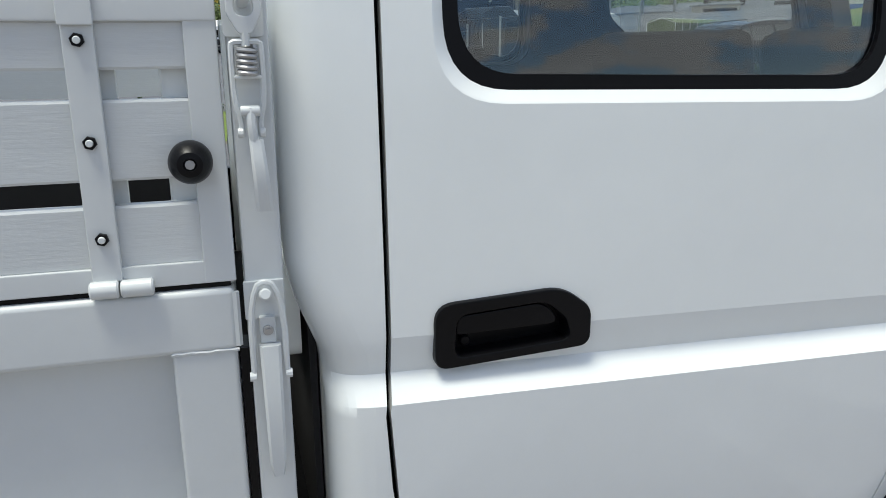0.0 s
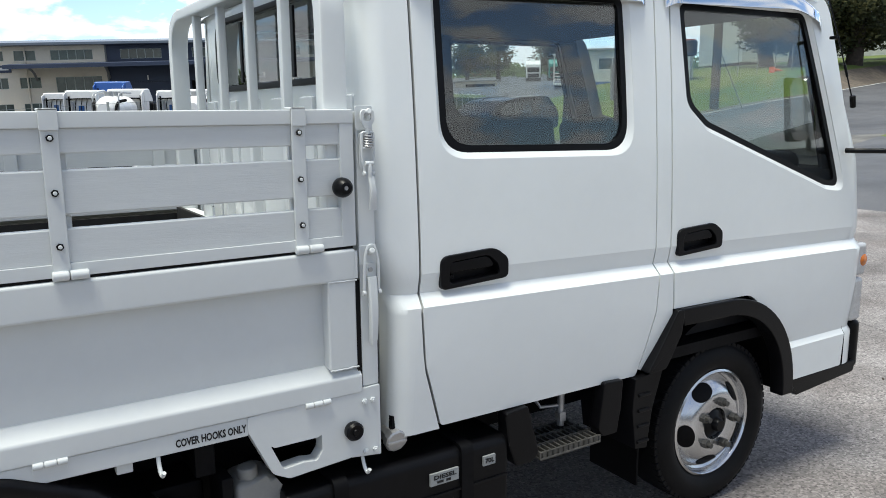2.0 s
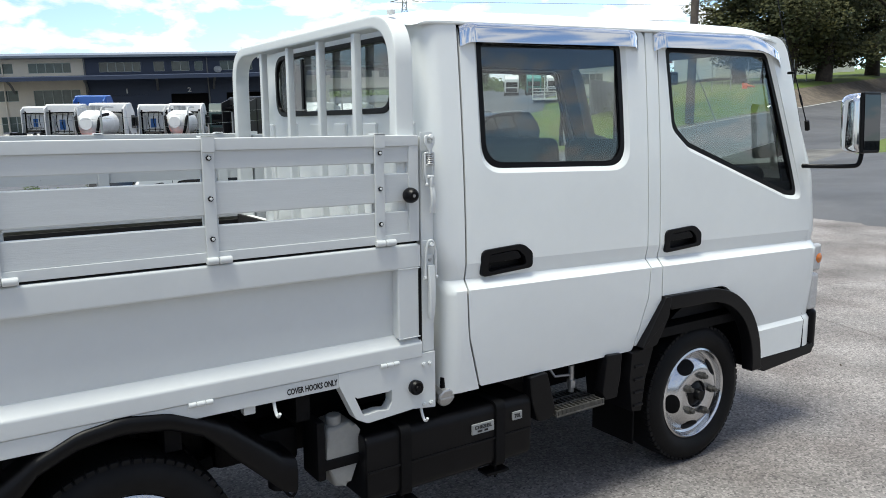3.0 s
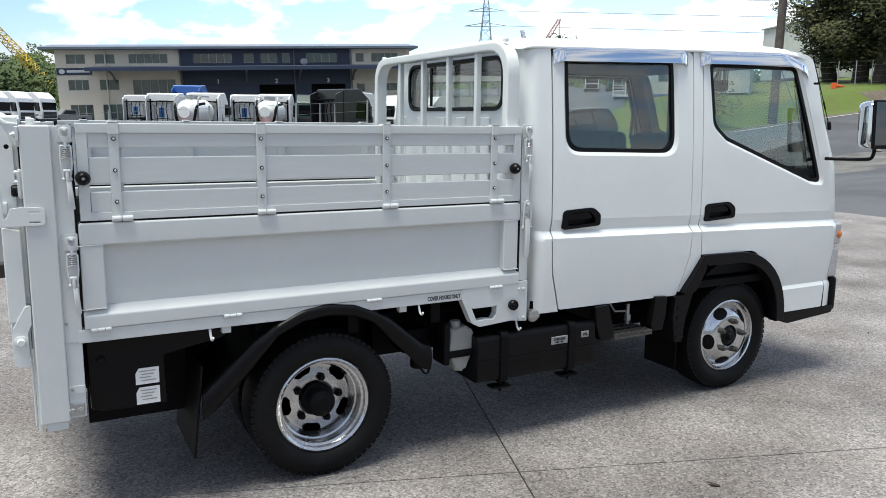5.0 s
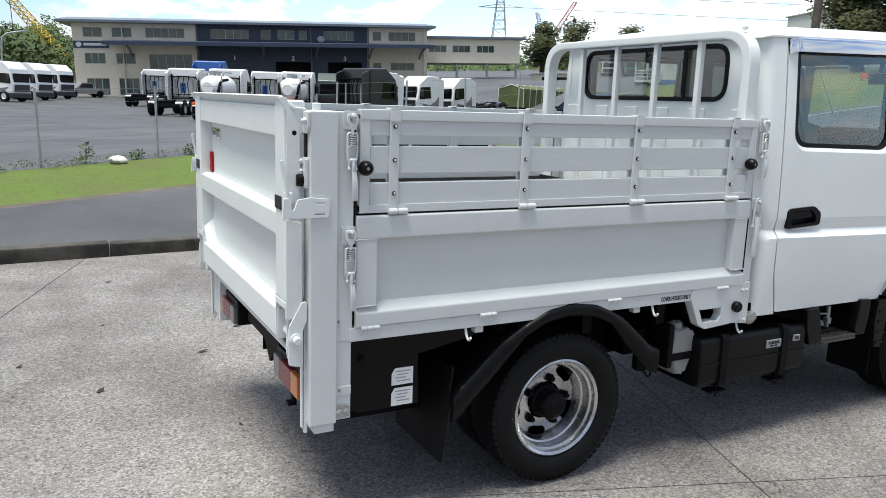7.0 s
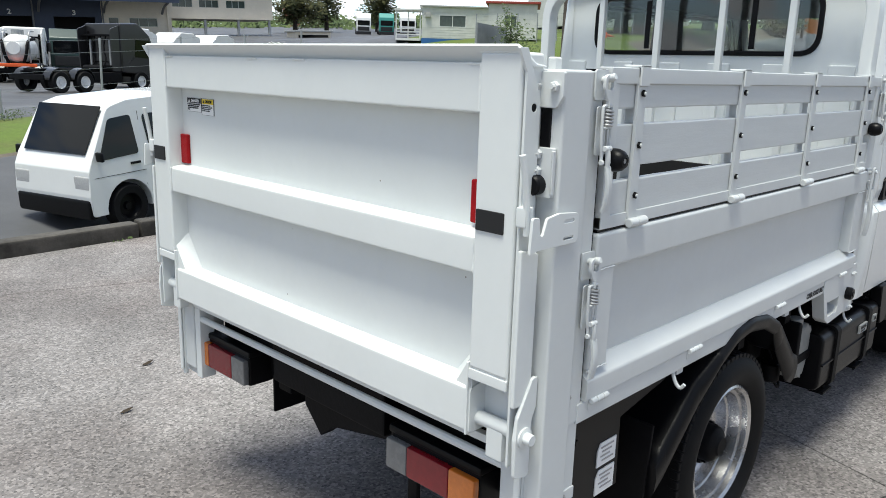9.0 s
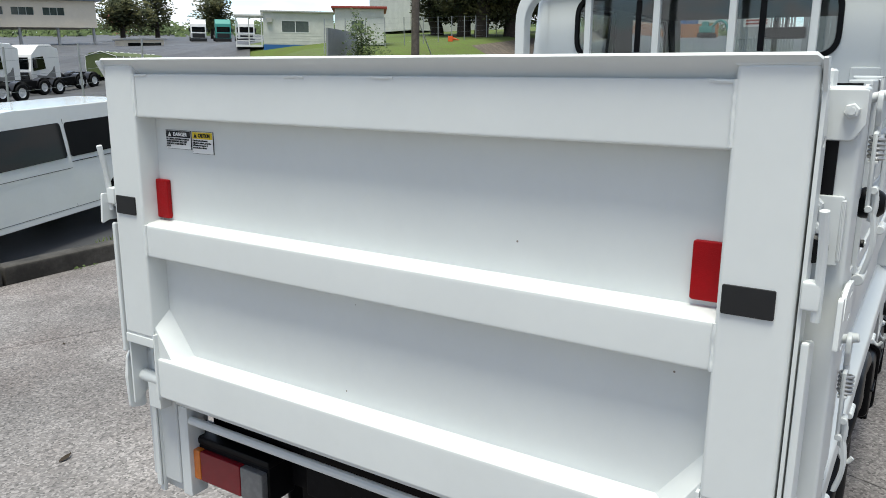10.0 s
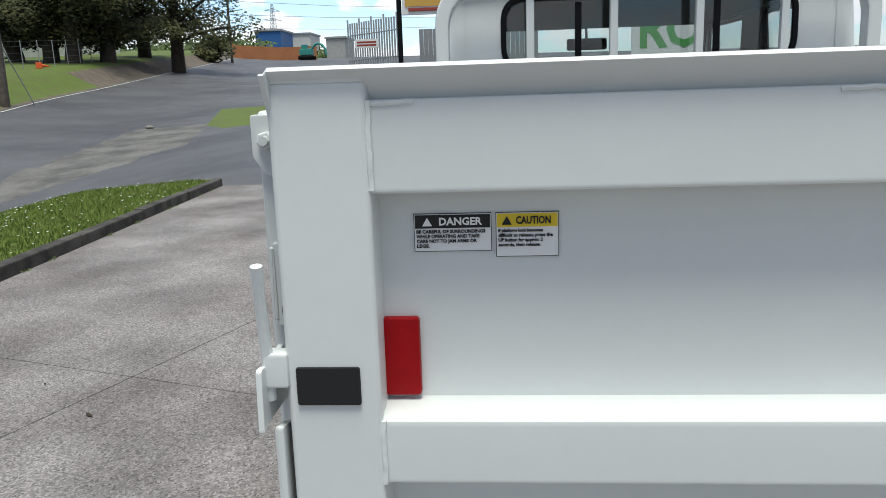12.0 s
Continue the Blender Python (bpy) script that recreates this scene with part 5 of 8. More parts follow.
# sloping gussets in the lower corners
for s, y0 in ((1, YR + 0.1), (-1, YL - 0.1)):
    bm = bmesh.new()
    t = [Vector((XG + 0.004, y0, 0.815)), Vector((XG + 0.004, y0, 0.895)), Vector((-2.002, y0, 0.932)), Vector((-2.002, y0 + s * 0.09, 0.815)), Vector((XG + 0.008, y0 + s * 0.05, 0.815))]
    vs = [bm.verts.new(p) for p in t]
    for q in ((0, 1, 4), (1, 2, 3, 4), (0, 2, 1), (0, 3, 2), (0, 4, 3)):
        bm.faces.new([vs[i] for i in q])
    tpart("gusset", bm, DECK_WHITE, gate, "sloping corner gusset")
def weld(pts, r):
    bm = bmesh.new()
    tube(bm, pts, r, 6)
    tpart("weld_bead", bm, DECK_WHITE, gate, "painted weld bead")


# painted weld runs
random.seed(7)
for y, z0, z1 in ((YL - 0.103, 1.398, 1.49), (YL - 0.103, 1.07, 1.144), (YL - 0.103, 0.716, 0.813), (YR + 0.104, 1.398, 1.49), (YR + 0.104, 1.07, 1.144)):
    weld([(XG - 0.001 + random.uniform(-0.001, 0.001), y + random.uniform(-0.0008, 0.0008), z0 + (z1 - z0) * i / 12) for i in range(13)], 0.004)
for y0, y1 in ((YL - 0.105, YL - 0.15), (YR + 0.105, YR + 0.14), (1.72, 1.77), (1.93, 1.98)):
    weld([(-2.0515, y0 + (y1 - y0) * i / 6, 1.487 + random.uniform(-0.001, 0.001)) for i in range(7)], 0.003)
for y0, y1 in ((YL - 0.002, YL - 0.1), (YR + 0.002, YR + 0.105)):
    weld([(-2.055, y0 + (y1 - y0) * i / 9, 1.511 + random.uniform(-0.0008, 0.0008)) for i in range(10)], 0.0035)
weld([(-2.006, YR + 0.11 + (YL - YR - 0.22) * i / 60, 1.393 + random.uniform(-0.0007, 0.0007)) for i in range(61)], 0.0035)
weld([(-2.006, YR + 0.11 + (YL - YR - 0.22) * i / 60, 1.066 + random.uniform(-0.0007, 0.0007)) for i in range(61)], 0.003)
for y0, y1, z0 in ((2.402, 2.444, 1.158), (1.147, 1.193, 1.163)):
    bm = bmesh.new()
    plate(bm, rect(y0, y1, z0, z0 + 0.092, 0.005), on_rear(-2.015), 0.012, (), 0.003)
    tpart("reflector", bm, RED, gate, "red rectangular reflector")
for y0, y1, z0 in ((2.463, 2.533, 1.166), (1.064, 1.136, 1.163)):
    bm = bmesh.new()
    plate(bm, rect(y0, y1, z0, z0 + 0.043, 0.003), on_rear(XG - 0.0095), 0.005, (), 0.001)
    tpart("black_badge", bm, MARK, gate, "black stick-on plate")
# two warning stickers
for y0, y1, z0, z1, head, title in ((2.320, 2.404, 1.324, 1.365, INK, "DANGER"), (2.247, 2.314, 1.317, 1.365, YELLOW, "CAUTION")):
    bm = bmesh.new()
    plate(bm, rect(y0, y1, z0, z1), on_rear(-2.0055), 0.0025)
    st = tpart("warning_sticker", bm, LABEL, gate, "printed warning sticker")
    bm = bmesh.new()
    plate(bm, rect(y0 + 0.0008, y1 - 0.0008, z1 - 0.0155, z1 - 0.0008), on_rear(-2.0064), 0.0006)
    tpart("sticker_head", bm, head, st)
    bm = bmesh.new()
    plate(bm, rect(y0 - 0.0007, y1 + 0.0007, z0 - 0.0007, z1 + 0.0007), on_rear(-2.0052), 0.002)
    tpart("sticker_edge", bm, INK, st)
    ink = LABEL if head is INK else INK
    w = y1 - y0
    write("title", title, 0.0115, Matrix.Translation((-2.0072, (y0 + y1) / 2 - w * 0.1, z1 - 0.0085)) @ FACE_REAR, ink, st, "bold printed word", w * 0.56)
    bm = bmesh.new()
    yy = y1 - w * 0.17
    plate(bm, [Vector(p) for p in ((yy - 0.0055, z1 - 0.013), (yy + 0.0055, z1 - 0.013), (yy, z1 - 0.0035))], on_rear(-2.0072), 0.0004)
    tpart("warning_triangle", bm, ink, st)
    lines = ("BE CAREFUL OF SURROUNDINGS", "WHILE OPERATING AND TAKE", "CARE NOT TO JAM ARMS OR", "LEGS.") if head is INK else \
        ("If platform lock becomes", "difficult to release, press the", "UP button for approx. 2", "seconds, then release.")
    full = (0.95, 0.87, 0.83, 0.18) if head is INK else (0.76, 0.93, 0.76, 0.72)
    for k, (ln, fr) in enumerate(zip(lines, full)):
        wd = w * 0.95 * fr
        write("small_print", ln, 0.0052, Matrix.Translation((-2.0062, y1 - 0.002 - wd / 2, z1 - 0.0195 - 0.0053 * k)) @ FACE_REAR, INK, st, "fine black print", wd)


def lift_end(f, inset=0.0):
    """Hardware at one end of the platform: side plate, hook rod, catch, arm and pivot."""
    near = f(0) < 0.5
    F = lambda y0: (lambda a, b, d: (a, f(y0 + d), b))
    bm = bmesh.new()
    out = rounded([(-2.078, 1.519, 0.003), (-2.052, 1.519, 0.004), (-2.008, 1.42, 0.01), (-2.008, 0.70, 0.004), (-2.052, 0.67, 0.004), (-2.052, 1.475, 0.002)], 3)
    plate(bm, out, F(0.996 + inset), 0.006, [[(-2.026 + 0.008 * math.cos(a), 1.41 + 0.008 * math.sin(a)) for a in [2 * math.pi * i / 14 for i in range(14)]]], 0.001)
    sp = tpart("side_plate", bm, DECK_WHITE, gate, "bent side plate of the platform")
    bm = bmesh.new()
    cyl(bm, (-2.026, f(0.9985 + inset), 1.41), (-2.026, f(0.9975 + inset), 1.41), 0.0085, n=16)
    tpart("plug", bm, BLACK, sp)
    bm = bmesh.new()
    tube(bm, [(-2.073, f(0.978), 1.325), (-2.064, f(0.976), 1.285), (-2.056, f(0.976), 1.235), (-2.052, f(0.976), 1.17)], 0.0066, 10, 1)
    a, b = sorted((f(0.972), f(1.0 + inset)))
    box(bm, -2.062, -2.036, a, b, 1.185, 1.225, 0.004)
    tpart("hook_rod", bm, DECK_WHITE, gate, "bent white hook rod")
    bm = bmesh.new()                 # catch plate
    out = rounded([(-2.08, 1.139, 0.004), (-2.06, 1.146, 0.01), (-1.934, 1.146, 0.006), (-1.926, 1.154, 0.006), (-1.926, 1.206, 0.01), (-1.99, 1.212, 0.006), (-2.03, 1.206, 0.006), (-2.042, 1.174, 0.006), (-2.05, 1.174, 0.006), (-2.055, 1.21, 0.006), (-2.075, 1.212, 0.006)], 3)
    yc = 0.943 if near else 0.968
    plate(bm, out, F(yc), 0.007, [rect(-1.975, -1.942, 1.19, 1.196, 0.003), rect(-1.975, -1.942, 1.156, 1.162, 0.003)], 0.0015)
    a, b = sorted((f(yc + 0.002), f(yc + 0.03)))
    box(bm, -1.985, -1.93, a, b, 1.158, 1.2, 0.003)
    tpart("catch_plate", bm, DECK_WHITE, gate, "white catch plate on the mast")
    bm = bmesh.new()                 # lifting arm and pivot
    out = rounded([(-2.052, 0.655, 0.01), (-2.005, 0.645, 0.01), (-2.005, 0.77, 0.004), (-1.992, 0.80, 0.006), (-1.99, 0.868, 0.008), (-2.008, 0.865, 0.008), (-2.05, 0.79, 0.015), (-2.055, 0.74, 0.01)], 4)
    plate(bm, out, F(0.972), 0.01, (), 0.002)
    lathe(bm, [(0.0, -0.022), (0.011, -0.022), (0.013, -0.018), (0.013, -0.006), (0.022, -0.004), (0.022, 0.002)], (-2.028, f(0.972), 0.742), (0, 1 if near else -1, 0), 18)
    tpart("lift_arm", bm, DECK_WHITE, gate, "white lift arm with its pivot bolt")
    bm = bmesh.new()
    a, b = sorted((f(0.978), f(0.99)))
    box(bm, -2.06, -2.004, a, b, 0.81, 1.14, 0.005)
    for v in bm.verts:                       # slanted head
        if v.co.z > 1.1:
            v.co.z -= 0.5 * max(0.0, v.co.x + 2.03)
    tube(bm, [(-2.0, f(1.02), 1.12), (-2.002, f(1.02), 0.7)], 0.007, 8)
    tpart("side_rail", bm, DECK_WHITE, gate)
    bm = bmesh.new()
    a, b = sorted((f(0.995), f(1.012)))
    box(bm, -1.995, -1.982, a, b, 0.40, 0.80, 0.003)
    box(bm, -2.004, -1.997, a, b, 0.42, 0.80, 0.003)
    tpart("guide_rail", bm, DECK_WHITE, gate)


lift_end(lambda y: y + 0.037, -0.003)
lift_end(lambda y: 3.541 - y)

# underrun bar, tail lamps and black gear below the platform
bm = bmesh.new()
tube(bm, [(-1.972, 1.05, 0.622), (-1.972, FAR(1.05), 0.622)], 0.011, 10)
box(bm, -1.985, -1.965, 1.06, FAR(1.06), 0.66, 0.68, 0.003)
box(bm, -1.985, -1.93, FAR(1.0) - 0.12, FAR(1.0) - 0.085, 0.41, 0.66, 0.004)
tpart("rear_bar", bm, DECK_WHITE, truck, "thin white bar under the platform")
for far in (False, True):
    f = FAR if far else (lambda y: y)
    g = lambda y: f(y) + (0.03 if far else 0.1)
    bm = bmesh.new()
    a, b = sorted((g(1.086), g(1.4)))
    box(bm, -1.952, -1.86, a, b, 0.45, 0.552, 0.008)
    box(bm, -1.955, -1.87, a - 0.004, b + 0.004, 0.548, 0.57, 0.006)
    tl = tpart("tail_lamp", bm, BLACK, truck, "tail lamp with amber, red and clear lenses")
    for y0, y1, mt, nm in ((1.088, 1.172, ORANGE, "amber_lens"), (1.1725, 1.319, TAILRED, "red_lens"), (1.3195, 1.396, SMOKE, "clear_lens")):
        bm = bmesh.new()
        a, b = sorted((g(y0), g(y1)))
        box(bm, -1.972, -1.95, a, b, 0.457, 0.541, 0.005)
        tpart(nm, bm, mt, tl)
bm = bmesh.new()
box(bm, -1.93, -1.80, 1.55, FAR(1.47), 0.50, 0.70, 0.01)
plate(bm, [Vector(p) for p in ((1.52, 0.52), (1.98, 0.52), (1.98, 0.44), (1.9, 0.36), (1.84, 0.41), (1.6, 0.46))], on_rear(-1.88), 0.05, (), 0.004)
box(bm, -1.91, -1.895, 1.44, 1.475, 0.33, 0.55, 0.003)
box(bm, -1.93, -1.895, 1.44, 1.475, 0.33, 0.345, 0.003)
box(bm, -1.87, -1.84, 1.08, FAR(1.08), 0.47, 0.76, 0.004)
tpart("lift_gear", bm, UNDER, truck, "black lift cylinder gear")

# ---- the ground ----
HX, HY = 0.960, 0.279                 # the street's heading


def bend(s):
    """The street curves to the right further up."""
    return 0.085 * max(0.0, min(s, 130) - 31) * min(1.0, max(0.0, s - 31) / 12)


def street(x, y):
    """Along and across the street from a place."""
    s = (x - 2.5) * HX + (y - 11) * HY
    return s, -(x - 2.5) * HY + (y - 11) * HX + bend(s)


def unstreet(s, q):
    q -= bend(s)
    return 2.5 + s * HX - q * HY, 11 + s * HY + q * HX


def ease(t):
    t = max(0.0, min(1.0, t))
    return t * t * (3 - 2 * t)


def kerb_y(x):
    return 6.42 + 0.08 * x


def land(x, y):
    """Height of the land beyond the concrete."""
    s, q = street(x, y)
    e = -0.4 + 0.058 * min(s, 230)
    e += (0.018 * max(0.0, min(s, 105) - 30) - 0.008 * max(0.0, min(s, 230) - 105)) * (1 - ease((q - 16) / 24))
    e = max(e, -1.6)
    fall = 0.07 + 0.11 * (1 - ease((s - 5) / 8))
    if q <= -0.9:
        z = e - fall * 5.94
        top = 0.08 if x < 10.5 else 0.08 + 0.05 * (x - 10.5)
        k = (-0.9 - q) / max(0.4, abs(-0.9 - street(x, kerb_y(x))[1]))
        return z + (top - z) * ease(k) * ease((x - 1.0) / 3.0) * (1 - ease((s - 34) / 26))
    if q <= 5.04:
        return e - fall * (5.04 - q)
    bank = e + (0.3 + 0.9 * ease((s - 8) / 18)) * ease((q - 5.04) / 3.0) * (1 - 0.9 * ease((q - 30) / 20)) + 0.012 * max(0.0, q - 8)
    yard = -0.012 * (min(y, 46) - 18) + 0.0138 * max(0.0, min(y, 200) - 46) + 0.01 * max(-30, min(30, x)) - 0.05
    s0 = 14 + 22 * ease((q - 10) / 12)
    w = ease((q - 8.2) / 6) * (1 - ease((s - s0) / (16 + 10 * ease((q - 10) / 12))))
    return bank + (yard - bank) * w


CONCRETE = material("exposed_aggregate_concrete", (0.19, 0.179, 0.178), 0.85, vary=0.07, scale=0.9, bump=0.9, bscale=110, second=(0.13, 0.115, 0.112), mixat=(0.32, 0.58))
cn, cl = CONCRETE.node_tree.nodes, CONCRETE.node_tree.links
chips = cn.new("ShaderNodeTexVoronoi")                      # stone chips in the surface
chips.inputs["Scale"].default_value = 105.0
cl.new(cn["Texture Coordinate"].outputs["Object"], chips.inputs["Vector"])
chiptone = cn.new("ShaderNodeValToRGB")
for k, (p, v) in enumerate(((0.0, 0.3), (0.22, 0.8), (0.6, 1.0), (1.0, 1.75))):
    el = chiptone.color_ramp.elements[k] if k < 2 else chiptone.color_ramp.elements.new(p)
    el.position, el.color = p, (v, v * 0.99, v * 0.97, 1)
sep = cn.new("ShaderNodeSeparateColor")
cl.new(chips.outputs["Color"], sep.inputs["Color"])
cl.new(sep.outputs["Red"], chiptone.inputs["Fac"])
chipmix = cn.new("ShaderNodeMix")
chipmix.data_type, chipmix.blend_type = "RGBA", "MULTIPLY"
chipmix.inputs["Factor"].default_value = 0.8
pb = cn["Principled BSDF"]
cl.new(pb.inputs["Base Color"].links[0].from_socket, chipmix.inputs["A"])
cl.new(chiptone.outputs["Color"], chipmix.inputs["B"])
blot = cn.new("ShaderNodeTexNoise")                         # broad pale and dark patches
blot.inputs["Scale"].default_value, blot.inputs["Detail"].default_value = 1.1, 7.0
cl.new(cn["Texture Coordinate"].outputs["Object"], blot.inputs["Vector"])
blotr = cn.new("ShaderNodeMapRange")
blotr.inputs["From Min"].default_value, blotr.inputs["From Max"].default_value = 0.3, 0.7
blotr.inputs["To Min"].default_value, blotr.inputs["To Max"].default_value = 0.7, 1.38
cl.new(blot.outputs["Fac"], blotr.inputs["Value"])
blotmix = cn.new("ShaderNodeMix")
blotmix.data_type, blotmix.blend_type = "RGBA", "MULTIPLY"
blotmix.inputs["Factor"].default_value = 1.0
cl.new(chipmix.outputs["Result"], blotmix.inputs["A"])
cl.new(blotr.outputs["Result"], blotmix.inputs["B"])
cl.new(blotmix.outputs["Result"], pb.inputs["Base Color"])
ASPHALT = material("asphalt", (0.088, 0.089, 0.094), 0.6, vary=0.2, scale=0.22, bump=0.5, bscale=90, second=(0.056, 0.057, 0.061), mixat=(0.36, 0.6), rvar=0.2)
GRASS = material("grass", (0.086, 0.132, 0.018), 0.9, vary=0.4, scale=1.1, bump=1.0, bscale=30, second=(0.088, 0.108, 0.025), mixat=(0.35, 0.62))
KERBM = material("weathered_kerb", (0.085, 0.077, 0.067), 0.9, vary=0.35, scale=3.0, bump=0.9, bscale=45, second=(0.03, 0.027, 0.023), mixat=(0.38, 0.62))
FOOT = material("footpath_concrete", (0.15, 0.145, 0.135), 0.9, vary=0.35, scale=0.9, bump=0.6, bscale=60, second=(0.075, 0.073, 0.07), mixat=(0.38, 0.62))
DIRT = material("dirt_verge", (0.14, 0.115, 0.09), 0.95, vary=0.3, scale=2.0, bump=0.8, bscale=60)

ss = [-600, -300, -160, -90, -60, -40, -30, -24] + [-20 + 1.0 * i for i in range(0, 28)] + [8 + 0.25 * i for i in range(0, 64)] + [24 + 1.0 * i for i in range(0, 27)] + [56, 64, 75, 90, 98, 105, 112, 120, 135, 150, 180, 200, 230, 300, 420, 800]
qs = [-600, -200, -80, -40, -24, -16, -12] + [-9 + 0.45 * i for i in range(0, 6)] + [-6.3 + 0.2 * i for i in range(0, 27)] + [-0.9, -0.6, -0.2, 0.2, 1.4, 2.6, 3.8, 5.04, 5.35, 5.9, 6.5, 7.2, 8.2, 9.5, 11, 13, 16, 20, 26, 34, 46, 62, 84, 110, 150, 220, 400, 900]
gm = bmesh.new()
gv = []
for s in ss:
    row = []
    for q in qs:
        if 5.0 < q < 5.4:
            q -= 0.95 * ease((s - 3) / 6) * (1 - ease((s - 18) / 10))
        x, y = unstreet(s, q)
        inside = (y < kerb_y(x) + 0.3 and x < 10.4 and x > -70) or (q < -14 and s < 30)
        row.append(gm.verts.new((x, y, -0.25 if inside else land(x, y))))
    gv.append(row)
for i in range(len(ss) - 1):
    for j in range(len(qs) - 1):
        fc = gm.faces.new((gv[i][j], gv[i + 1][j], gv[i + 1][j + 1], gv[i][j + 1]))
        s, q = (ss[i] + ss[i + 1]) / 2, (qs[j] + qs[j + 1]) / 2
        x, y = unstreet(s, q)
        if 5.04 < q < 5.35:
            fc.material_index = 2
        elif 5.35 < q < 7.2 and s > 46:
            fc.material_index = 2
        elif 5.35 < q < 8.2 or (q > 8.2 and s > 14 + 30 * ease((q - 10) / 12) and q < 34):
            fc.material_index = 1
        elif q > 150:
            fc.material_index = 1
        elif q < -2.4 and 1.5 < x < 10.6 and y > kerb_y(x):
            fc.material_index = 1
        elif -6.6 < q < -4.3 - 0.6 * ease((22.5 - s) / 2.5) and 20 < s < 31:
            fc.material_index = 1
        elif -1.2 - 0.58 * (s - 9.6) < q + 0.5 * math.sin(s * 1.9 + q) * 0.6 and q < -0.5 - 0.1 * (s - 11) and 7 < s < 23 and q > -4.2:
            fc.material_index = 3
ground = finish(gm, "ground", [ASPHALT, GRASS, DIRT, FOOT], 60)
tagged(ground, "asphalt street and yard with grass verges and a grimy concrete crossing", "ground", kind="structure")

# concrete slabs, cast on a grid turned against the truck
GA = radians(-18.6)
gu, gvv = Vector((math.cos(GA), math.sin(GA))), Vector((-math.sin(GA), math.cos(GA)))
J0, STEP = Vector((-0.164, 0.681)), 3.9
apron = tagged(new("concrete_apron"), "grey exposed-aggregate concrete forecourt in slabs", "concrete", kind="structure")


def clip(poly, keep):
    out = []
    for a, b in zip(poly, poly[1:] + poly[:1]):
        ka, kb = keep(a), keep(b)
        if ka >= 0:
            out.append(a)
        if (ka >= 0) != (kb >= 0):
            out.append(a.lerp(b, ka / (ka - kb)))
    return out


for i in range(-6, 6):
    for j in range(-6, 6):
        c = [J0 + gu * (STEP * (i + a) + (0.003 if a == 0 else -0.003)) + gvv * (STEP * (j + b) + (0.003 if b == 0 else -0.003)) for a, b in ((0, 0), (1, 0), (1, 1), (0, 1))]
        c = clip(c, lambda p: kerb_y(p.x) - p.y)
        c = clip(c, lambda p: 10.5 - p.x) if c else c
        if len(c) < 3:
            continue
        bm = bmesh.new()
        plate(bm, c, lambda a, b, d: (a, b, -d), 0.14, (), 0.003)
        part("slab", bm, CONCRETE, apron, angle=30)

random.seed(3)                        # kerb along the forecourt's edge
x = -40.0
kerb = tagged(new("kerb"), "weathered low concrete kerb", "kerb", kind="structure")
while x < 10.4:
    l = min(1.8, 10.5 - x)
    bm = bmesh.new()
    dz = random.uniform(-0.008, 0.008)
    box(bm, x + 0.006, x + l - 0.006, 0, 0.16, -0.2, 0.13 + dz, 0.025, 2)
    for v in bm.verts:
        v.co.y += kerb_y(v.co.x)
    part("kerb_stone", bm, KERBM, kerb, angle=40)
    x += l


# raised grass verge between the kerb and the street
def verge_width(x):
    return 0.04 + 2.0 * ease((x - 0.3) / 3.8) * (0.2 + 0.8 * ease((10.6 - x) / 1.5))


def verge_z(x, u):
    return 0.085 + 0.025 * math.sin(math.pi * min(u, 0.9)) - 0.05 * max(0.0, u - 0.85) / 0.15


bm = bmesh.new()
loops = []
for i in range(41):
    x = 0.3 + 10.1 * i / 40
    lp = [Vector((x, kerb_y(x) + 0.158 + verge_width(x) * u, verge_z(x, u))) for u in (0.0, 0.12, 0.3, 0.5, 0.7, 0.85, 0.94, 1.0)]
    lp.append(lp[-1] + Vector((0, 0.12, -0.22)))
    lp.append(lp[-1] + Vector((0, 0.5, -0.9)))
    loops.append(lp)
skin(bm, loops, closed=False)
verge = finish(bm, "verge", GRASS, 60)
tagged(verge, "raised grass verge behind the kerb", "verge", kind="structure")

# ---- the street's furniture and what stands round it ----
CREAM = material("cream_render", (0.80, 0.72, 0.59), 0.8, vary=0.06, scale=0.6)
NAVY = material("navy_cladding", (0.035, 0.05, 0.09), 0.5, vary=0.1, scale=0.5)
ROOFM = material("roof_sheet", (0.16, 0.19, 0.23), 0.4, 0.2, vary=0.1, scale=0.5)
PANE = material("dark_window", (0.10, 0.13, 0.115), 0.08, vary=0.3, scale=0.4, coat=0.3)
FRAMEM = material("window_frame", (0.42, 0.46, 0.42), 0.5)
DARK = material("dark_opening", (0.02, 0.02, 0.022), 0.8)
CABW = material("lorry_white", (0.84, 0.84, 0.83), 0.35, coat=0.3, vary=0.05, scale=1.5)
CABB = material("lorry_black", (0.018, 0.018, 0.02), 0.3, coat=0.4, vary=0.1, scale=2)
CABBLUE = material("lorry_blue", (0.03, 0.12, 0.42), 0.4, coat=0.3)
CABGREEN = material("lorry_green", (0.012, 0.035, 0.03), 0.4, coat=0.3)
GREYM = material("lorry_grey", (0.2, 0.2, 0.2), 0.5, vary=0.15, scale=2)
SILVER = material("tanker_metal", (0.82, 0.82, 0.81), 0.35, 0.1, vary=0.12, scale=1.5)
OLIVE = material("green_tarpaulin", (0.10, 0.13, 0.045), 0.75, vary=0.2, scale=0.8)
HOUSEW = material("white_boards", (0.68, 0.68, 0.64), 0.7, vary=0.08, scale=1.5)
GREYB = material("grey_boards", (0.42, 0.42, 0.40), 0.75, vary=0.1, scale=1.2)
BARK = material("bark", (0.055, 0.042, 0.032), 0.95, vary=0.35, scale=3, bump=1.0, bscale=12)
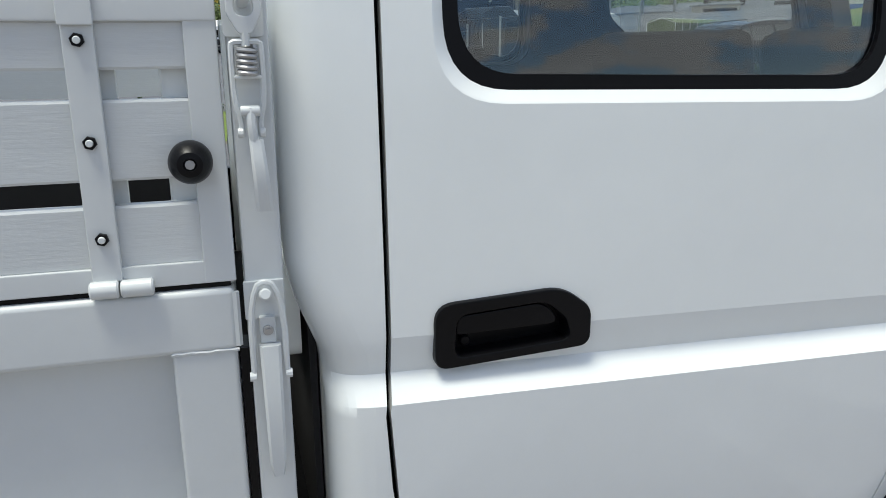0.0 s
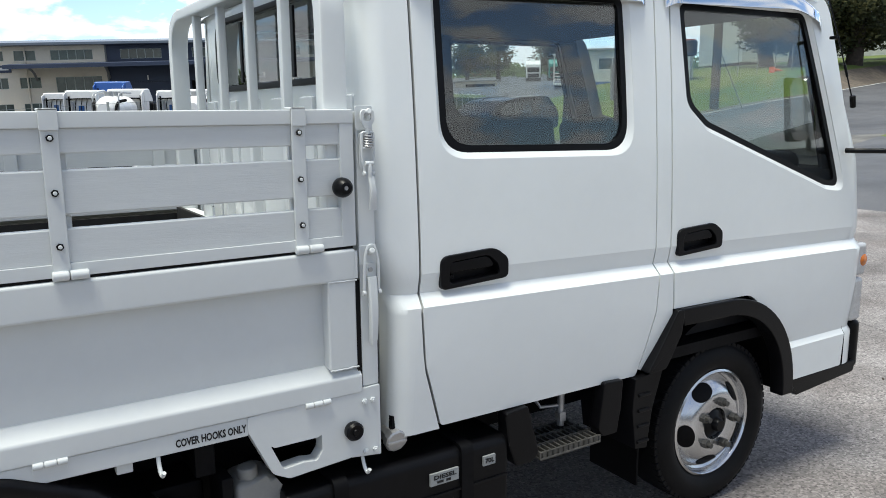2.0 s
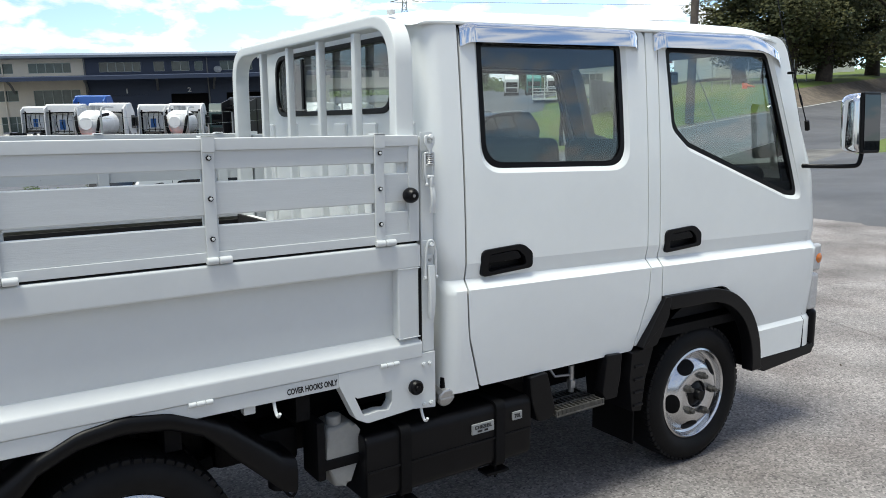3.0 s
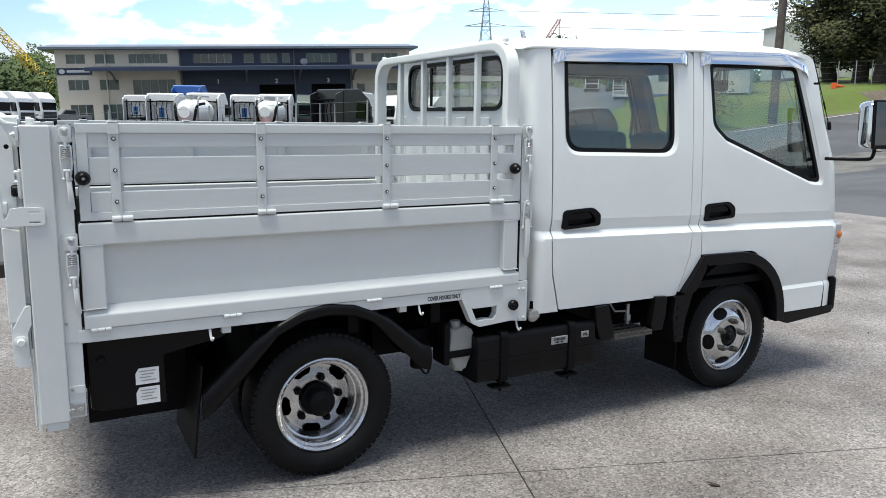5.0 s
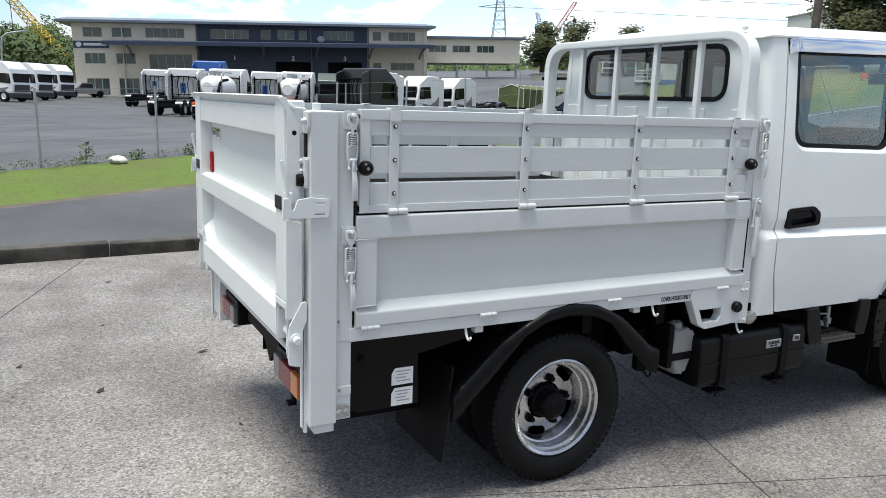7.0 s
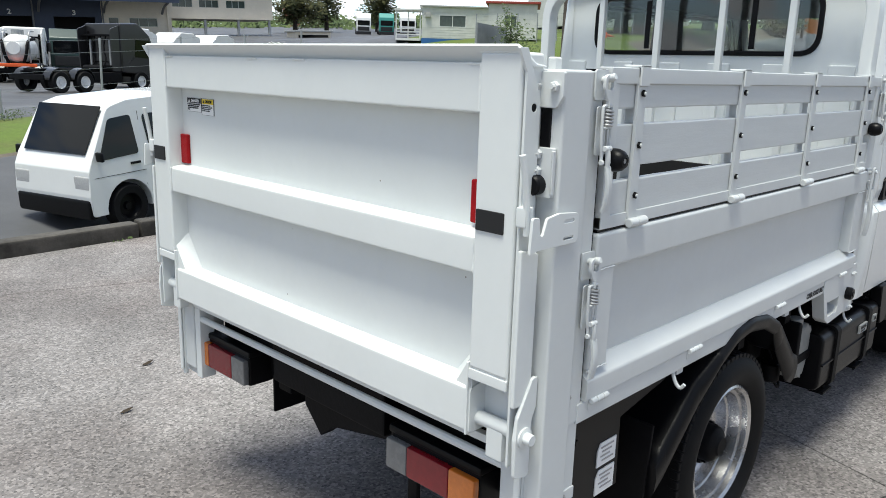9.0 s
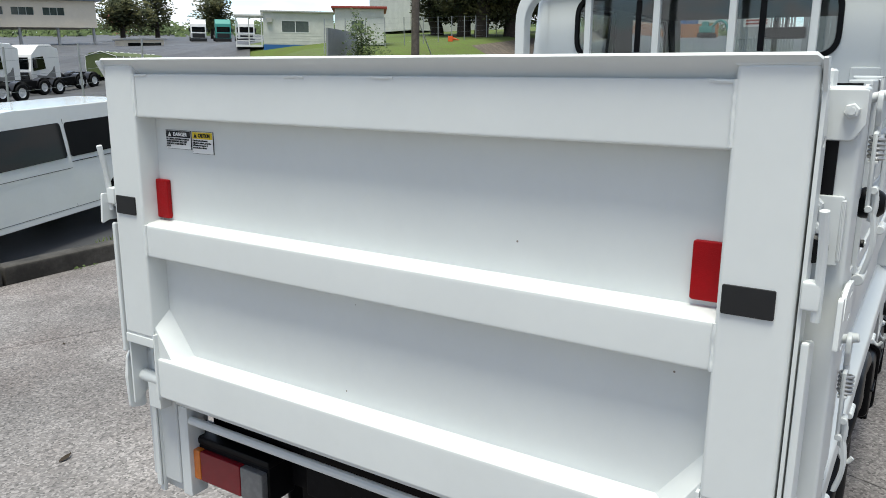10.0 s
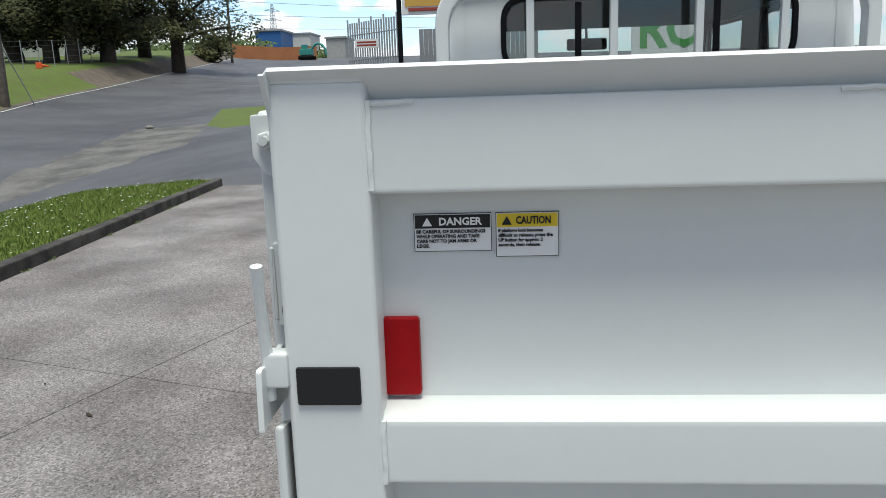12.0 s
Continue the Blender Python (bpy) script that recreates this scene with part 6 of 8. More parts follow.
LEAF = material("dark_needles", (0.028, 0.04, 0.014), 0.8, vary=0.35, scale=0.6, second=(0.085, 0.082, 0.022), mixat=(0.36, 0.6))
LEAF2 = material("green_leaves", (0.085, 0.125, 0.034), 0.8, vary=0.35, scale=0.12, second=(0.045, 0.072, 0.022), mixat=(0.4, 0.62))
POLEM = material("weathered_pole", (0.12, 0.10, 0.085), 0.9, vary=0.3, scale=4)
GALV = material("galvanised", (0.42, 0.43, 0.43), 0.55, 0.5, vary=0.15, scale=6)
PAINTLINE = material("road_paint", (0.55, 0.55, 0.52), 0.8, vary=0.25, scale=3)
ORANGEF = material("orange_hoarding", (0.42, 0.17, 0.07), 0.8, vary=0.12, scale=0.7)
BLUEB = material("blue_sheds", (0.03, 0.13, 0.36), 0.5)
CONE = material("orange_cone", (0.8, 0.12, 0.03), 0.6)
YCRANE = material("yellow_crane", (0.6, 0.42, 0.04), 0.5)
RCRANE = material("red_crane", (0.45, 0.16, 0.13), 0.5)
TEAL = material("teal_digger", (0.04, 0.25, 0.22), 0.5)
CARBLACK = material("car_black", (0.003, 0.0033, 0.0045), 0.25, spec=0.04)
VANW = material("van_white", (0.78, 0.79, 0.78), 0.2, coat=0.7, vary=0.02, scale=2)
CARGLASS = material("car_glass", (0.004, 0.005, 0.006), 0.04, spec=0.35)
SIGNW = material("sign_white", (0.75, 0.75, 0.73), 0.5)
SIGNG = material("sign_green", (0.06, 0.32, 0.06), 0.5)
GOLD = material("sign_gold", (0.6, 0.36, 0.08), 0.5)
TERRA = material("rust_red", (0.3, 0.05, 0.035), 0.6)
STONE = material("stone", (0.25, 0.23, 0.2), 0.9, vary=0.2, scale=8, bump=0.6, bscale=20)
LIGHTROCK = material("pale_stone", (0.6, 0.59, 0.56), 0.9, vary=0.15, scale=8)
FLAKE = material("dead_leaf", (0.045, 0.032, 0.02), 0.9, vary=0.3, scale=40)
BLADE = material("grass_blades", (0.14, 0.21, 0.034), 0.85, vary=0.25, scale=3.0, second=(0.16, 0.2, 0.045), mixat=(0.3, 0.7))
DAISY = material("daisy", (0.8, 0.8, 0.75), 0.8)
SHEDG = material("grey_corrugated", (0.3, 0.31, 0.32), 0.5, 0.3, vary=0.12, scale=1.2)


def gz(x, y):
    return 0.0 if (y < kerb_y(x) and x < 10.5) else land(x, y)


def slope_frame(x, y, heading, dz=0.0):
    """A pose on the land at a place, turned to a heading in degrees, tilted with the ground."""
    h = radians(heading)
    d = Vector((math.cos(h), math.sin(h)))
    a, b = gz(x + d.x * 1.3, y + d.y * 1.3), gz(x - d.x * 1.3, y - d.y * 1.3)
    return Matrix.Translation((x, y, (a + b) / 2 + dz)) @ Matrix.Rotation(h, 4, "Z") @ Matrix.Rotation(-math.atan2(a - b, 2.6), 4, "Y")


def at(root, m):
    root.matrix_world = m
    return root


# main depot building
BL = Vector((2.45, 110.0, 0.48))
bu = Vector((0.968, -0.249, 0.036)).normalized()
bv = Vector((0.249, 0.968, 0.0)).normalized()
bw = bu.cross(bv).normalized()
MB = Matrix(((bu.x, bv.x, bw.x, BL.x), (bu.y, bv.y, bw.y, BL.y), (bu.z, bv.z, bw.z, BL.z), (0, 0, 0, 1))) @ Matrix.Diagonal((1.3, 1.3, 1.15, 1))
depot = at(thing("depot_building", "cream and navy two-storey truck depot with a long canopy", "building"), MB)
DEPOT_WIN = []
for x0, x1 in ((0.8, 2.55), (3.45, 5.3), (6.6, 10.3), (12.8, 16.6), (17.8, 18.8), (19.5, 21.2), (21.7, 22.5), (24.2, 27.4), (29.4, 30.3), (31.1, 34.0)):
    DEPOT_WIN.append((x0, x1, 6.45, 7.5))
for x0, x1, z0, z1 in ((0.8, 2.7, 3.55, 4.7), (3.7, 5.5, 3.55, 4.7), (6.8, 10.9, 3.0, 4.65), (0.8, 2.9, 0.1, 1.95), (3.8, 5.7, 0.1, 1.95), (29.4, 30.3, 2.9, 3.9), (31.3, 33.9, 3.0, 3.9)):
    DEPOT_WIN.append((x0, x1, z0, z1))
DOCKS = ((13.2, 17.0), (19.2, 22.8), (24.6, 28.2))


def wall_panel(name, x0, x1, z0, z1, mat, holes, label):
    bm = bmesh.new()
    plate(bm, rect(x0, x1, z0, z1), lambda a, b, d: (a, d, b), 0.3, [rect(*h) for h in holes])
    return part(name, bm, mat, depot, label)


wall_panel("wall", -0.2, 11.4, -1.5, 8.0, CREAM, [w for w in DEPOT_WIN if w[1] < 11.4], "cream rendered wall")
wall_panel("wall", 11.4, 28.8, -1.5, 8.0, NAVY, [w for w in DEPOT_WIN if 11.4 < w[0] < 28.8] + [(a, b, 0.2, 3.9) for a, b in DOCKS], "navy clad wall")
wall_panel("wall", 28.8, 35.3, -1.5, 8.0, CREAM, [w for w in DEPOT_WIN if w[0] > 28.8], "cream rendered wall")
bm = bmesh.new()
box(bm, -0.2, 35.3, 9.0, 9.3, -1.5, 8.0, 0)
box(bm, -0.2, 0.1, 0.31, 9.0, -1.5, 7.9, 0)
box(bm, 35.0, 35.3, 0.31, 9.0, -1.5, 7.9, 0)
part("back_wall", bm, CREAM, depot)
bm = bmesh.new()
box(bm, 0.2, 34.9, 3.5, 3.7, -1.0, 7.8, 0)
part("inner_wall", bm, DARK, depot)
bm = bmesh.new()
skin(bm, [[Vector((x, y, z)) for y, z in ((-1.3, 7.95), (-1.3, 8.2), (4.5, 9.0), (10.5, 8.2), (10.5, 7.95))] for x in (-1.4, 36.0)])
part("roof", bm, ROOFM, depot, "shallow grey sheet roof")
bm = bmesh.new()
skin(bm, [[Vector((x, y, z)) for y, z in ((-4.3, 5.35), (-4.3, 5.75), (-0.02, 6.15), (-0.02, 5.7))] for x in (3.2, 35.2)])
part("canopy", bm, NAVY, depot, "long navy canopy")
for x in (5.2, 11.6, 18.0, 23.4, 29.0, 34.4):
    bm = bmesh.new()
    tube(bm, [(x, -0.1, 4.4), (x, -1.2, 5.1), (x, -3.2, 5.4)], 0.12, 8, 2)
    part("canopy_strut", bm, GREYM, depot)
for x0, x1, z0, z1 in DEPOT_WIN:
    bm = bmesh.new()
    box(bm, x0, x1, 0.14, 0.18, z0, z1, 0)
    w = part("window", bm, PANE, depot, "dark office window")
    bm = bmesh.new()
    n = max(1, round((x1 - x0) / 0.75))
    for i in range(n + 1):
        x = x0 + (x1 - x0) * i / n
        box(bm, x - 0.035, x + 0.035, 0.06, 0.14, z0, z1, 0)
    for z in (z0, z1):
        box(bm, x0, x1, 0.06, 0.14, z - 0.04, z + 0.04, 0)
    part("frame", bm, FRAMEM, w)
for x0, x1 in DOCKS[:1]:
    bm = bmesh.new()
    box(bm, x0, x1, 0.2, 0.28, 0.2, 3.9, 0)
    part("dock_door", bm, NAVY, depot, "closed navy roller door")
for k, (x0, x1) in enumerate(DOCKS):
    ob = write("dock_number", str(k + 1), 0.7, Matrix.Translation(((x0 + x1) / 2, -0.02, 4.3)) @ FACE_SIDE, SIGNW, depot, "white dock number")
bm = bmesh.new()
box(bm, -0.15, 3.1, -0.12, -0.01, 5.25, 6.0, 0.01)
sg = part("sign_panel", bm, NAVY, depot, "navy sign panel with a white emblem")
bm = bmesh.new()
lathe(bm, [(0.01, -0.02), (0.25, -0.02), (0.27, 0.0)], (0.35, -0.13, 5.62), (0, 1, 0), 20)
part("emblem", bm, SIGNW, sg)
bm = bmesh.new()
box(bm, 0.8, 2.9, -0.135, -0.121, 5.5, 5.78, 0.01)
part("print_bar", bm, SIGNW, sg)
for x in (4.4, 11.5, 22.9, 28.9, 34.9):
    bm = bmesh.new()
    cyl(bm, (x, -0.1, -0.5), (x, -0.1, 7.9), 0.07, n=8)
    part("downpipe", bm, CREAM if x < 11 or x > 29 else GREYM, depot)
bm = bmesh.new()
lathe(bm, [(0.01, 0.1), (0.25, 0.04), (0.4, -0.06)], (23.9, -0.5, 6.5), (0, 1, -0.3), 16)
part("satellite_dish", bm, GALV, depot)

wing = at(thing("office_wing", "cream raised office wing on posts", "building"), MB)
bm = bmesh.new()
plate(bm, rect(35.35, 46.2, 4.0, 6.9), lambda a, b, d: (a, 1.0 + d, b), 0.3, [rect(x, x + 2.0, 5.3, 6.1) for x in (35.7, 38.4, 41.2)])
box(bm, 35.35, 46.2, 1.3, 7.0, 4.0, 4.2, 0)
box(bm, 45.9, 46.2, 1.3, 7.0, 4.0, 6.9, 0)
part("wall", bm, CREAM, wing)
bm = bmesh.new()
box(bm, 35.3, 46.8, 0.5, 7.5, 6.9, 7.2, 0.02)
part("roof", bm, ROOFM, wing)
for x in (35.7, 38.4, 41.2):
    bm = bmesh.new()
    box(bm, x, x + 2.0, 1.14, 1.18, 5.3, 6.1, 0)
    w = part("window", bm, PANE, wing)
    bm = bmesh.new()
    for i in range(4):
        box(bm, x + i * 0.667 - 0.03, x + i * 0.667 + 0.03, 1.06, 1.14, 5.3, 6.1, 0)
    part("frame", bm, FRAMEM, w)
for x in (39.0, 42.5, 45.9):
    bm = bmesh.new()
    cyl(bm, (x, 1.4, -2.0), (x, 1.4, 4.0), 0.15, n=8)
    part("post", bm, GALV, wing)
hut = at(thing("gate_hut", "small blue-banded site hut", "hut"), MB @ Matrix.Translation((47.5, -6, -0.2)))
bm = bmesh.new()
box(bm, -1.9, 1.9, -1.2, 1.2, -0.3, 2.6, 0.03)
part("wall", bm, CREAM, hut)
bm = bmesh.new()
box(bm, -2.1, 2.1, -1.4, 1.4, 2.6, 2.8, 0.03)
part("roof", bm, GALV, hut)
bm = bmesh.new()
box(bm, -1.6, 1.6, -1.23, -1.18, 1.2, 2.3, 0)
part("window", bm, CARGLASS, hut)


def wheels(root, xs, ys, r, w, mat_hub):
    for x in xs:
        for y in ys:
            bm = bmesh.new()
            s = 1 if y > 0 else -1
            lathe(bm, [(r * 0.55, 0.06), (r * 0.58, 0.0), (r * 0.9, -0.01), (r, 0.04), (r, w - 0.04), (r * 0.9, w), (r * 0.55, w)], (x, y, r), (0, -s, 0), 24)
            t = part("wheel", bm, RUBBER, root, "black tyre on a steel rim")
            bm = bmesh.new()
            lathe(bm, [(0.001, 0.05), (r * 0.16, 0.05), (r * 0.2, 0.09), (r * 0.45, 0.1), (r * 0.56, 0.03)], (x, y, r), (0, -s, 0), 20)
            part("rim", bm, mat_hub, t)


def lorry(paint, m, label, high=1.0, body=None, seed=0):
    """A tractor unit; its front looks along +x."""
    root = thing("tractor_unit", label, "truck")
    bm = bmesh.new()
    out = rounded([(1.0, 0.95, 0.05), (3.1, 0.75, 0.1), (3.2, 1.6, 0.1), (2.95, 2.75 * high, 0.25), (2.2, 3.35 * high, 0.3), (1.0, 3.3 * high, 0.1)], 4)
    plate(bm, out, lambda a, b, d: (a, -1.2 + d, b), 2.4, (), 0.08)
    cab = part("cab", bm, paint, root, "", 40)
    for y in (-1.215, 1.2):
        bm = bmesh.new()
        plate(bm, rounded([(1.85, 1.7, 0.05), (3.0, 1.62, 0.05), (2.9, 2.5, 0.1), (1.95, 2.55, 0.05)]), lambda a, b, d: (a, y + d, b), 0.016)
        part("side_window", bm, CARGLASS, cab)
    bm = bmesh.new()
    box(bm, 3.05, 3.17, -1.0, 1.0, 1.75, 2.55, 0.02, 2, Matrix.Translation((0.03, 0, 0)))
    part("windscreen", bm, CARGLASS, cab)
    bm = bmesh.new()
    box(bm, 3.12, 3.24, -0.95, 0.95, 0.9, 1.55, 0.04)
    box(bm, 2.4, 3.2, -1.18, 1.18, 0.35, 0.8, 0.06)
    part("grille", bm, CABB, cab)
    for y in (-1.33, 1.33):
        bm = bmesh.new()
        box(bm, 2.75, 2.9, y - 0.1, y + 0.1, 1.8, 2.4, 0.04)
        part("mirror", bm, CABB, cab)
    bm = bmesh.new()
    for y in (-0.45, 0.35):
        box(bm, -3.4, 2.6, y, y + 0.1, 0.72, 1.0, 0.01)
    box(bm, -3.2, -2.7, -0.5, 0.5, 0.95, 1.1, 0.02)
    box(bm, -1.2, 1.0, -1.15, -0.6, 0.45, 0.95, 0.06)
    box(bm, -1.2, 1.0, 0.6, 1.15, 0.45, 0.95, 0.06)
    box(bm, -3.5, -3.4, -1.1, 1.1, 0.6, 0.85, 0.02)
    part("chassis", bm, UNDER, root)
    for y in (-1.12, 1.06):          # side fairings and the frame behind the cab
        bm = bmesh.new()
        plate(bm, rounded([(1.0, 1.0, 0.03), (1.0, 3.2 * high, 0.05), (0.45, 3.0 * high, 0.15), (0.5, 1.0, 0.05)]), lambda a, b, d: (a, y + d, b), 0.06)
        part("side_fairing", bm, paint, cab)
        bm = bmesh.new()
        tube(bm, [(0.8, y * 0.6, 1.0), (0.8, y * 0.6, 2.5)], 0.06, 8)
        part("exhaust_pipe", bm, GALV, root)
    bm = bmesh.new()
    box(bm, 0.94, 0.99, -0.75, 0.75, 1.25, 2.6, 0.03)
    part("back_panel", bm, paint, cab)
    bm = bmesh.new()                 # rack, air tanks, and dark bars painting the shadow gaps behind the cab
    for y in (-0.98, 0.86):
        box(bm, 0.955, 0.985, y, y + 0.12, 1.0, 2.9 * high, 0)
    box(bm, 0.7, 0.98, -0.8, 0.8, 1.0, 1.28, 0.03)
    box(bm, 0.6, 0.98, -1.0, 1.0, 2.68, 2.76, 0.01)
    for y in (-0.35, 0.0, 0.4):
        tube(bm, [(0.9, y, 2.7), (0.75, y + 0.08, 2.1), (0.8, y - 0.05, 1.5), (0.5, y, 1.1)], 0.03, 5, 1)
    cyl(bm, (0.3, -0.55, 1.12), (0.3, 0.55, 1.12), 0.16, n=12)
    part("rack", bm, UNDER, root, "dark rack, air lines and shadow-gap bars behind the cab")
    for y in (-1.212, 1.203):
        bm = bmesh.new()
        plate(bm, rounded([(1.05, 1.0, 0.05), (2.3, 0.95, 0.05), (2.9, 1.35, 0.2), (1.9, 1.2, 0.2), (1.3, 1.55, 0.2), (1.05, 1.9, 0.05)]), lambda a, b, d: (a, y + d, b), 0.009)
        part("side_stripe", bm, GREYM if paint is not CABB else CABB, cab)
    if paint is CABW and not body:
        bm = bmesh.new()
        box(bm, 0.925, 0.94, -0.1, 0.3, 1.55, 2.25, 0.01)
        part("notice", bm, BLUEB, cab)
    for z in (1.35, 2.65):
        bm = bmesh.new()
        tube(bm, [(0.9, -0.9, z), (0.82, -0.5, z + 0.1), (0.82, 0.5, z + 0.1), (0.9, 0.9, z)], 0.035, 6, 1)
        part("rail", bm, UNDER, cab)
    for y in (-1.2, 0.7):
        for x in (-2.65, -1.3):
            bm = bmesh.new()
            pts = arc(x, 0.5, 0.62, 10, 170, 8)
            skin(bm, [[Vector((a, yy, b + dz)) for yy, dz in ((y, 0), (y + 0.5, 0), (y + 0.5, 0.03), (y, 0.03))] for a, b in pts])
            part("mudguard", bm, CABB, root)
    if body == "tank":
        bm = bmesh.new()
        lathe(bm, [(0.01, -2.1), (0.5, -2.05), (0.75, -1.85), (0.86, -1.4), (0.86, 1.6), (0.6, 1.85)], (-1.35, 0, 2.0), (1, 0, 0), 28)
        tk = part("tank", bm, SILVER, root, "pale metal vacuum tank")
        bm = bmesh.new()
        cyl(bm, (-3.4, 0.1, 2.05), (-3.52, 0.1, 2.05), 0.4, n=20, bev=0.03)
        part("hatch", bm, CABW, tk)
        for y in (-0.75, 0.75):
            bm = bmesh.new()
            tube(bm, [(-3.3, y, 1.2), (-3.35, y, 2.7), (-3.0, y, 3.05), (-0.6, y, 3.05)], 0.05, 8, 1)
            part("hand_rail", bm, GALV, tk)
            bm = bmesh.new()
            tube(bm, [(-3.45, y * 0.5, 1.15), (-3.6, y * 0.8, 1.7), (-3.4, y * 0.9, 2.5), (-2.6, y * 1.3, 2.6)], 0.09, 8, 2)
            part("suction_hose", bm, UNDER, tk)
        for k in range(3):
            bm = bmesh.new()
            cyl(bm, (-2.6 + k * 1.0, 0, 2.8), (-2.6 + k * 1.0, 0, 3.12), 0.24, n=14)
            part("lid", bm, GALV, tk)
        bm = bmesh.new()
        box(bm, -3.6, -3.4, -1.1, 1.1, 0.95, 1.15, 0.03)
        part("bumper", bm, CONE, tk)
    wheels(root, (2.2, -1.3, -2.65), (-1.25, 1.25), 0.5, 0.34, SILVER)
    return at(root, m)


def ray_place(t_eye, az, r):
    return t_eye[0] + r * math.sin(radians(az)), t_eye[1] + r * math.cos(radians(az))


def row_unit(az, r, heading, paint, label, body=None, high=1.0):
    x, y = ray_place((-2.98, -0.99), az, r)
    return lorry(paint, slope_frame(x, y, heading), label, high, body)


row_unit(7.4, 77, 62, CABW, "white tractor unit parked in the yard, back turned")
row_unit(10.9, 66, 62, CABBLUE, "blue tractor unit with a tall air deflector", None, 1.22)
row_unit(9.3, 60, 62, CABW, "white tractor unit with bare chassis, back turned")
row_unit(12.2, 55, 64, CABW, "white vacuum tanker truck with silver tank", "tank")
row_unit(15.0, 63, 66, CABW, "white tractor unit beside a tanker")
row_unit(17.2, 58, 66, CABW, "white vacuum tanker truck with a pale tank", "tank")
row_unit(19.9, 64, 250, CABGREEN, "dark green truck with a black grille")
row_unit(20.7, 43.5, 20, CABB, "black tractor unit seen from the side")
row_unit(23.9, 58, 70, CABW, "white tractor unit behind the black one")
row_unit(24.7, 51, 195, CABW, "white tractor unit facing out of the yard")
row_unit(27.6, 61, 195, CABW, "white tractor unit in the back row")
row_unit(30.0, 66, 195, CABW, "white tractor unit at the end of the row")
for az, r, hd in ((-1.75, 84, 322), (-0.35, 90, 322), (1.05, 96, 318)):
    x, y = ray_place((-2.63, -1.6), az, r)
    lorry(CABW, slope_frame(x - 1.0, y, hd), "white tractor unit with a grey stripe at the yard's edge", 1.08)
for az, r, pt in ((40.0, 136, CABW), (41.6, 134, TEAL), (43.1, 126, CABW)):
    x, y = ray_place((-3.2, 0.48), az, r)
    lorry(pt, slope_frame(x, y, 232, -0.3), "truck parked at the head of the ramp", 1.1)


def vehicle(name, label, cat, out, width, tops, arches, panes, paint, m, wheel_r, extra):
    """A car body from a side outline with wheel arches; its front looks along +x."""
    root = thing(name, label, cat)
    bm = bmesh.new()
    pts = rounded(out, 5)
    bot = min(p[1] for p in out)
    fl = []
    for x in arches:                        # the sill's line with its wheel arches, from front to rear
        fl += [(x + a, max(bot, b)) for a, b in arc(0, wheel_r, wheel_r + 0.06, -10, 190, 12)]
    plate(bm, [Vector(p) for p in fl] + pts, lambda a, b, d: (a, -width / 2 + d, b), width, (), 0.014)
    z0, z1, inset = tops

    def tuck(v):
        if v.co.z > z0:
            v.co.y *= 1 - inset * ((v.co.z - z0) / (z1 - z0)) ** 1.2
    for v in bm.verts:
        tuck(v)
    body = part("body", bm, paint, root, "", 30)
    for pane in panes:
        for s in (-1, 1):
            bm = bmesh.new()
            plate(bm, rounded(pane, 4), lambda a, b, d: (a, s * (width / 2 + 0.006 - d), b), 0.012)
            for v in bm.verts:
                tuck(v)
            part("side_window", bm, CARGLASS, body, "dark tinted window")
    for mat, nm, boxes in extra:
        for b in boxes:
            bm = bmesh.new()
            box(bm, *b)
            for v in bm.verts:
                tuck(v)
            part(nm, bm, mat, body)
    wheels(root, arches, (-width / 2 + 0.01, width / 2 - 0.01), wheel_r, 0.22, BLACK)
    return at(root, m)


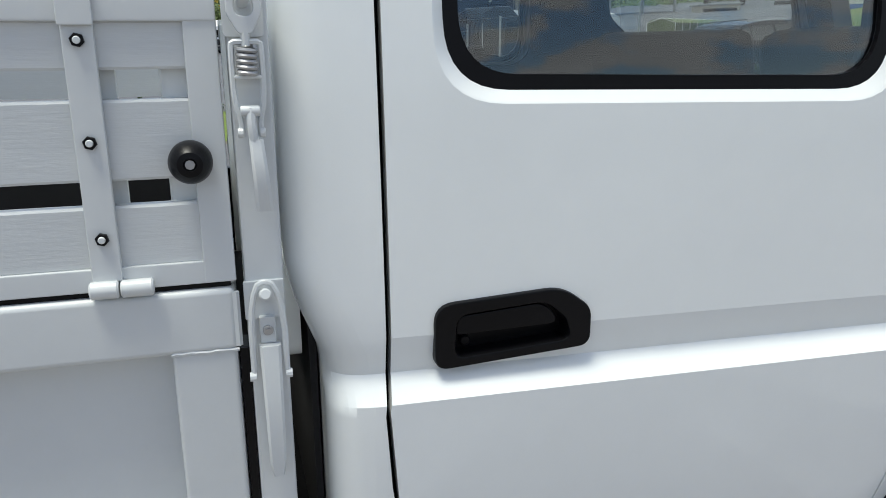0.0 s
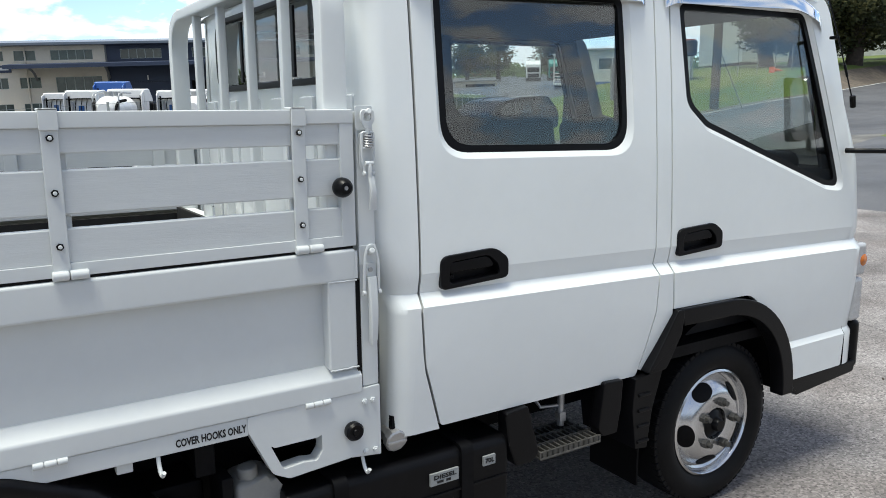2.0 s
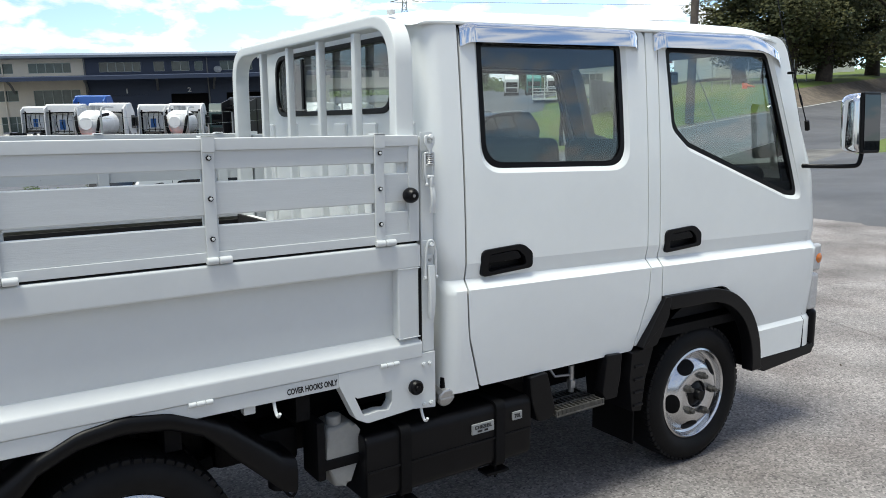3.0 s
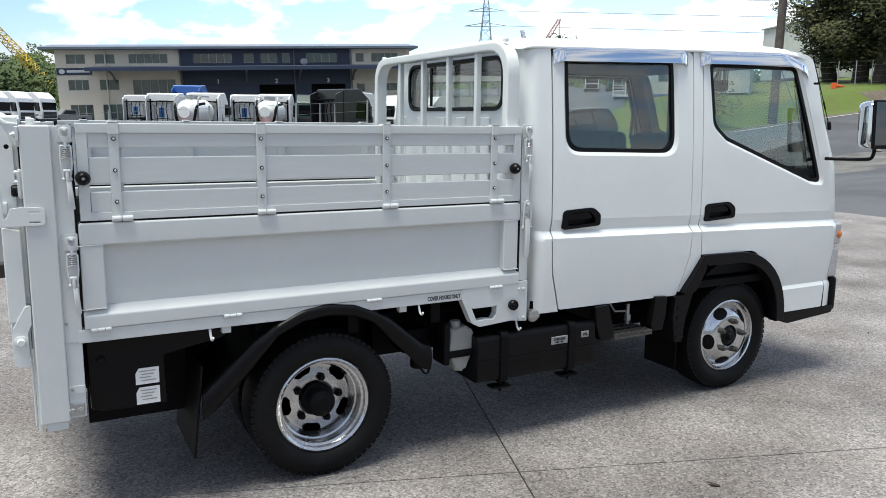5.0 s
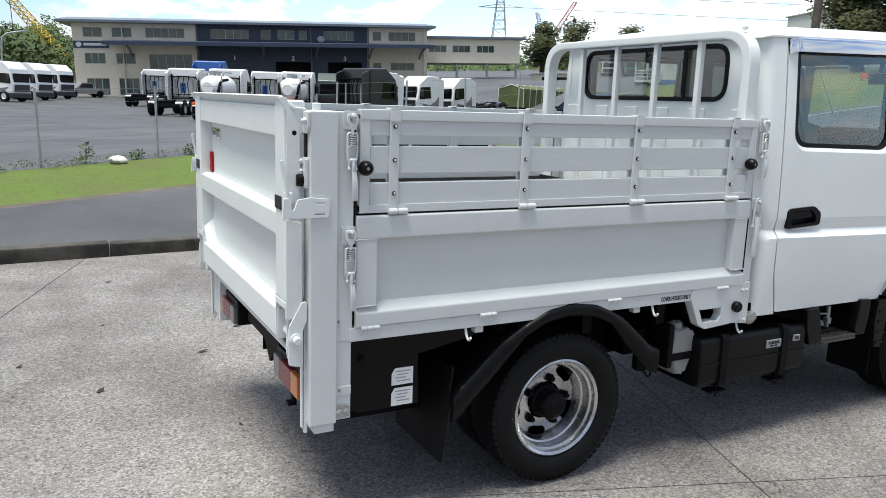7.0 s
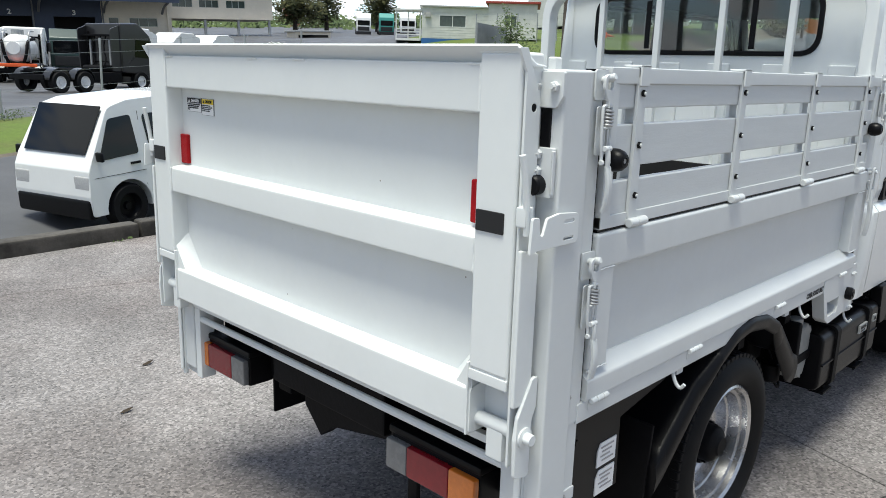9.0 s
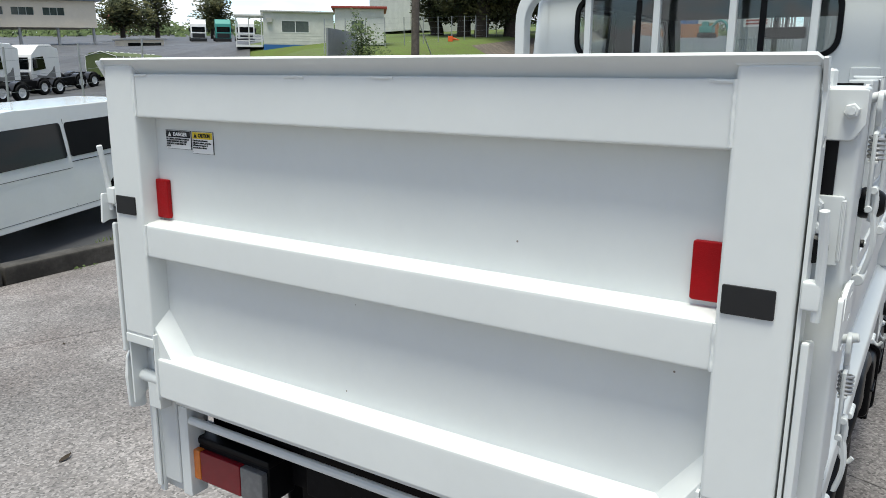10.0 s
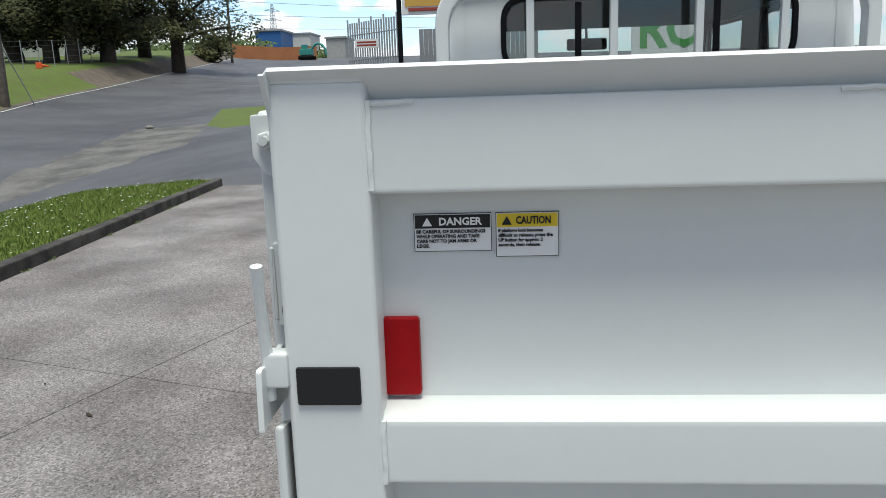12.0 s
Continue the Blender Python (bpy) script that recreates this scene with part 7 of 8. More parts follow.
STREET_DEG = math.degrees(math.atan2(HY, HX))
van_m = slope_frame(2.95, 12.74, 180 + STREET_DEG)
van = vehicle("minivan", "white van with black wheels parked on the street", "van",
              [(-2.9, 0.34, 0.05), (-2.95, 0.9, 0.1), (-2.88, 1.7, 0.1), (-2.7, 1.90, 0.25), (0.2, 1.95, 0.3), (1.3, 1.92, 0.3), (1.625, 1.84, 0.2), (2.022, 1.15, 0.12), (2.108, 0.97, 0.1), (2.133, 0.6, 0.06), (2.108, 0.3, 0.05)],
              1.7, (0.95, 1.98, 0.13), (1.45, -1.65),
              [[(1.2, 1.13, 0.05), (1.91, 1.10, 0.06), (1.65, 1.68, 0.1), (1.25, 1.71, 0.06)], [(-0.52, 1.17, 0.05), (0.98, 1.15, 0.07), (1.04, 1.70, 0.08), (-0.50, 1.70, 0.06)], [(-2.75, 1.18, 0.08), (-0.60, 1.17, 0.05), (-0.58, 1.69, 0.06), (-2.68, 1.68, 0.14)]],
              VANW, van_m, 0.35,
              [(BLACK, "bumper", [(1.972, 2.158, -0.83, 0.83, 0.26, 0.56, 0.05), (-3.0, -2.86, -0.8, 0.8, 0.3, 0.48, 0.04)]),
               (CLEARL, "headlamp", [(1.972, 2.127, -0.845, -0.5, 0.68, 0.9, 0.03), (1.972, 2.127, 0.5, 0.845, 0.68, 0.9, 0.03)]),
               (TAILRED, "tail_lamp", [(-2.96, -2.85, -0.845, -0.7, 0.85, 1.45, 0.02), (-2.96, -2.85, 0.7, 0.845, 0.85, 1.45, 0.02)]),
               (BLACK, "mirror", [(1.92, 1.98, -1.0, -0.86, 1.1, 1.24, 0.025), (1.92, 1.98, 0.86, 1.0, 1.1, 1.24, 0.025)]),
               (BLACK, "door_handle", [(1.2, 1.38, 0.85, 0.87, 0.98, 1.015, 0.004), (0.9, 0.96, 0.85, 0.87, 0.94, 1.06, 0.004)]),
               (BLACK, "seam", [(1.1, 1.107, 0.845, 0.8525, 0.62, 1.75, 0), (-0.57, -0.563, 0.845, 0.8525, 0.4, 1.75, 0), (-1.2, 1.0, 0.845, 0.852, 0.395, 0.401, 0), (-2.8, -0.6, 0.845, 0.853, 1.09, 1.10, 0), (1.1, 2.034, 0.845, 0.853, 0.86, 0.866, 0), (-0.57, 1.1, 0.845, 0.853, 1.0, 1.006, 0)])])
bm = bmesh.new()
skin(bm, [[Vector((a, y, b)) for a, b in ((1.656, 1.84), (2.015, 1.19), (2.028, 1.20), (1.668, 1.86))] for y in (-0.68, 0.68)])
part("windscreen", bm, CARGLASS, van)

suv = vehicle("estate_car", "glossy black estate car parked along the street", "car",
              [(-2.35, 0.42, 0.05), (-2.42, 0.8, 0.1), (-2.36, 1.05, 0.1), (-2.05, 1.45, 0.2), (-0.6, 1.5, 0.3), (0.35, 1.43, 0.3), (1.15, 0.98, 0.15), (2.1, 0.87, 0.25), (2.38, 0.72, 0.1), (2.36, 0.35, 0.06)],
              1.88, (0.85, 1.5, 0.2), (1.45, -1.4),
              [[(0.1, 0.99, 0.05), (1.0, 0.99, 0.06), (0.35, 1.34, 0.1), (0.12, 1.36, 0.05)], [(-0.95, 1.0, 0.05), (0.02, 0.99, 0.05), (0.04, 1.37, 0.06), (-0.9, 1.38, 0.06)], [(-2.1, 1.03, 0.08), (-1.05, 1.0, 0.05), (-1.0, 1.38, 0.06), (-1.9, 1.35, 0.12)]],
              CARBLACK, slope_frame(14.2, 19.85, 180 + STREET_DEG), 0.34,
              [(CLEARL, "headlamp", [(2.1, 2.36, -0.9, -0.5, 0.72, 0.88, 0.03), (2.1, 2.36, 0.5, 0.9, 0.72, 0.88, 0.03)]),
               (CARBLACK, "mirror", [(0.85, 1.0, -1.1, -0.92, 0.97, 1.12, 0.03), (0.85, 1.0, 0.92, 1.1, 0.97, 1.12, 0.03)]),
               (GALV, "roof_rail", [(-1.7, 0.0, -0.84, -0.8, 1.49, 1.53, 0.01), (-1.7, 0.0, 0.8, 0.84, 1.49, 1.53, 0.01)])])
bm = bmesh.new()
skin(bm, [[Vector((a, y, b)) for a, b in ((0.45, 1.4), (1.13, 1.01), (1.14, 1.02), (0.46, 1.42))] for y in (-0.68, 0.68)])
part("windscreen", bm, CARGLASS, suv)
x, y = ray_place((-2.63, -1.6), 2.9, 103)
vehicle("pickup", "silver pickup parked by the depot", "car",
        [(-2.5, 0.5, 0.05), (-2.5, 1.05, 0.05), (-0.9, 1.05, 0.03), (-0.8, 1.7, 0.15), (0.5, 1.75, 0.2), (1.2, 1.12, 0.12), (2.4, 1.0, 0.2), (2.5, 0.45, 0.08)], 1.85, (1.0, 1.75, 0.2), (1.55, -1.5),
        [[(-0.7, 1.15, 0.05), (0.95, 1.15, 0.05), (0.45, 1.62, 0.1), (-0.65, 1.62, 0.05)]], GREYM, slope_frame(x, y, 200), 0.38, [])

# road line, footpath, ramp
def strip(name, s0, s1, q0, q1, lift, mat, label, cat, n=60):
    bm = bmesh.new()
    loops = []
    for i in range(n + 1):
        s = s0 + (s1 - s0) * i / n
        lp = []
        for q in (q0, (q0 + q1) / 2, q1):
            x, y = unstreet(s, q)
            lp.append(Vector((x, y, land(x, y) + lift)))
        loops.append(lp)
    skin(bm, loops, closed=False)
    return tagged(finish(bm, name, mat, 60), label, cat, kind="structure")


strip("road_line", 26, 150, 4.72, 4.83, 0.02, PAINTLINE, "worn white edge line on the street", "road line")
bm = bmesh.new()
loops = []
for i in range(31):
    t = i / 30
    cx, cy, w = 22 + 42 * t, 32 + 46 * t, 3.2 + 1.2 * t
    lp = []
    for k in (-1, 0, 1):
        x, y = cx + 0.74 * w * k, cy - 0.67 * w * k
        lp.append(Vector((x, y, land(x, y) + 0.15)))
    loops.append(lp)
skin(bm, loops, closed=False)
tagged(finish(bm, "ramp", ASPHALT, 60), "asphalt ramp up to the upper yard", "road", kind="structure")

# trees


def leaves(bm, c, rad, n, size, rnd):
    for _ in range(n):
        while True:
            p = Vector((rnd.uniform(-1, 1), rnd.uniform(-1, 1), rnd.uniform(-1, 1)))
            if 0.25 < p.length < 1:
                break
        p = Vector(c) + Vector((p.x * rad[0], p.y * rad[1], p.z * rad[2]))
        a = Vector((rnd.gauss(0, 1), rnd.gauss(0, 1), rnd.gauss(0, 0.6))).normalized()
        b = a.orthogonal().normalized()
        s = size * rnd.uniform(0.6, 1.4)
        bm.faces.new([bm.verts.new(p + a * s), bm.verts.new(p + b * s * 0.6), bm.verts.new(p - a * s), bm.verts.new(p - b * s * 0.6)])


def tree(x, y, h, spread, bole, seed, mat, label, n=3200, size=0.34, lean=0.0, trunk=0.35, flat=0.32):
    rnd = random.Random(seed)
    root = thing("tree", label, "tree", (x, y, gz(x, y)))
    bm = bmesh.new()
    tube(bm, [(0, 0, -0.3), (0.1 * lean, 0, bole * 0.5), (lean * 0.5, 0.1, bole), (lean, 0.2, h * 0.6), (lean, 0, h * 0.9)], trunk, 9, 1)
    for i, v in enumerate(bm.verts):
        k = max(0.15, 1.15 - v.co.z / h)
        v.co.x, v.co.y = v.co.x * k + lean * (1 - k) * 0.5, v.co.y * k
    clumps = []
    for i in range(11):
        a, zz = rnd.uniform(0, 6.28), bole + (h - bole) * (0.05 + 0.9 * i / 10)
        rr = spread * (0.45 + 0.55 * math.sin(math.pi * min(1.0, 0.28 + 0.68 * i / 10))) * rnd.uniform(0.55, 1.0)
        tip = Vector((lean + rr * math.cos(a), rr * math.sin(a), zz + rnd.uniform(-0.3, 0.8)))
        st = Vector((lean * 0.6, 0, max(bole * 0.8, zz - rr * 0.45)))
        tube(bm, [st, st.lerp(tip, 0.5) + Vector((0, 0, 0.3)), tip], trunk * 0.22, 6, 1)
        clumps += [(tip, rr * 0.55), (st.lerp(tip, 0.55), rr * 0.5), (Vector((lean, 0, zz)), spread * 0.35)]
    part("trunk", bm, BARK, root, "", 60)
    bm = bmesh.new()
    tot = sum(r ** 2 for _, r in clumps)
    for c, r in clumps:
        leaves(bm, c, (r * 1.1, r * 1.1, max(0.5, r * flat * 1.6)), int(n * r * r / tot), size, rnd)
    part("crown", bm, mat, root, "", keep=True)
    return root


for k, (az, r, h, sp, bole, lean) in enumerate(((57.6, 72, 10.5, 5.0, 1.5, -1.0), (59.6, 68, 12.5, 5.5, 1.6, 0.4), (60.9, 66, 13, 5.5, 1.4, 0.8), (63.0, 68, 12, 5.0, 1.5, 0.6), (67.4, 74, 14, 6.5, 3.2, 0.5), (65.3, 80, 11, 4.5, 1.9, 0.0))):
    x, y = ray_place((-2.86, 2.3), az, r)
    tree(x, y, h, sp, bole, 20 + k, LEAF, "dark evergreen tree with spreading layered boughs beside the street", 15000, 0.15, lean, 0.55, 0.3)
for k, (az, r, h, sp) in enumerate(((37.0, 150, 9.5, 6), (34.8, 140, 8.5, 4.5), (40.6, 160, 8.5, 5))):
    x, y = ray_place((-2.98, -0.99), az, r)
    tree(x, y, h, sp, 2.5, 40 + k, LEAF, "distant rounded evergreen tree behind the depot", 4000, 0.28, 0, 0.4, 0.5)
x, y = ray_place((-2.86, 2.3), 69.8, 98)
tree(x, y, 2.9, 2.4, 0.3, 61, LEAF, "dense dark roadside shrub", 1500, 0.22, 0, 0.1, 0.6)
x, y = ray_place((-3.02, 1.63), 52.2, 37)
tree(x, y, 2.3, 1.1, 0.2, 62, LEAF2, "thin olive shrub by the fence", 1500, 0.07, 0, 0.04, 0.6)

# wooded hill beyond the yard, on the left of the depot
rnd = random.Random(9)
bm = bmesh.new()
for i in range(150):
    az, r = rnd.uniform(-16, 1.9), rnd.uniform(120, 230)
    x, y = ray_place((-2.63, -1.6), az, r)
    base = land(x, y) + (r - 120) * 0.05
    h = rnd.uniform(4, 9)
    for j in range(5):
        leaves(bm, (x + rnd.uniform(-3, 3), y + rnd.uniform(-3, 3), base + h * rnd.uniform(0.25, 0.85)), (3.0, 3.0, h * 0.26), 100, 0.36, rnd)
tagged(finish(bm, "woods", LEAF2, keep=True), "mixed green woods on the far hillside", "trees", kind="stuff")
bm = bmesh.new()
loops = []
for i in range(25):
    a = -22 + 25.5 * i / 24
    lp = []
    for j in range(10):
        r = 112 + 15 * j
        x, y = ray_place((-2.63, -1.6), a, r)
        lp.append(Vector((x, y, land(x, y) + 0.055 * (r - 112) + 1.2 * math.sin(a * 0.5 + j))))
    loops.append(lp)
skin(bm, loops, closed=False)
tagged(finish(bm, "hillside", GRASS, 60), "grassy hillside beyond the yard", "hill", kind="structure")
bm = bmesh.new()
for i in range(260):
    az, r = rnd.uniform(26, 78), rnd.uniform(190, 330)
    x, y = ray_place((-2.86, 2.3), az, r)
    leaves(bm, (x, y, land(x, y) + rnd.uniform(-0.5, 2.5)), (6, 6, 2.4), 80, 0.7, rnd)
tagged(finish(bm, "far_woods", LEAF2, keep=True), "distant tree line along the skyline", "trees", kind="stuff")


# prefabricated houses and sheds on the right
def cabin(name, label, m, l, w, h, wall, roof, wins, skirt=None):
    root = at(thing(name, label, "building"), m)
    bm = bmesh.new()
    plate(bm, rect(0, l, 0.35, h), lambda a, b, d: (a, d, b), 0.12, [rect(*q) for q in wins])
    box(bm, 0, 0.12, 0.121, w, 0.35, h, 0)
    box(bm, l - 0.12, l, 0.121, w, 0.35, h, 0)
    box(bm, 0.121, l - 0.121, w - 0.12, w, 0.35, h, 0)
    part("wall", bm, wall, root, "", 30)
    for i in range(int((h - 0.4) / 0.22)):
        z = 0.45 + 0.22 * i
        sides = [(-0.012, -0.001, 0.02, w - 0.02)]
        if all(not (q[2] < z < q[3]) for q in wins):
            sides.append((0.02, l - 0.02, -0.012, -0.001))
        for sd in sides:
            bm = bmesh.new()
            box(bm, *sd, z, z + 0.02, 0)
            part("board_lap", bm, wall, root)
    bm = bmesh.new()
    box(bm, -0.2, l + 0.2, -0.25, w + 0.25, h, h + 0.14, 0.02)
    part("roof", bm, roof, root)
    if skirt:
        bm = bmesh.new()
        box(bm, -0.02, l + 0.02, 0.0, w, -0.9, 0.345, 0.01)
        part("base", bm, skirt, root)
    for q in wins:
        bm = bmesh.new()
        box(bm, q[0], q[1], 0.05, 0.08, q[2], q[3], 0)
        g = part("window", bm, PANE, root)
        bm = bmesh.new()
        for x in (q[0], (q[0] + q[1]) / 2, q[1]):
            box(bm, x - 0.03, x + 0.03, -0.02, 0.05, q[2], q[3], 0)
        for z in (q[2], q[3]):
            box(bm, q[0], q[1], -0.02, 0.05, z - 0.03, z + 0.03, 0)
        part("frame", bm, SIGNW, g)
    return root


def facing(az, r, yaw, eye=(-3.17, 1.24), dz=0.0):
    x, y = ray_place(eye, az, r)
    return Matrix.Translation((x, y, land(x, y) + dz)) @ Matrix.Rotation(radians(yaw), 4, "Z")


c1 = cabin("site_cabin", "white prefabricated cabin on a dark blue base", facing(44.7, 72, -45, dz=0.1), 6.2, 3.4, 3.1, HOUSEW, GREYB, [(1.6, 4.0, 1.4, 2.4)], BLUEB)
for nm, b in [("porch_floor", (-2.4, -0.1, 0.2, 2.6, 0.1, 0.3, 0.01)), ("porch_roof", (-2.5, 0.0, -0.1, 2.8, 2.75, 2.88, 0.01))] + \
        [("porch_post", (x, x + 0.1, 0.2, 0.3, 0.3, 2.75, 0)) for x in (-2.4, -1.3, -0.2)] + [("porch_rail", (-2.4, -0.1, 0.2, 0.26, z, z + 0.08, 0)) for z in (0.6, 0.85, 1.1)]:
    bm = bmesh.new()
    box(bm, *b)
    part(nm, bm, SIGNW, c1)
bm = bmesh.new()
box(bm, 0.3, 0.8, -0.3, -0.02, 2.2, 2.6, 0.02)
part("air_conditioner", bm, GREYB, c1)
cabin("storage_shed", "grey boarded shed with a dark red roof edge", facing(49.8, 50, -52, dz=-0.2), 3.05, 4, 2.5, HOUSEW, TERRA, [(1.0, 1.8, 1.1, 1.8)])
cabin("boarded_warehouse", "long pale boarded warehouse behind the trees", facing(55.5, 88, -22, (-2.86, 2.3)), 17, 9, 6.0, HOUSEW, GREYB, [(4, 6, 2.0, 3.4), (10, 12, 2.0, 3.4)])
sf = at(thing("panel_fence", "grey upright panel fence beside the shed", "fence"), facing(49.4, 36, 22))
for i in range(28):
    x = 0.16 * i
    bm = bmesh.new()
    box(bm, x, x + 0.14, 0, 0.05 if i % 2 else 0.09, -0.2, 1.6, 0)
    part("panel", bm, SHEDG, sf)

# power pole, street lamp, lattice tower, cranes
x, y = ray_place((-3.17, 1.24), 55.6, 42)
pp = thing("power_pole", "weathered timber power pole on the verge", "pole", (x, y, gz(x, y)))
bm = bmesh.new()
cyl(bm, (0, 0, -0.3), (0.12, 0, 11), 0.23, 0.17, 12)
part("post", bm, POLEM, pp)
bm = bmesh.new()
box(bm, -1.1, 1.3, -0.06, 0.06, 10.2, 10.35, 0.01)
part("cross_arm", bm, POLEM, pp)
bm = bmesh.new()
tube(bm, [(0, 0, 3.2), (1.7, -0.4, 0.0)], 0.03, 6)
part("stay", bm, GALV, pp)
x, y = ray_place((-2.86, 2.3), 71.0, 100)
p2 = thing("power_pole", "slender dark power pole by the trees", "pole", (x, y, gz(x, y)))
bm = bmesh.new()
cyl(bm, (0, 0, -0.3), (0, 0, 9.5), 0.17, 0.12, 10)
part("post", bm, POLEM, p2)
bm = bmesh.new()
tube(bm, [(0, 0, 6.0), (1.2, -1.4, 6.3)], 0.05, 6)
part("lamp_arm", bm, POLEM, p2)
x, y = ray_place((-2.63, -1.6), -1.75, 95)
sl = thing("street_lamp", "grey curved street lamp in the yard", "lamp", (x, y, land(x, y)))
bm = bmesh.new()
tube(bm, [(0, 0, 0), (0, 0, 5.6), (0.3, 0, 6.6), (2.0, -0.3, 6.9)], 0.09, 8, 2)
part("post", bm, GALV, sl)
bm = bmesh.new()
box(bm, 1.9, 2.6, -0.5, -0.15, 6.85, 7.0, 0.03)
part("lamp_head", bm, GALV, sl)


def lattice(bm, pts, w0, w1, th, n):
    """A square lattice mast along a line."""
    a, b = Vector(pts[0]), Vector(pts[1])
    d = (b - a).normalized()
    u = Vector((0.8, -0.6, 0)) if abs(d.z) > 0.7 else d.orthogonal().normalized()
    w = d.cross(u).normalized()
    prev = None
    for i in range(n + 1):
        t = i / n
        c, r = a.lerp(b, t), (w0 + (w1 - w0) * t) / 2
        cur = [c + u * r * p + w * r * q for p, q in ((1, 1), (-1, 1), (-1, -1), (1, -1))]
        for k in range(4):
            tube(bm, [cur[k], cur[(k + 1) % 4]], th * 0.7, 4)
            if prev:
                tube(bm, [prev[k], cur[k]], th, 4)
                tube(bm, [prev[k], cur[(k + 1) % 4]], th * 0.7, 4)
        prev = cur


x, y = ray_place((-2.63, -1.6), 31.4, 330)
py = thing("transmission_tower", "steel lattice transmission tower on the skyline", "tower", (x, y, 10))
bm = bmesh.new()
lattice(bm, ((0, 0, 0), (0, 0, 32)), 9, 3, 0.16, 9)
lattice(bm, ((0, 0, 32), (0, 0, 46)), 3, 1.0, 0.14, 6)
part("mast", bm, GALV, py)
for z, l in ((30, 9), (36, 7.5), (42, 6)):
    bm = bmesh.new()
    for s in (-1, 1):
        tube(bm, [(0, 0, z + 1.3), (s * l * 0.8, -s * l * 0.6, z)], 0.18, 5)
        tube(bm, [(0, 0, z - 0.2), (s * l * 0.8, -s * l * 0.6, z)], 0.18, 5)
    part("cross_arm", bm, GALV, py)
x, y = ray_place((-2.86, 2.3), 74.0, 420)
copy_thing(py, Matrix.Translation((x, y, 12)) @ Matrix.Scale(0.8, 4))
wires = bmesh.new()
x0, y0 = ray_place((-2.63, -1.6), 31.4, 330)
for z, k in ((40, 0), (46, 1), (52, 2)):
    tube(wires, [(x0 + 6, y0 - 4, z), (x0 + 170, y0 - 150, z - 9), (x0 + 380, y0 - 260, z + 6)], 0.12, 4, 2)
tagged(finish(wires, "power_line", GALV), "thin overhead power lines in the distance", "cable")


def crane(az, r, z0, foot, tip, mat, label):
    x, y = ray_place((-2.63, -1.6), az, r)
    root = thing("crane", label, "crane", (x, y, z0))
    bm = bmesh.new()
    lattice(bm, (foot, tip), 1.6, 1.1, 0.09, 16)
    part("boom", bm, mat, root)
    bm = bmesh.new()
    tube(bm, [tip, Vector(tip) + Vector((0.2, 0, -5))], 0.08, 4)
    box(bm, tip[0] - 0.3, tip[0] + 0.7, tip[1] - 0.3, tip[1] + 0.3, tip[2] - 6.4, tip[2] - 5, 0.05)
    part("hoist_rope", bm, UNDER, root)
    bm = bmesh.new()
    box(bm, foot[0] - 3, foot[0] + 2, -1.6, 1.6, -2.5, foot[2], 0.1)
    part("machine_house", bm, mat, root)


crane(2.6, 150, 4.0, (0, 0, 0), (-9.6, 0, 11.6), YCRANE, "yellow lattice crane behind the depot")
crane(34.8, 260, 14.0, (0, 0, 6), (7.6, -4, 20), RCRANE, "red luffing crane on the skyline")
crane(34.8, 262, 14.0, (-0.5, 0, 6), (-3.2, 1.5, 16.5), RCRANE, "red luffing crane on the skyline")

# wire fence between grass and yard
fence = thing("wire_fence", "galvanised wire fence along the verge", "fence")
random.seed(11)
s = -30.0
posts = []
while s < 60:
    if s < 14 or s > 27:
        x, y = unstreet(s, 8.3 + (1.2 if s > 27 else 0))
        bm = bmesh.new()
        cyl(bm, (x, y, land(x, y) - 0.2), (x + random.uniform(-0.05, 0.05), y, land(x, y) + 1.75), 0.03, n=8)
        part("post", bm, GALV, fence)
        posts.append((s, Vector((x, y, land(x, y)))))
    s += 2.7
for hgt in (0.2, 0.6, 1.0, 1.4, 1.7):
    for side in (0, 1):
        pts = [p + Vector((0, 0, hgt)) for t, p in posts if (t > 20) == bool(side)]
        bm = bmesh.new()
        tube(bm, pts, 0.005, 4)
        part("wire", bm, GALV, fence)

# palisade fence, shop sign and hoarding up the street
pal = thing("palisade_fence", "grey steel palisade fence at the street corner", "fence")
pxy = [ray_place((-2.86, 2.3), az, r) for az, r in ((79.2, 44), (82.9, 40))]
for i in range(22):
    t = i / 21
    x, y = pxy[0][0] + (pxy[1][0] - pxy[0][0]) * t, pxy[0][1] + (pxy[1][1] - pxy[0][1]) * t
    bm = bmesh.new()
    z = land(x, y)
    box(bm, x - 0.02, x + 0.02, y - 0.045, y + 0.045, z, 5.35 + (0.2 if i % 5 == 0 else 0), 0.005)
    part("pale", bm, GALV, pal)
for z in (3.4, 4.7):
    bm = bmesh.new()
    tube(bm, [(pxy[0][0], pxy[0][1], z), (pxy[1][0], pxy[1][1], z)], 0.03, 6)
    part("rail", bm, GALV, pal)
x, y = ray_place((-2.86, 2.3), 80.5, 41.5)
bm = bmesh.new()
box(bm, x - 0.1, x - 0.05, y - 0.62, y + 0.62, 3.9, 4.35, 0.01)
nt_ = part("notice", bm, SIGNW, pal, "small white notice")
for k in range(2):
    bm = bmesh.new()
    box(bm, x - 0.106, x - 0.1005, y - 0.5, y + 0.5, 4.0 + 0.15 * k, 4.09 + 0.15 * k, 0)
    part("print_bar", bm, TERRA, nt_)
x, y = ray_place((-2.86, 2.3), 82.9, 25)
ss_ = thing("shop_sign", "gold and white shop sign on a black post", "sign", (x, y, land(x, y)))
zb = land(x, y)
bm = bmesh.new()
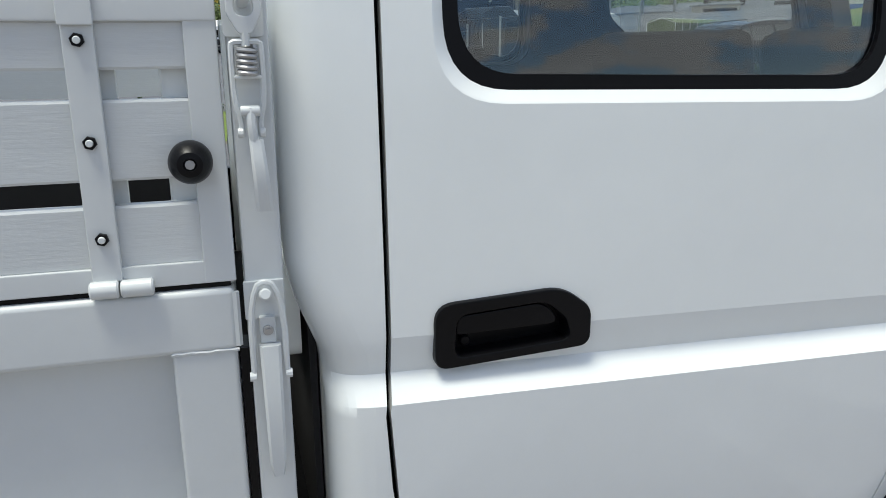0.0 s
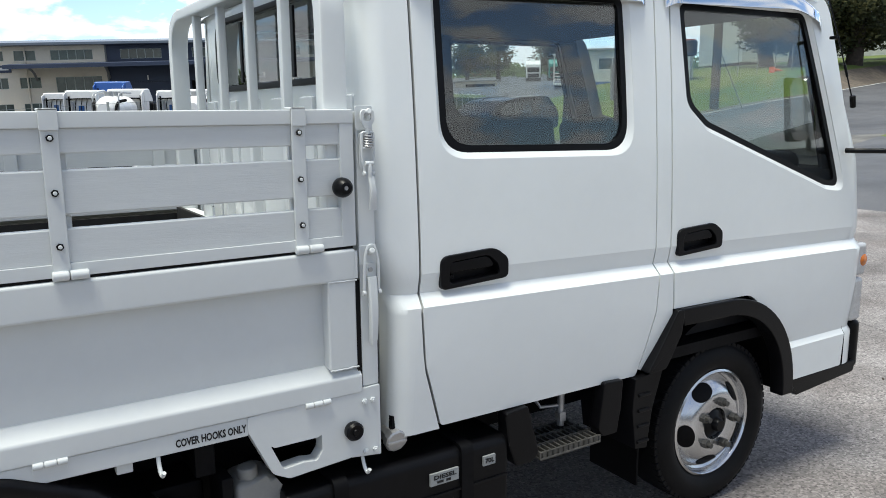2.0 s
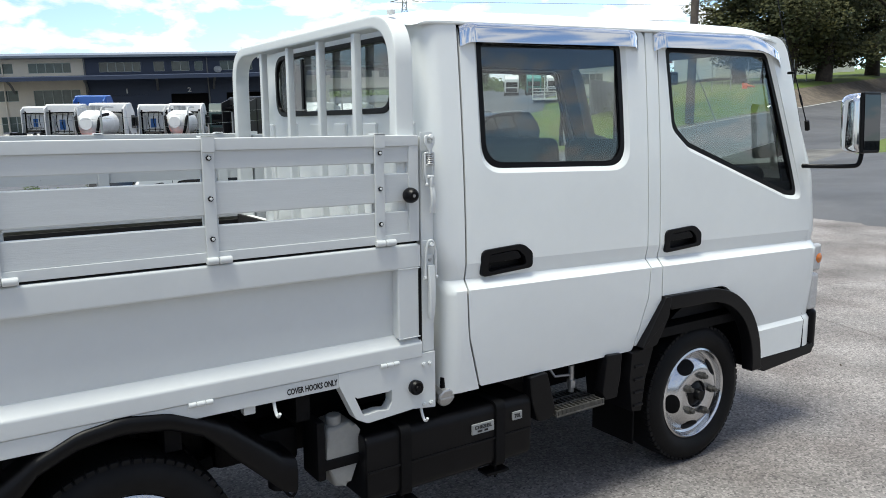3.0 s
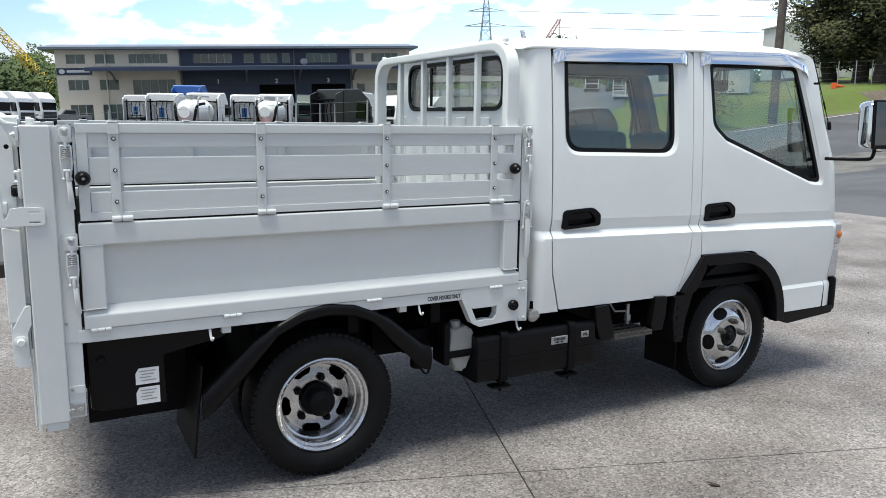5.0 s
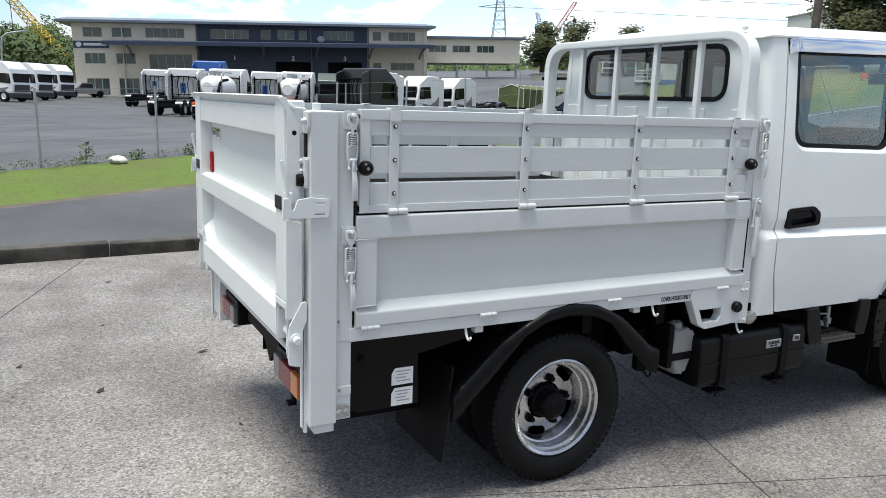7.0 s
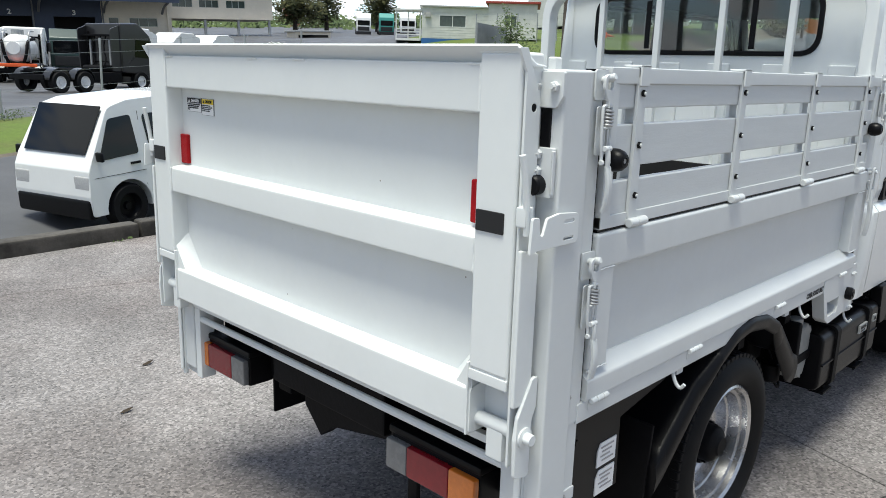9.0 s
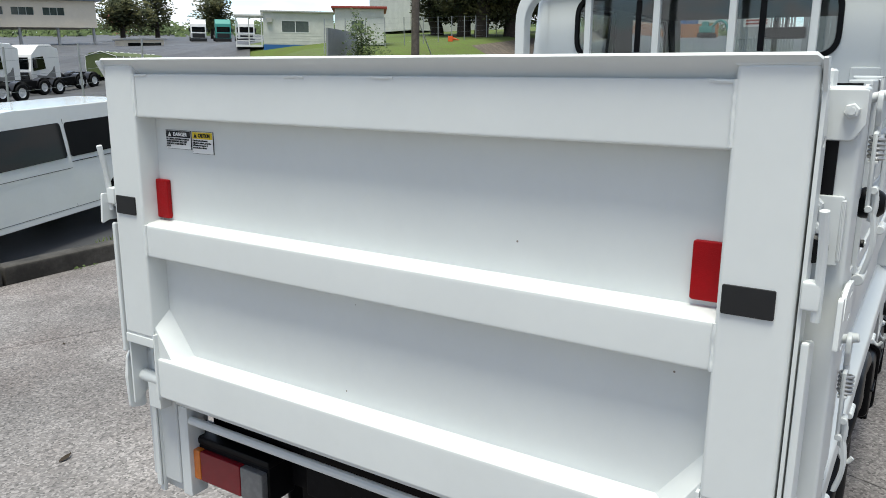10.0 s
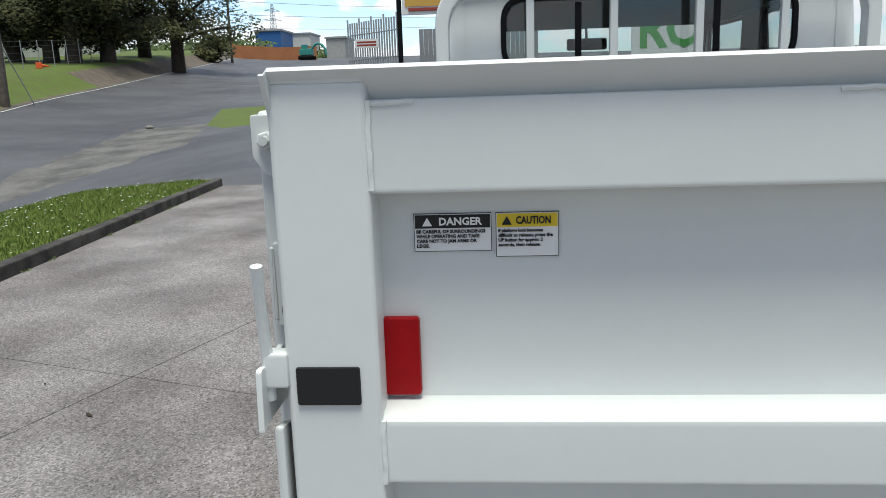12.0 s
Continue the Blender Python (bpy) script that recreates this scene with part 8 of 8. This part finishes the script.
cyl(bm, (0, 0, 0), (0, 0, 6.0 - zb), 0.08, n=12)
part("post", bm, BLACK, ss_)
bm = bmesh.new()
box(bm, -0.06, 0.06, -2.2, -0.1, 3.9 - zb, 5.9 - zb, 0.02)
part("board", bm, SIGNW, ss_)
bm = bmesh.new()
box(bm, -0.075, -0.062, -2.1, -0.2, 4.15 - zb, 4.75 - zb, 0.02)
part("colour_band", bm, GOLD, ss_)
bm = bmesh.new()
box(bm, -0.09, -0.077, -1.88, -0.3, 4.0 - zb, 4.1 - zb, 0.01)
part("print_bar", bm, TERRA, ss_)
x, y = ray_place((-2.86, 2.3), 101.9, 13.4)
rs = thing("notice_board", "white board with green lettering on two posts", "sign", (x, y, 0))
for yy in (-0.5, 0.5):
    bm = bmesh.new()
    box(bm, 0.03, 0.09, yy - 0.03, yy + 0.03, 0, 2.7, 0.004)
    part("post", bm, GALV, rs)
bm = bmesh.new()
box(bm, -0.01, 0.028, -0.62, 0.62, 1.93, 2.72, 0.006)
bd = part("board", bm, SIGNW, rs)
write("lettering", "RO", 0.8, Matrix.Translation((-0.014, 0.0, 2.36)) @ FACE_REAR, SIGNG, bd, "large green letters", 1.0)
x, y = ray_place((-2.86, 2.3), 82.9, 25)
shed = thing("dark_shed", "dark corrugated shed wall behind the sign", "shed", (x, y, zb))
for i in range(26):
    yy = -0.3 - 0.16 * i
    bm = bmesh.new()
    box(bm, 3.0, 3.05 + 0.04 * (i % 2), yy - 0.15, yy, 0, 3.7 - zb, 0)
    part("sheet", bm, SHEDG, shed)
hoard = thing("hoarding", "orange timber hoarding at the end of the street", "fence")
pa, pb_ = ray_place((-2.86, 2.3), 70.9, 122), ray_place((-2.86, 2.3), 76.9, 120)
for i in range(40):
    t0, t1 = i / 40, (i + 0.96) / 40
    a = Vector((pa[0] + (pb_[0] - pa[0]) * t0, pa[1] + (pb_[1] - pa[1]) * t0, 0))
    b = Vector((pa[0] + (pb_[0] - pa[0]) * t1, pa[1] + (pb_[1] - pa[1]) * t1, 0))
    bm = bmesh.new()
    za, zb = land(a.x, a.y) - 0.1, land(b.x, b.y) - 0.1
    q = [a + Vector((0, 0, za)), b + Vector((0, 0, zb)), b + Vector((0, 0, zb + 2.0)), a + Vector((0, 0, za + 2.0))]
    vs = [bm.verts.new(p) for p in q] + [bm.verts.new(p + Vector((0.06, 0, 0))) for p in q]
    for f4 in ((0, 1, 2, 3), (7, 6, 5, 4), (0, 4, 5, 1), (1, 5, 6, 2), (2, 6, 7, 3), (3, 7, 4, 0)):
        bm.faces.new([vs[k] for k in f4])
    part("panel", bm, ORANGEF, hoard)
for az0, az1, r, z0, z1, mt, lb in ((72.7, 74.6, 215, 10, 18.8, BLUEB, "bright blue shed on the skyline"), (74.9, 76.6, 230, 10, 19.0, HOUSEW, "white shed on the skyline"), (77.6, 79.0, 200, 10, 15.6, GREYB, "grey shed on the skyline")):
    a, b = ray_place((-2.86, 2.3), az0, r), ray_place((-2.86, 2.3), az1, r)
    root = thing("distant_shed", lb, "shed", (a[0], a[1], z0))
    bm = bmesh.new()
    box(bm, 0, 12, min(0, b[1] - a[1]), max(0, b[1] - a[1]), 0, z1 - z0, 0.05)
    part("wall", bm, mt, root)
    bm = bmesh.new()
    box(bm, -0.3, 12.3, min(0, b[1] - a[1]) - 0.3, max(0, b[1] - a[1]) + 0.3, z1 - z0, z1 - z0 + 0.5, 0.05)
    part("roof", bm, GALV, root)
x, y = ray_place((-2.86, 2.3), 76.2, 114)
dg = thing("excavator", "teal excavator parked up the street", "excavator", (x, y, land(x, y)))
dg.scale = (0.68, 0.68, 0.68)
bm = bmesh.new()
box(bm, -1.3, 1.3, -1.3, 1.3, 0.9, 2.2, 0.15)
box(bm, -0.6, 0.7, -0.2, 1.0, 2.2, 3.1, 0.1)
part("cab", bm, TEAL, dg)
bm = bmesh.new()
tube(bm, [(-0.5, -0.8, 1.8), (-1.0, -2.5, 3.4), (-1.2, -4.0, 2.6), (-1.2, -4.4, 0.8)], 0.25, 8, 1)
part("boom", bm, TEAL, dg)
for xx in (-1.5, 1.0):
    bm = bmesh.new()
    box(bm, xx, xx + 0.5, -1.6, 1.6, 0, 0.85, 0.25, 3)
    part("track", bm, UNDER, dg)
x, y = ray_place((-2.86, 2.3), 59.1, 56)
cn_ = thing("traffic_cone", "orange traffic cone lying on the grass", "cone", (x, y, gz(x, y)))
bm = bmesh.new()
cyl(bm, (-0.36, 0.1, 0.2), (0.45, -0.1, 0.14), 0.14, 0.03, 14)
part("body", bm, CONE, cn_)
bm = bmesh.new()
box(bm, -0.41, -0.355, -0.1, 0.3, 0.0, 0.38, 0.02)
part("base", bm, CONE, cn_)

# green-sided trailers behind the row, hut roof
for az, r, hd, l in ((34.6, 74, 30, 10.0), (36.4, 82, 30, 10.0)):
    x, y = ray_place((-2.98, -0.99), az, r)
    tr = at(thing("bulk_trailer", "green-tarped bulk trailer in the yard", "trailer"), Matrix.Translation((x, y, 0.15)) @ Matrix.Rotation(radians(hd), 4, "Z"))
    bm = bmesh.new()
    skin(bm, [[Vector((xx, yy, z)) for yy, z in ((-1.25, 1.0), (-1.25, 2.6), (-0.9, 2.85), (0, 2.95), (0.9, 2.85), (1.25, 2.6), (1.25, 1.0))] for xx in (-l / 2, l / 2)])
    part("body", bm, OLIVE, tr)
    for i in range(9):
        xx = -l / 2 + l * i / 8
        bm = bmesh.new()
        tube(bm, [(xx, -1.26, 1.0), (xx, -1.26, 2.6), (xx, 0, 2.98), (xx, 1.26, 2.6), (xx, 1.26, 1.0)], 0.03, 5)
        part("hoop", bm, SIGNW, tr)
    wheels(tr, (-l / 2 + 1.0, -l / 2 + 2.3, l / 2 - 1.2), (-1.2, 1.2), 0.5, 0.3, SILVER)

# street-side details
rnd = random.Random(21)
bm = bmesh.new()


def blades(bm, n, sampler, h):
    for _ in range(n):
        x, y, *up = sampler()
        z = up[0] if up else gz(x, y)
        a, w = rnd.uniform(0, 6.28), rnd.uniform(0.006, 0.012)
        hh = h * rnd.uniform(0.5, 1.3)
        dx, dy = math.cos(a), math.sin(a)
        lx, ly = rnd.gauss(0, 0.4) * hh, rnd.gauss(0, 0.4) * hh
        bm.faces.new([bm.verts.new((x - dx * w, y - dy * w, z - 0.01)), bm.verts.new((x + dx * w, y + dy * w, z - 0.01)), bm.verts.new((x + lx, y + ly, z + hh))])


def near_verge():
    x = rnd.uniform(0.5, 10.4)
    while rnd.random() > verge_width(x) / 2.0:
        x = rnd.uniform(0.5, 10.4)
    u = rnd.uniform(0.0, 1.05)
    return x, kerb_y(x) + 0.16 + verge_width(x) * u, verge_z(x, u)


blades(bm, 30000, near_verge, 0.045)
tagged(finish(bm, "grass_tufts", BLADE, keep=True), "short rough mown grass on the verges", "grass", kind="stuff")
bm = bmesh.new()
for _ in range(170):
    x, y, z = near_verge()
    z += 0.055
    for k in range(1):
        vs = [bm.verts.new((x + 0.014 * math.cos(a), y + 0.014 * math.sin(a), z + rnd.uniform(0, 0.004))) for a in [6.283 * i / 6 for i in range(6)]]
        bm.faces.new(vs)
tagged(finish(bm, "daisies", DAISY, keep=True), "scattered white daisies in the grass", "flowers", kind="stuff")
bm = bmesh.new()
for _ in range(100):
    s, q = rnd.uniform(-18, 12), 8.3 + rnd.uniform(-0.25, 0.3)
    x, y = unstreet(s, q)
    leaves(bm, (x, y, land(x, y) + 0.08), (0.4, 0.25, rnd.uniform(0.06, 0.15)), 60, 0.022, rnd)
for s, hh in ((-2.0, 0.5), (-0.8, 0.25), (0.6, 0.3)):
    x, y = unstreet(s, 8.35)
    leaves(bm, (x, y, land(x, y) + hh * 0.5), (0.2, 0.2, hh * 0.55), 70, 0.04, rnd)
for i in range(14):
    x = rnd.uniform(-3.4, 10)
    leaves(bm, (x, kerb_y(x) - 0.03, 0.01), (0.1, 0.025, 0.02), 14, 0.014, rnd)
tagged(finish(bm, "weeds", LEAF2, keep=True), "weeds along the fence and kerb", "weeds", kind="stuff")
for s, q, r, mt, lb in ((-1.4, 8.0, 0.22, LIGHTROCK, "pale rock in the grass"), (23.0, -2.2, 0.16, STONE, "lone stone on the driveway")):
    x, y = unstreet(s, q)
    bm = bmesh.new()
    bmesh.ops.create_icosphere(bm, subdivisions=2, radius=r)
    for v in bm.verts:
        v.co *= 1 + 0.25 * noise.noise(v.co * 5)
        v.co.z *= 0.5
    ob = finish(bm, "rock", mt, 60)
    ob.location = (x, y, gz(x, y) + r * 0.3)
    tagged(ob, lb, "rock")
for x, y, a in ((-2.43, 3.97, 0.4), (-1.935, 3.2, 0.1), (-2.526, 2.76, 0.8), (-1.97, 2.08, 2.0), (-0.87, 4.9, 1.2), (-1.63, 3.65, 0.2), (0.97, 4.82, 0.5), (0.35, 4.84, 2.4), (0.55, 4.34, 1.0), (-2.9, 3.3, 0.7), (-2.3, 5.2, 0.3), (3.4, 1.4, 0.6), (4.6, 0.8, 1.6), (0.5, 0.2, 2.2)):
    bm = bmesh.new()
    loops = []
    for k in range(6):
        t = k / 5
        w = 0.016 * math.sin(math.pi * (0.08 + 0.9 * t))
        loops.append([Vector((-0.035 + 0.07 * t, -w, 0.004 + 0.012 * t * t)), Vector((-0.035 + 0.07 * t, 0, 0.001 + 0.01 * t * t)), Vector((-0.035 + 0.07 * t, w, 0.005 + 0.012 * t * t))])
    skin(bm, loops, closed=False)
    ob = finish(bm, "dead_leaf", FLAKE, 60)
    ob.matrix_world = Matrix.Translation((x, y, 0.002)) @ Matrix.Rotation(a, 4, "Z") @ Matrix.Scale(0.6 + 0.25 * math.sin(9 * a), 4)
    tagged(ob, "small dry brown leaf on the concrete", "leaf", "fallen leaves")

# the side behind the camera, seen only in the glass and paint; the wall stands for containers
back_wall = bmesh.new()
for i in range(240):
    x = -30 + 0.25 * i
    box(back_wall, x, x + 0.13, -15.1, -15.062, 0, 2.3, 0)
box(back_wall, -30, 30, -15.3, -15.08, 0, 2.35, 0)
DARKSHEET = material("dark_sheet", (0.085, 0.09, 0.095), 0.55, 0.2, vary=0.15, scale=1.2)
tagged(finish(back_wall, "workshop_wall", DARKSHEET), "dark grey corrugated wall across the forecourt", "wall", kind="structure")
mf = thing("mesh_fence", "dark steel mesh fence in front of the containers", "fence")
for i in range(90):
    x = -14 + 0.3 * i
    bm = bmesh.new()
    cyl(bm, (x, -9, 0), (x, -9, 1.55), 0.015 if i % 9 else 0.04, n=6)
    part("bar", bm, UNDER, mf)
for z in (0.3, 0.9, 1.45):
    bm = bmesh.new()
    tube(bm, [(-14, -9, z), (13, -9, z)], 0.02, 6)
    part("rail", bm, UNDER, mf)
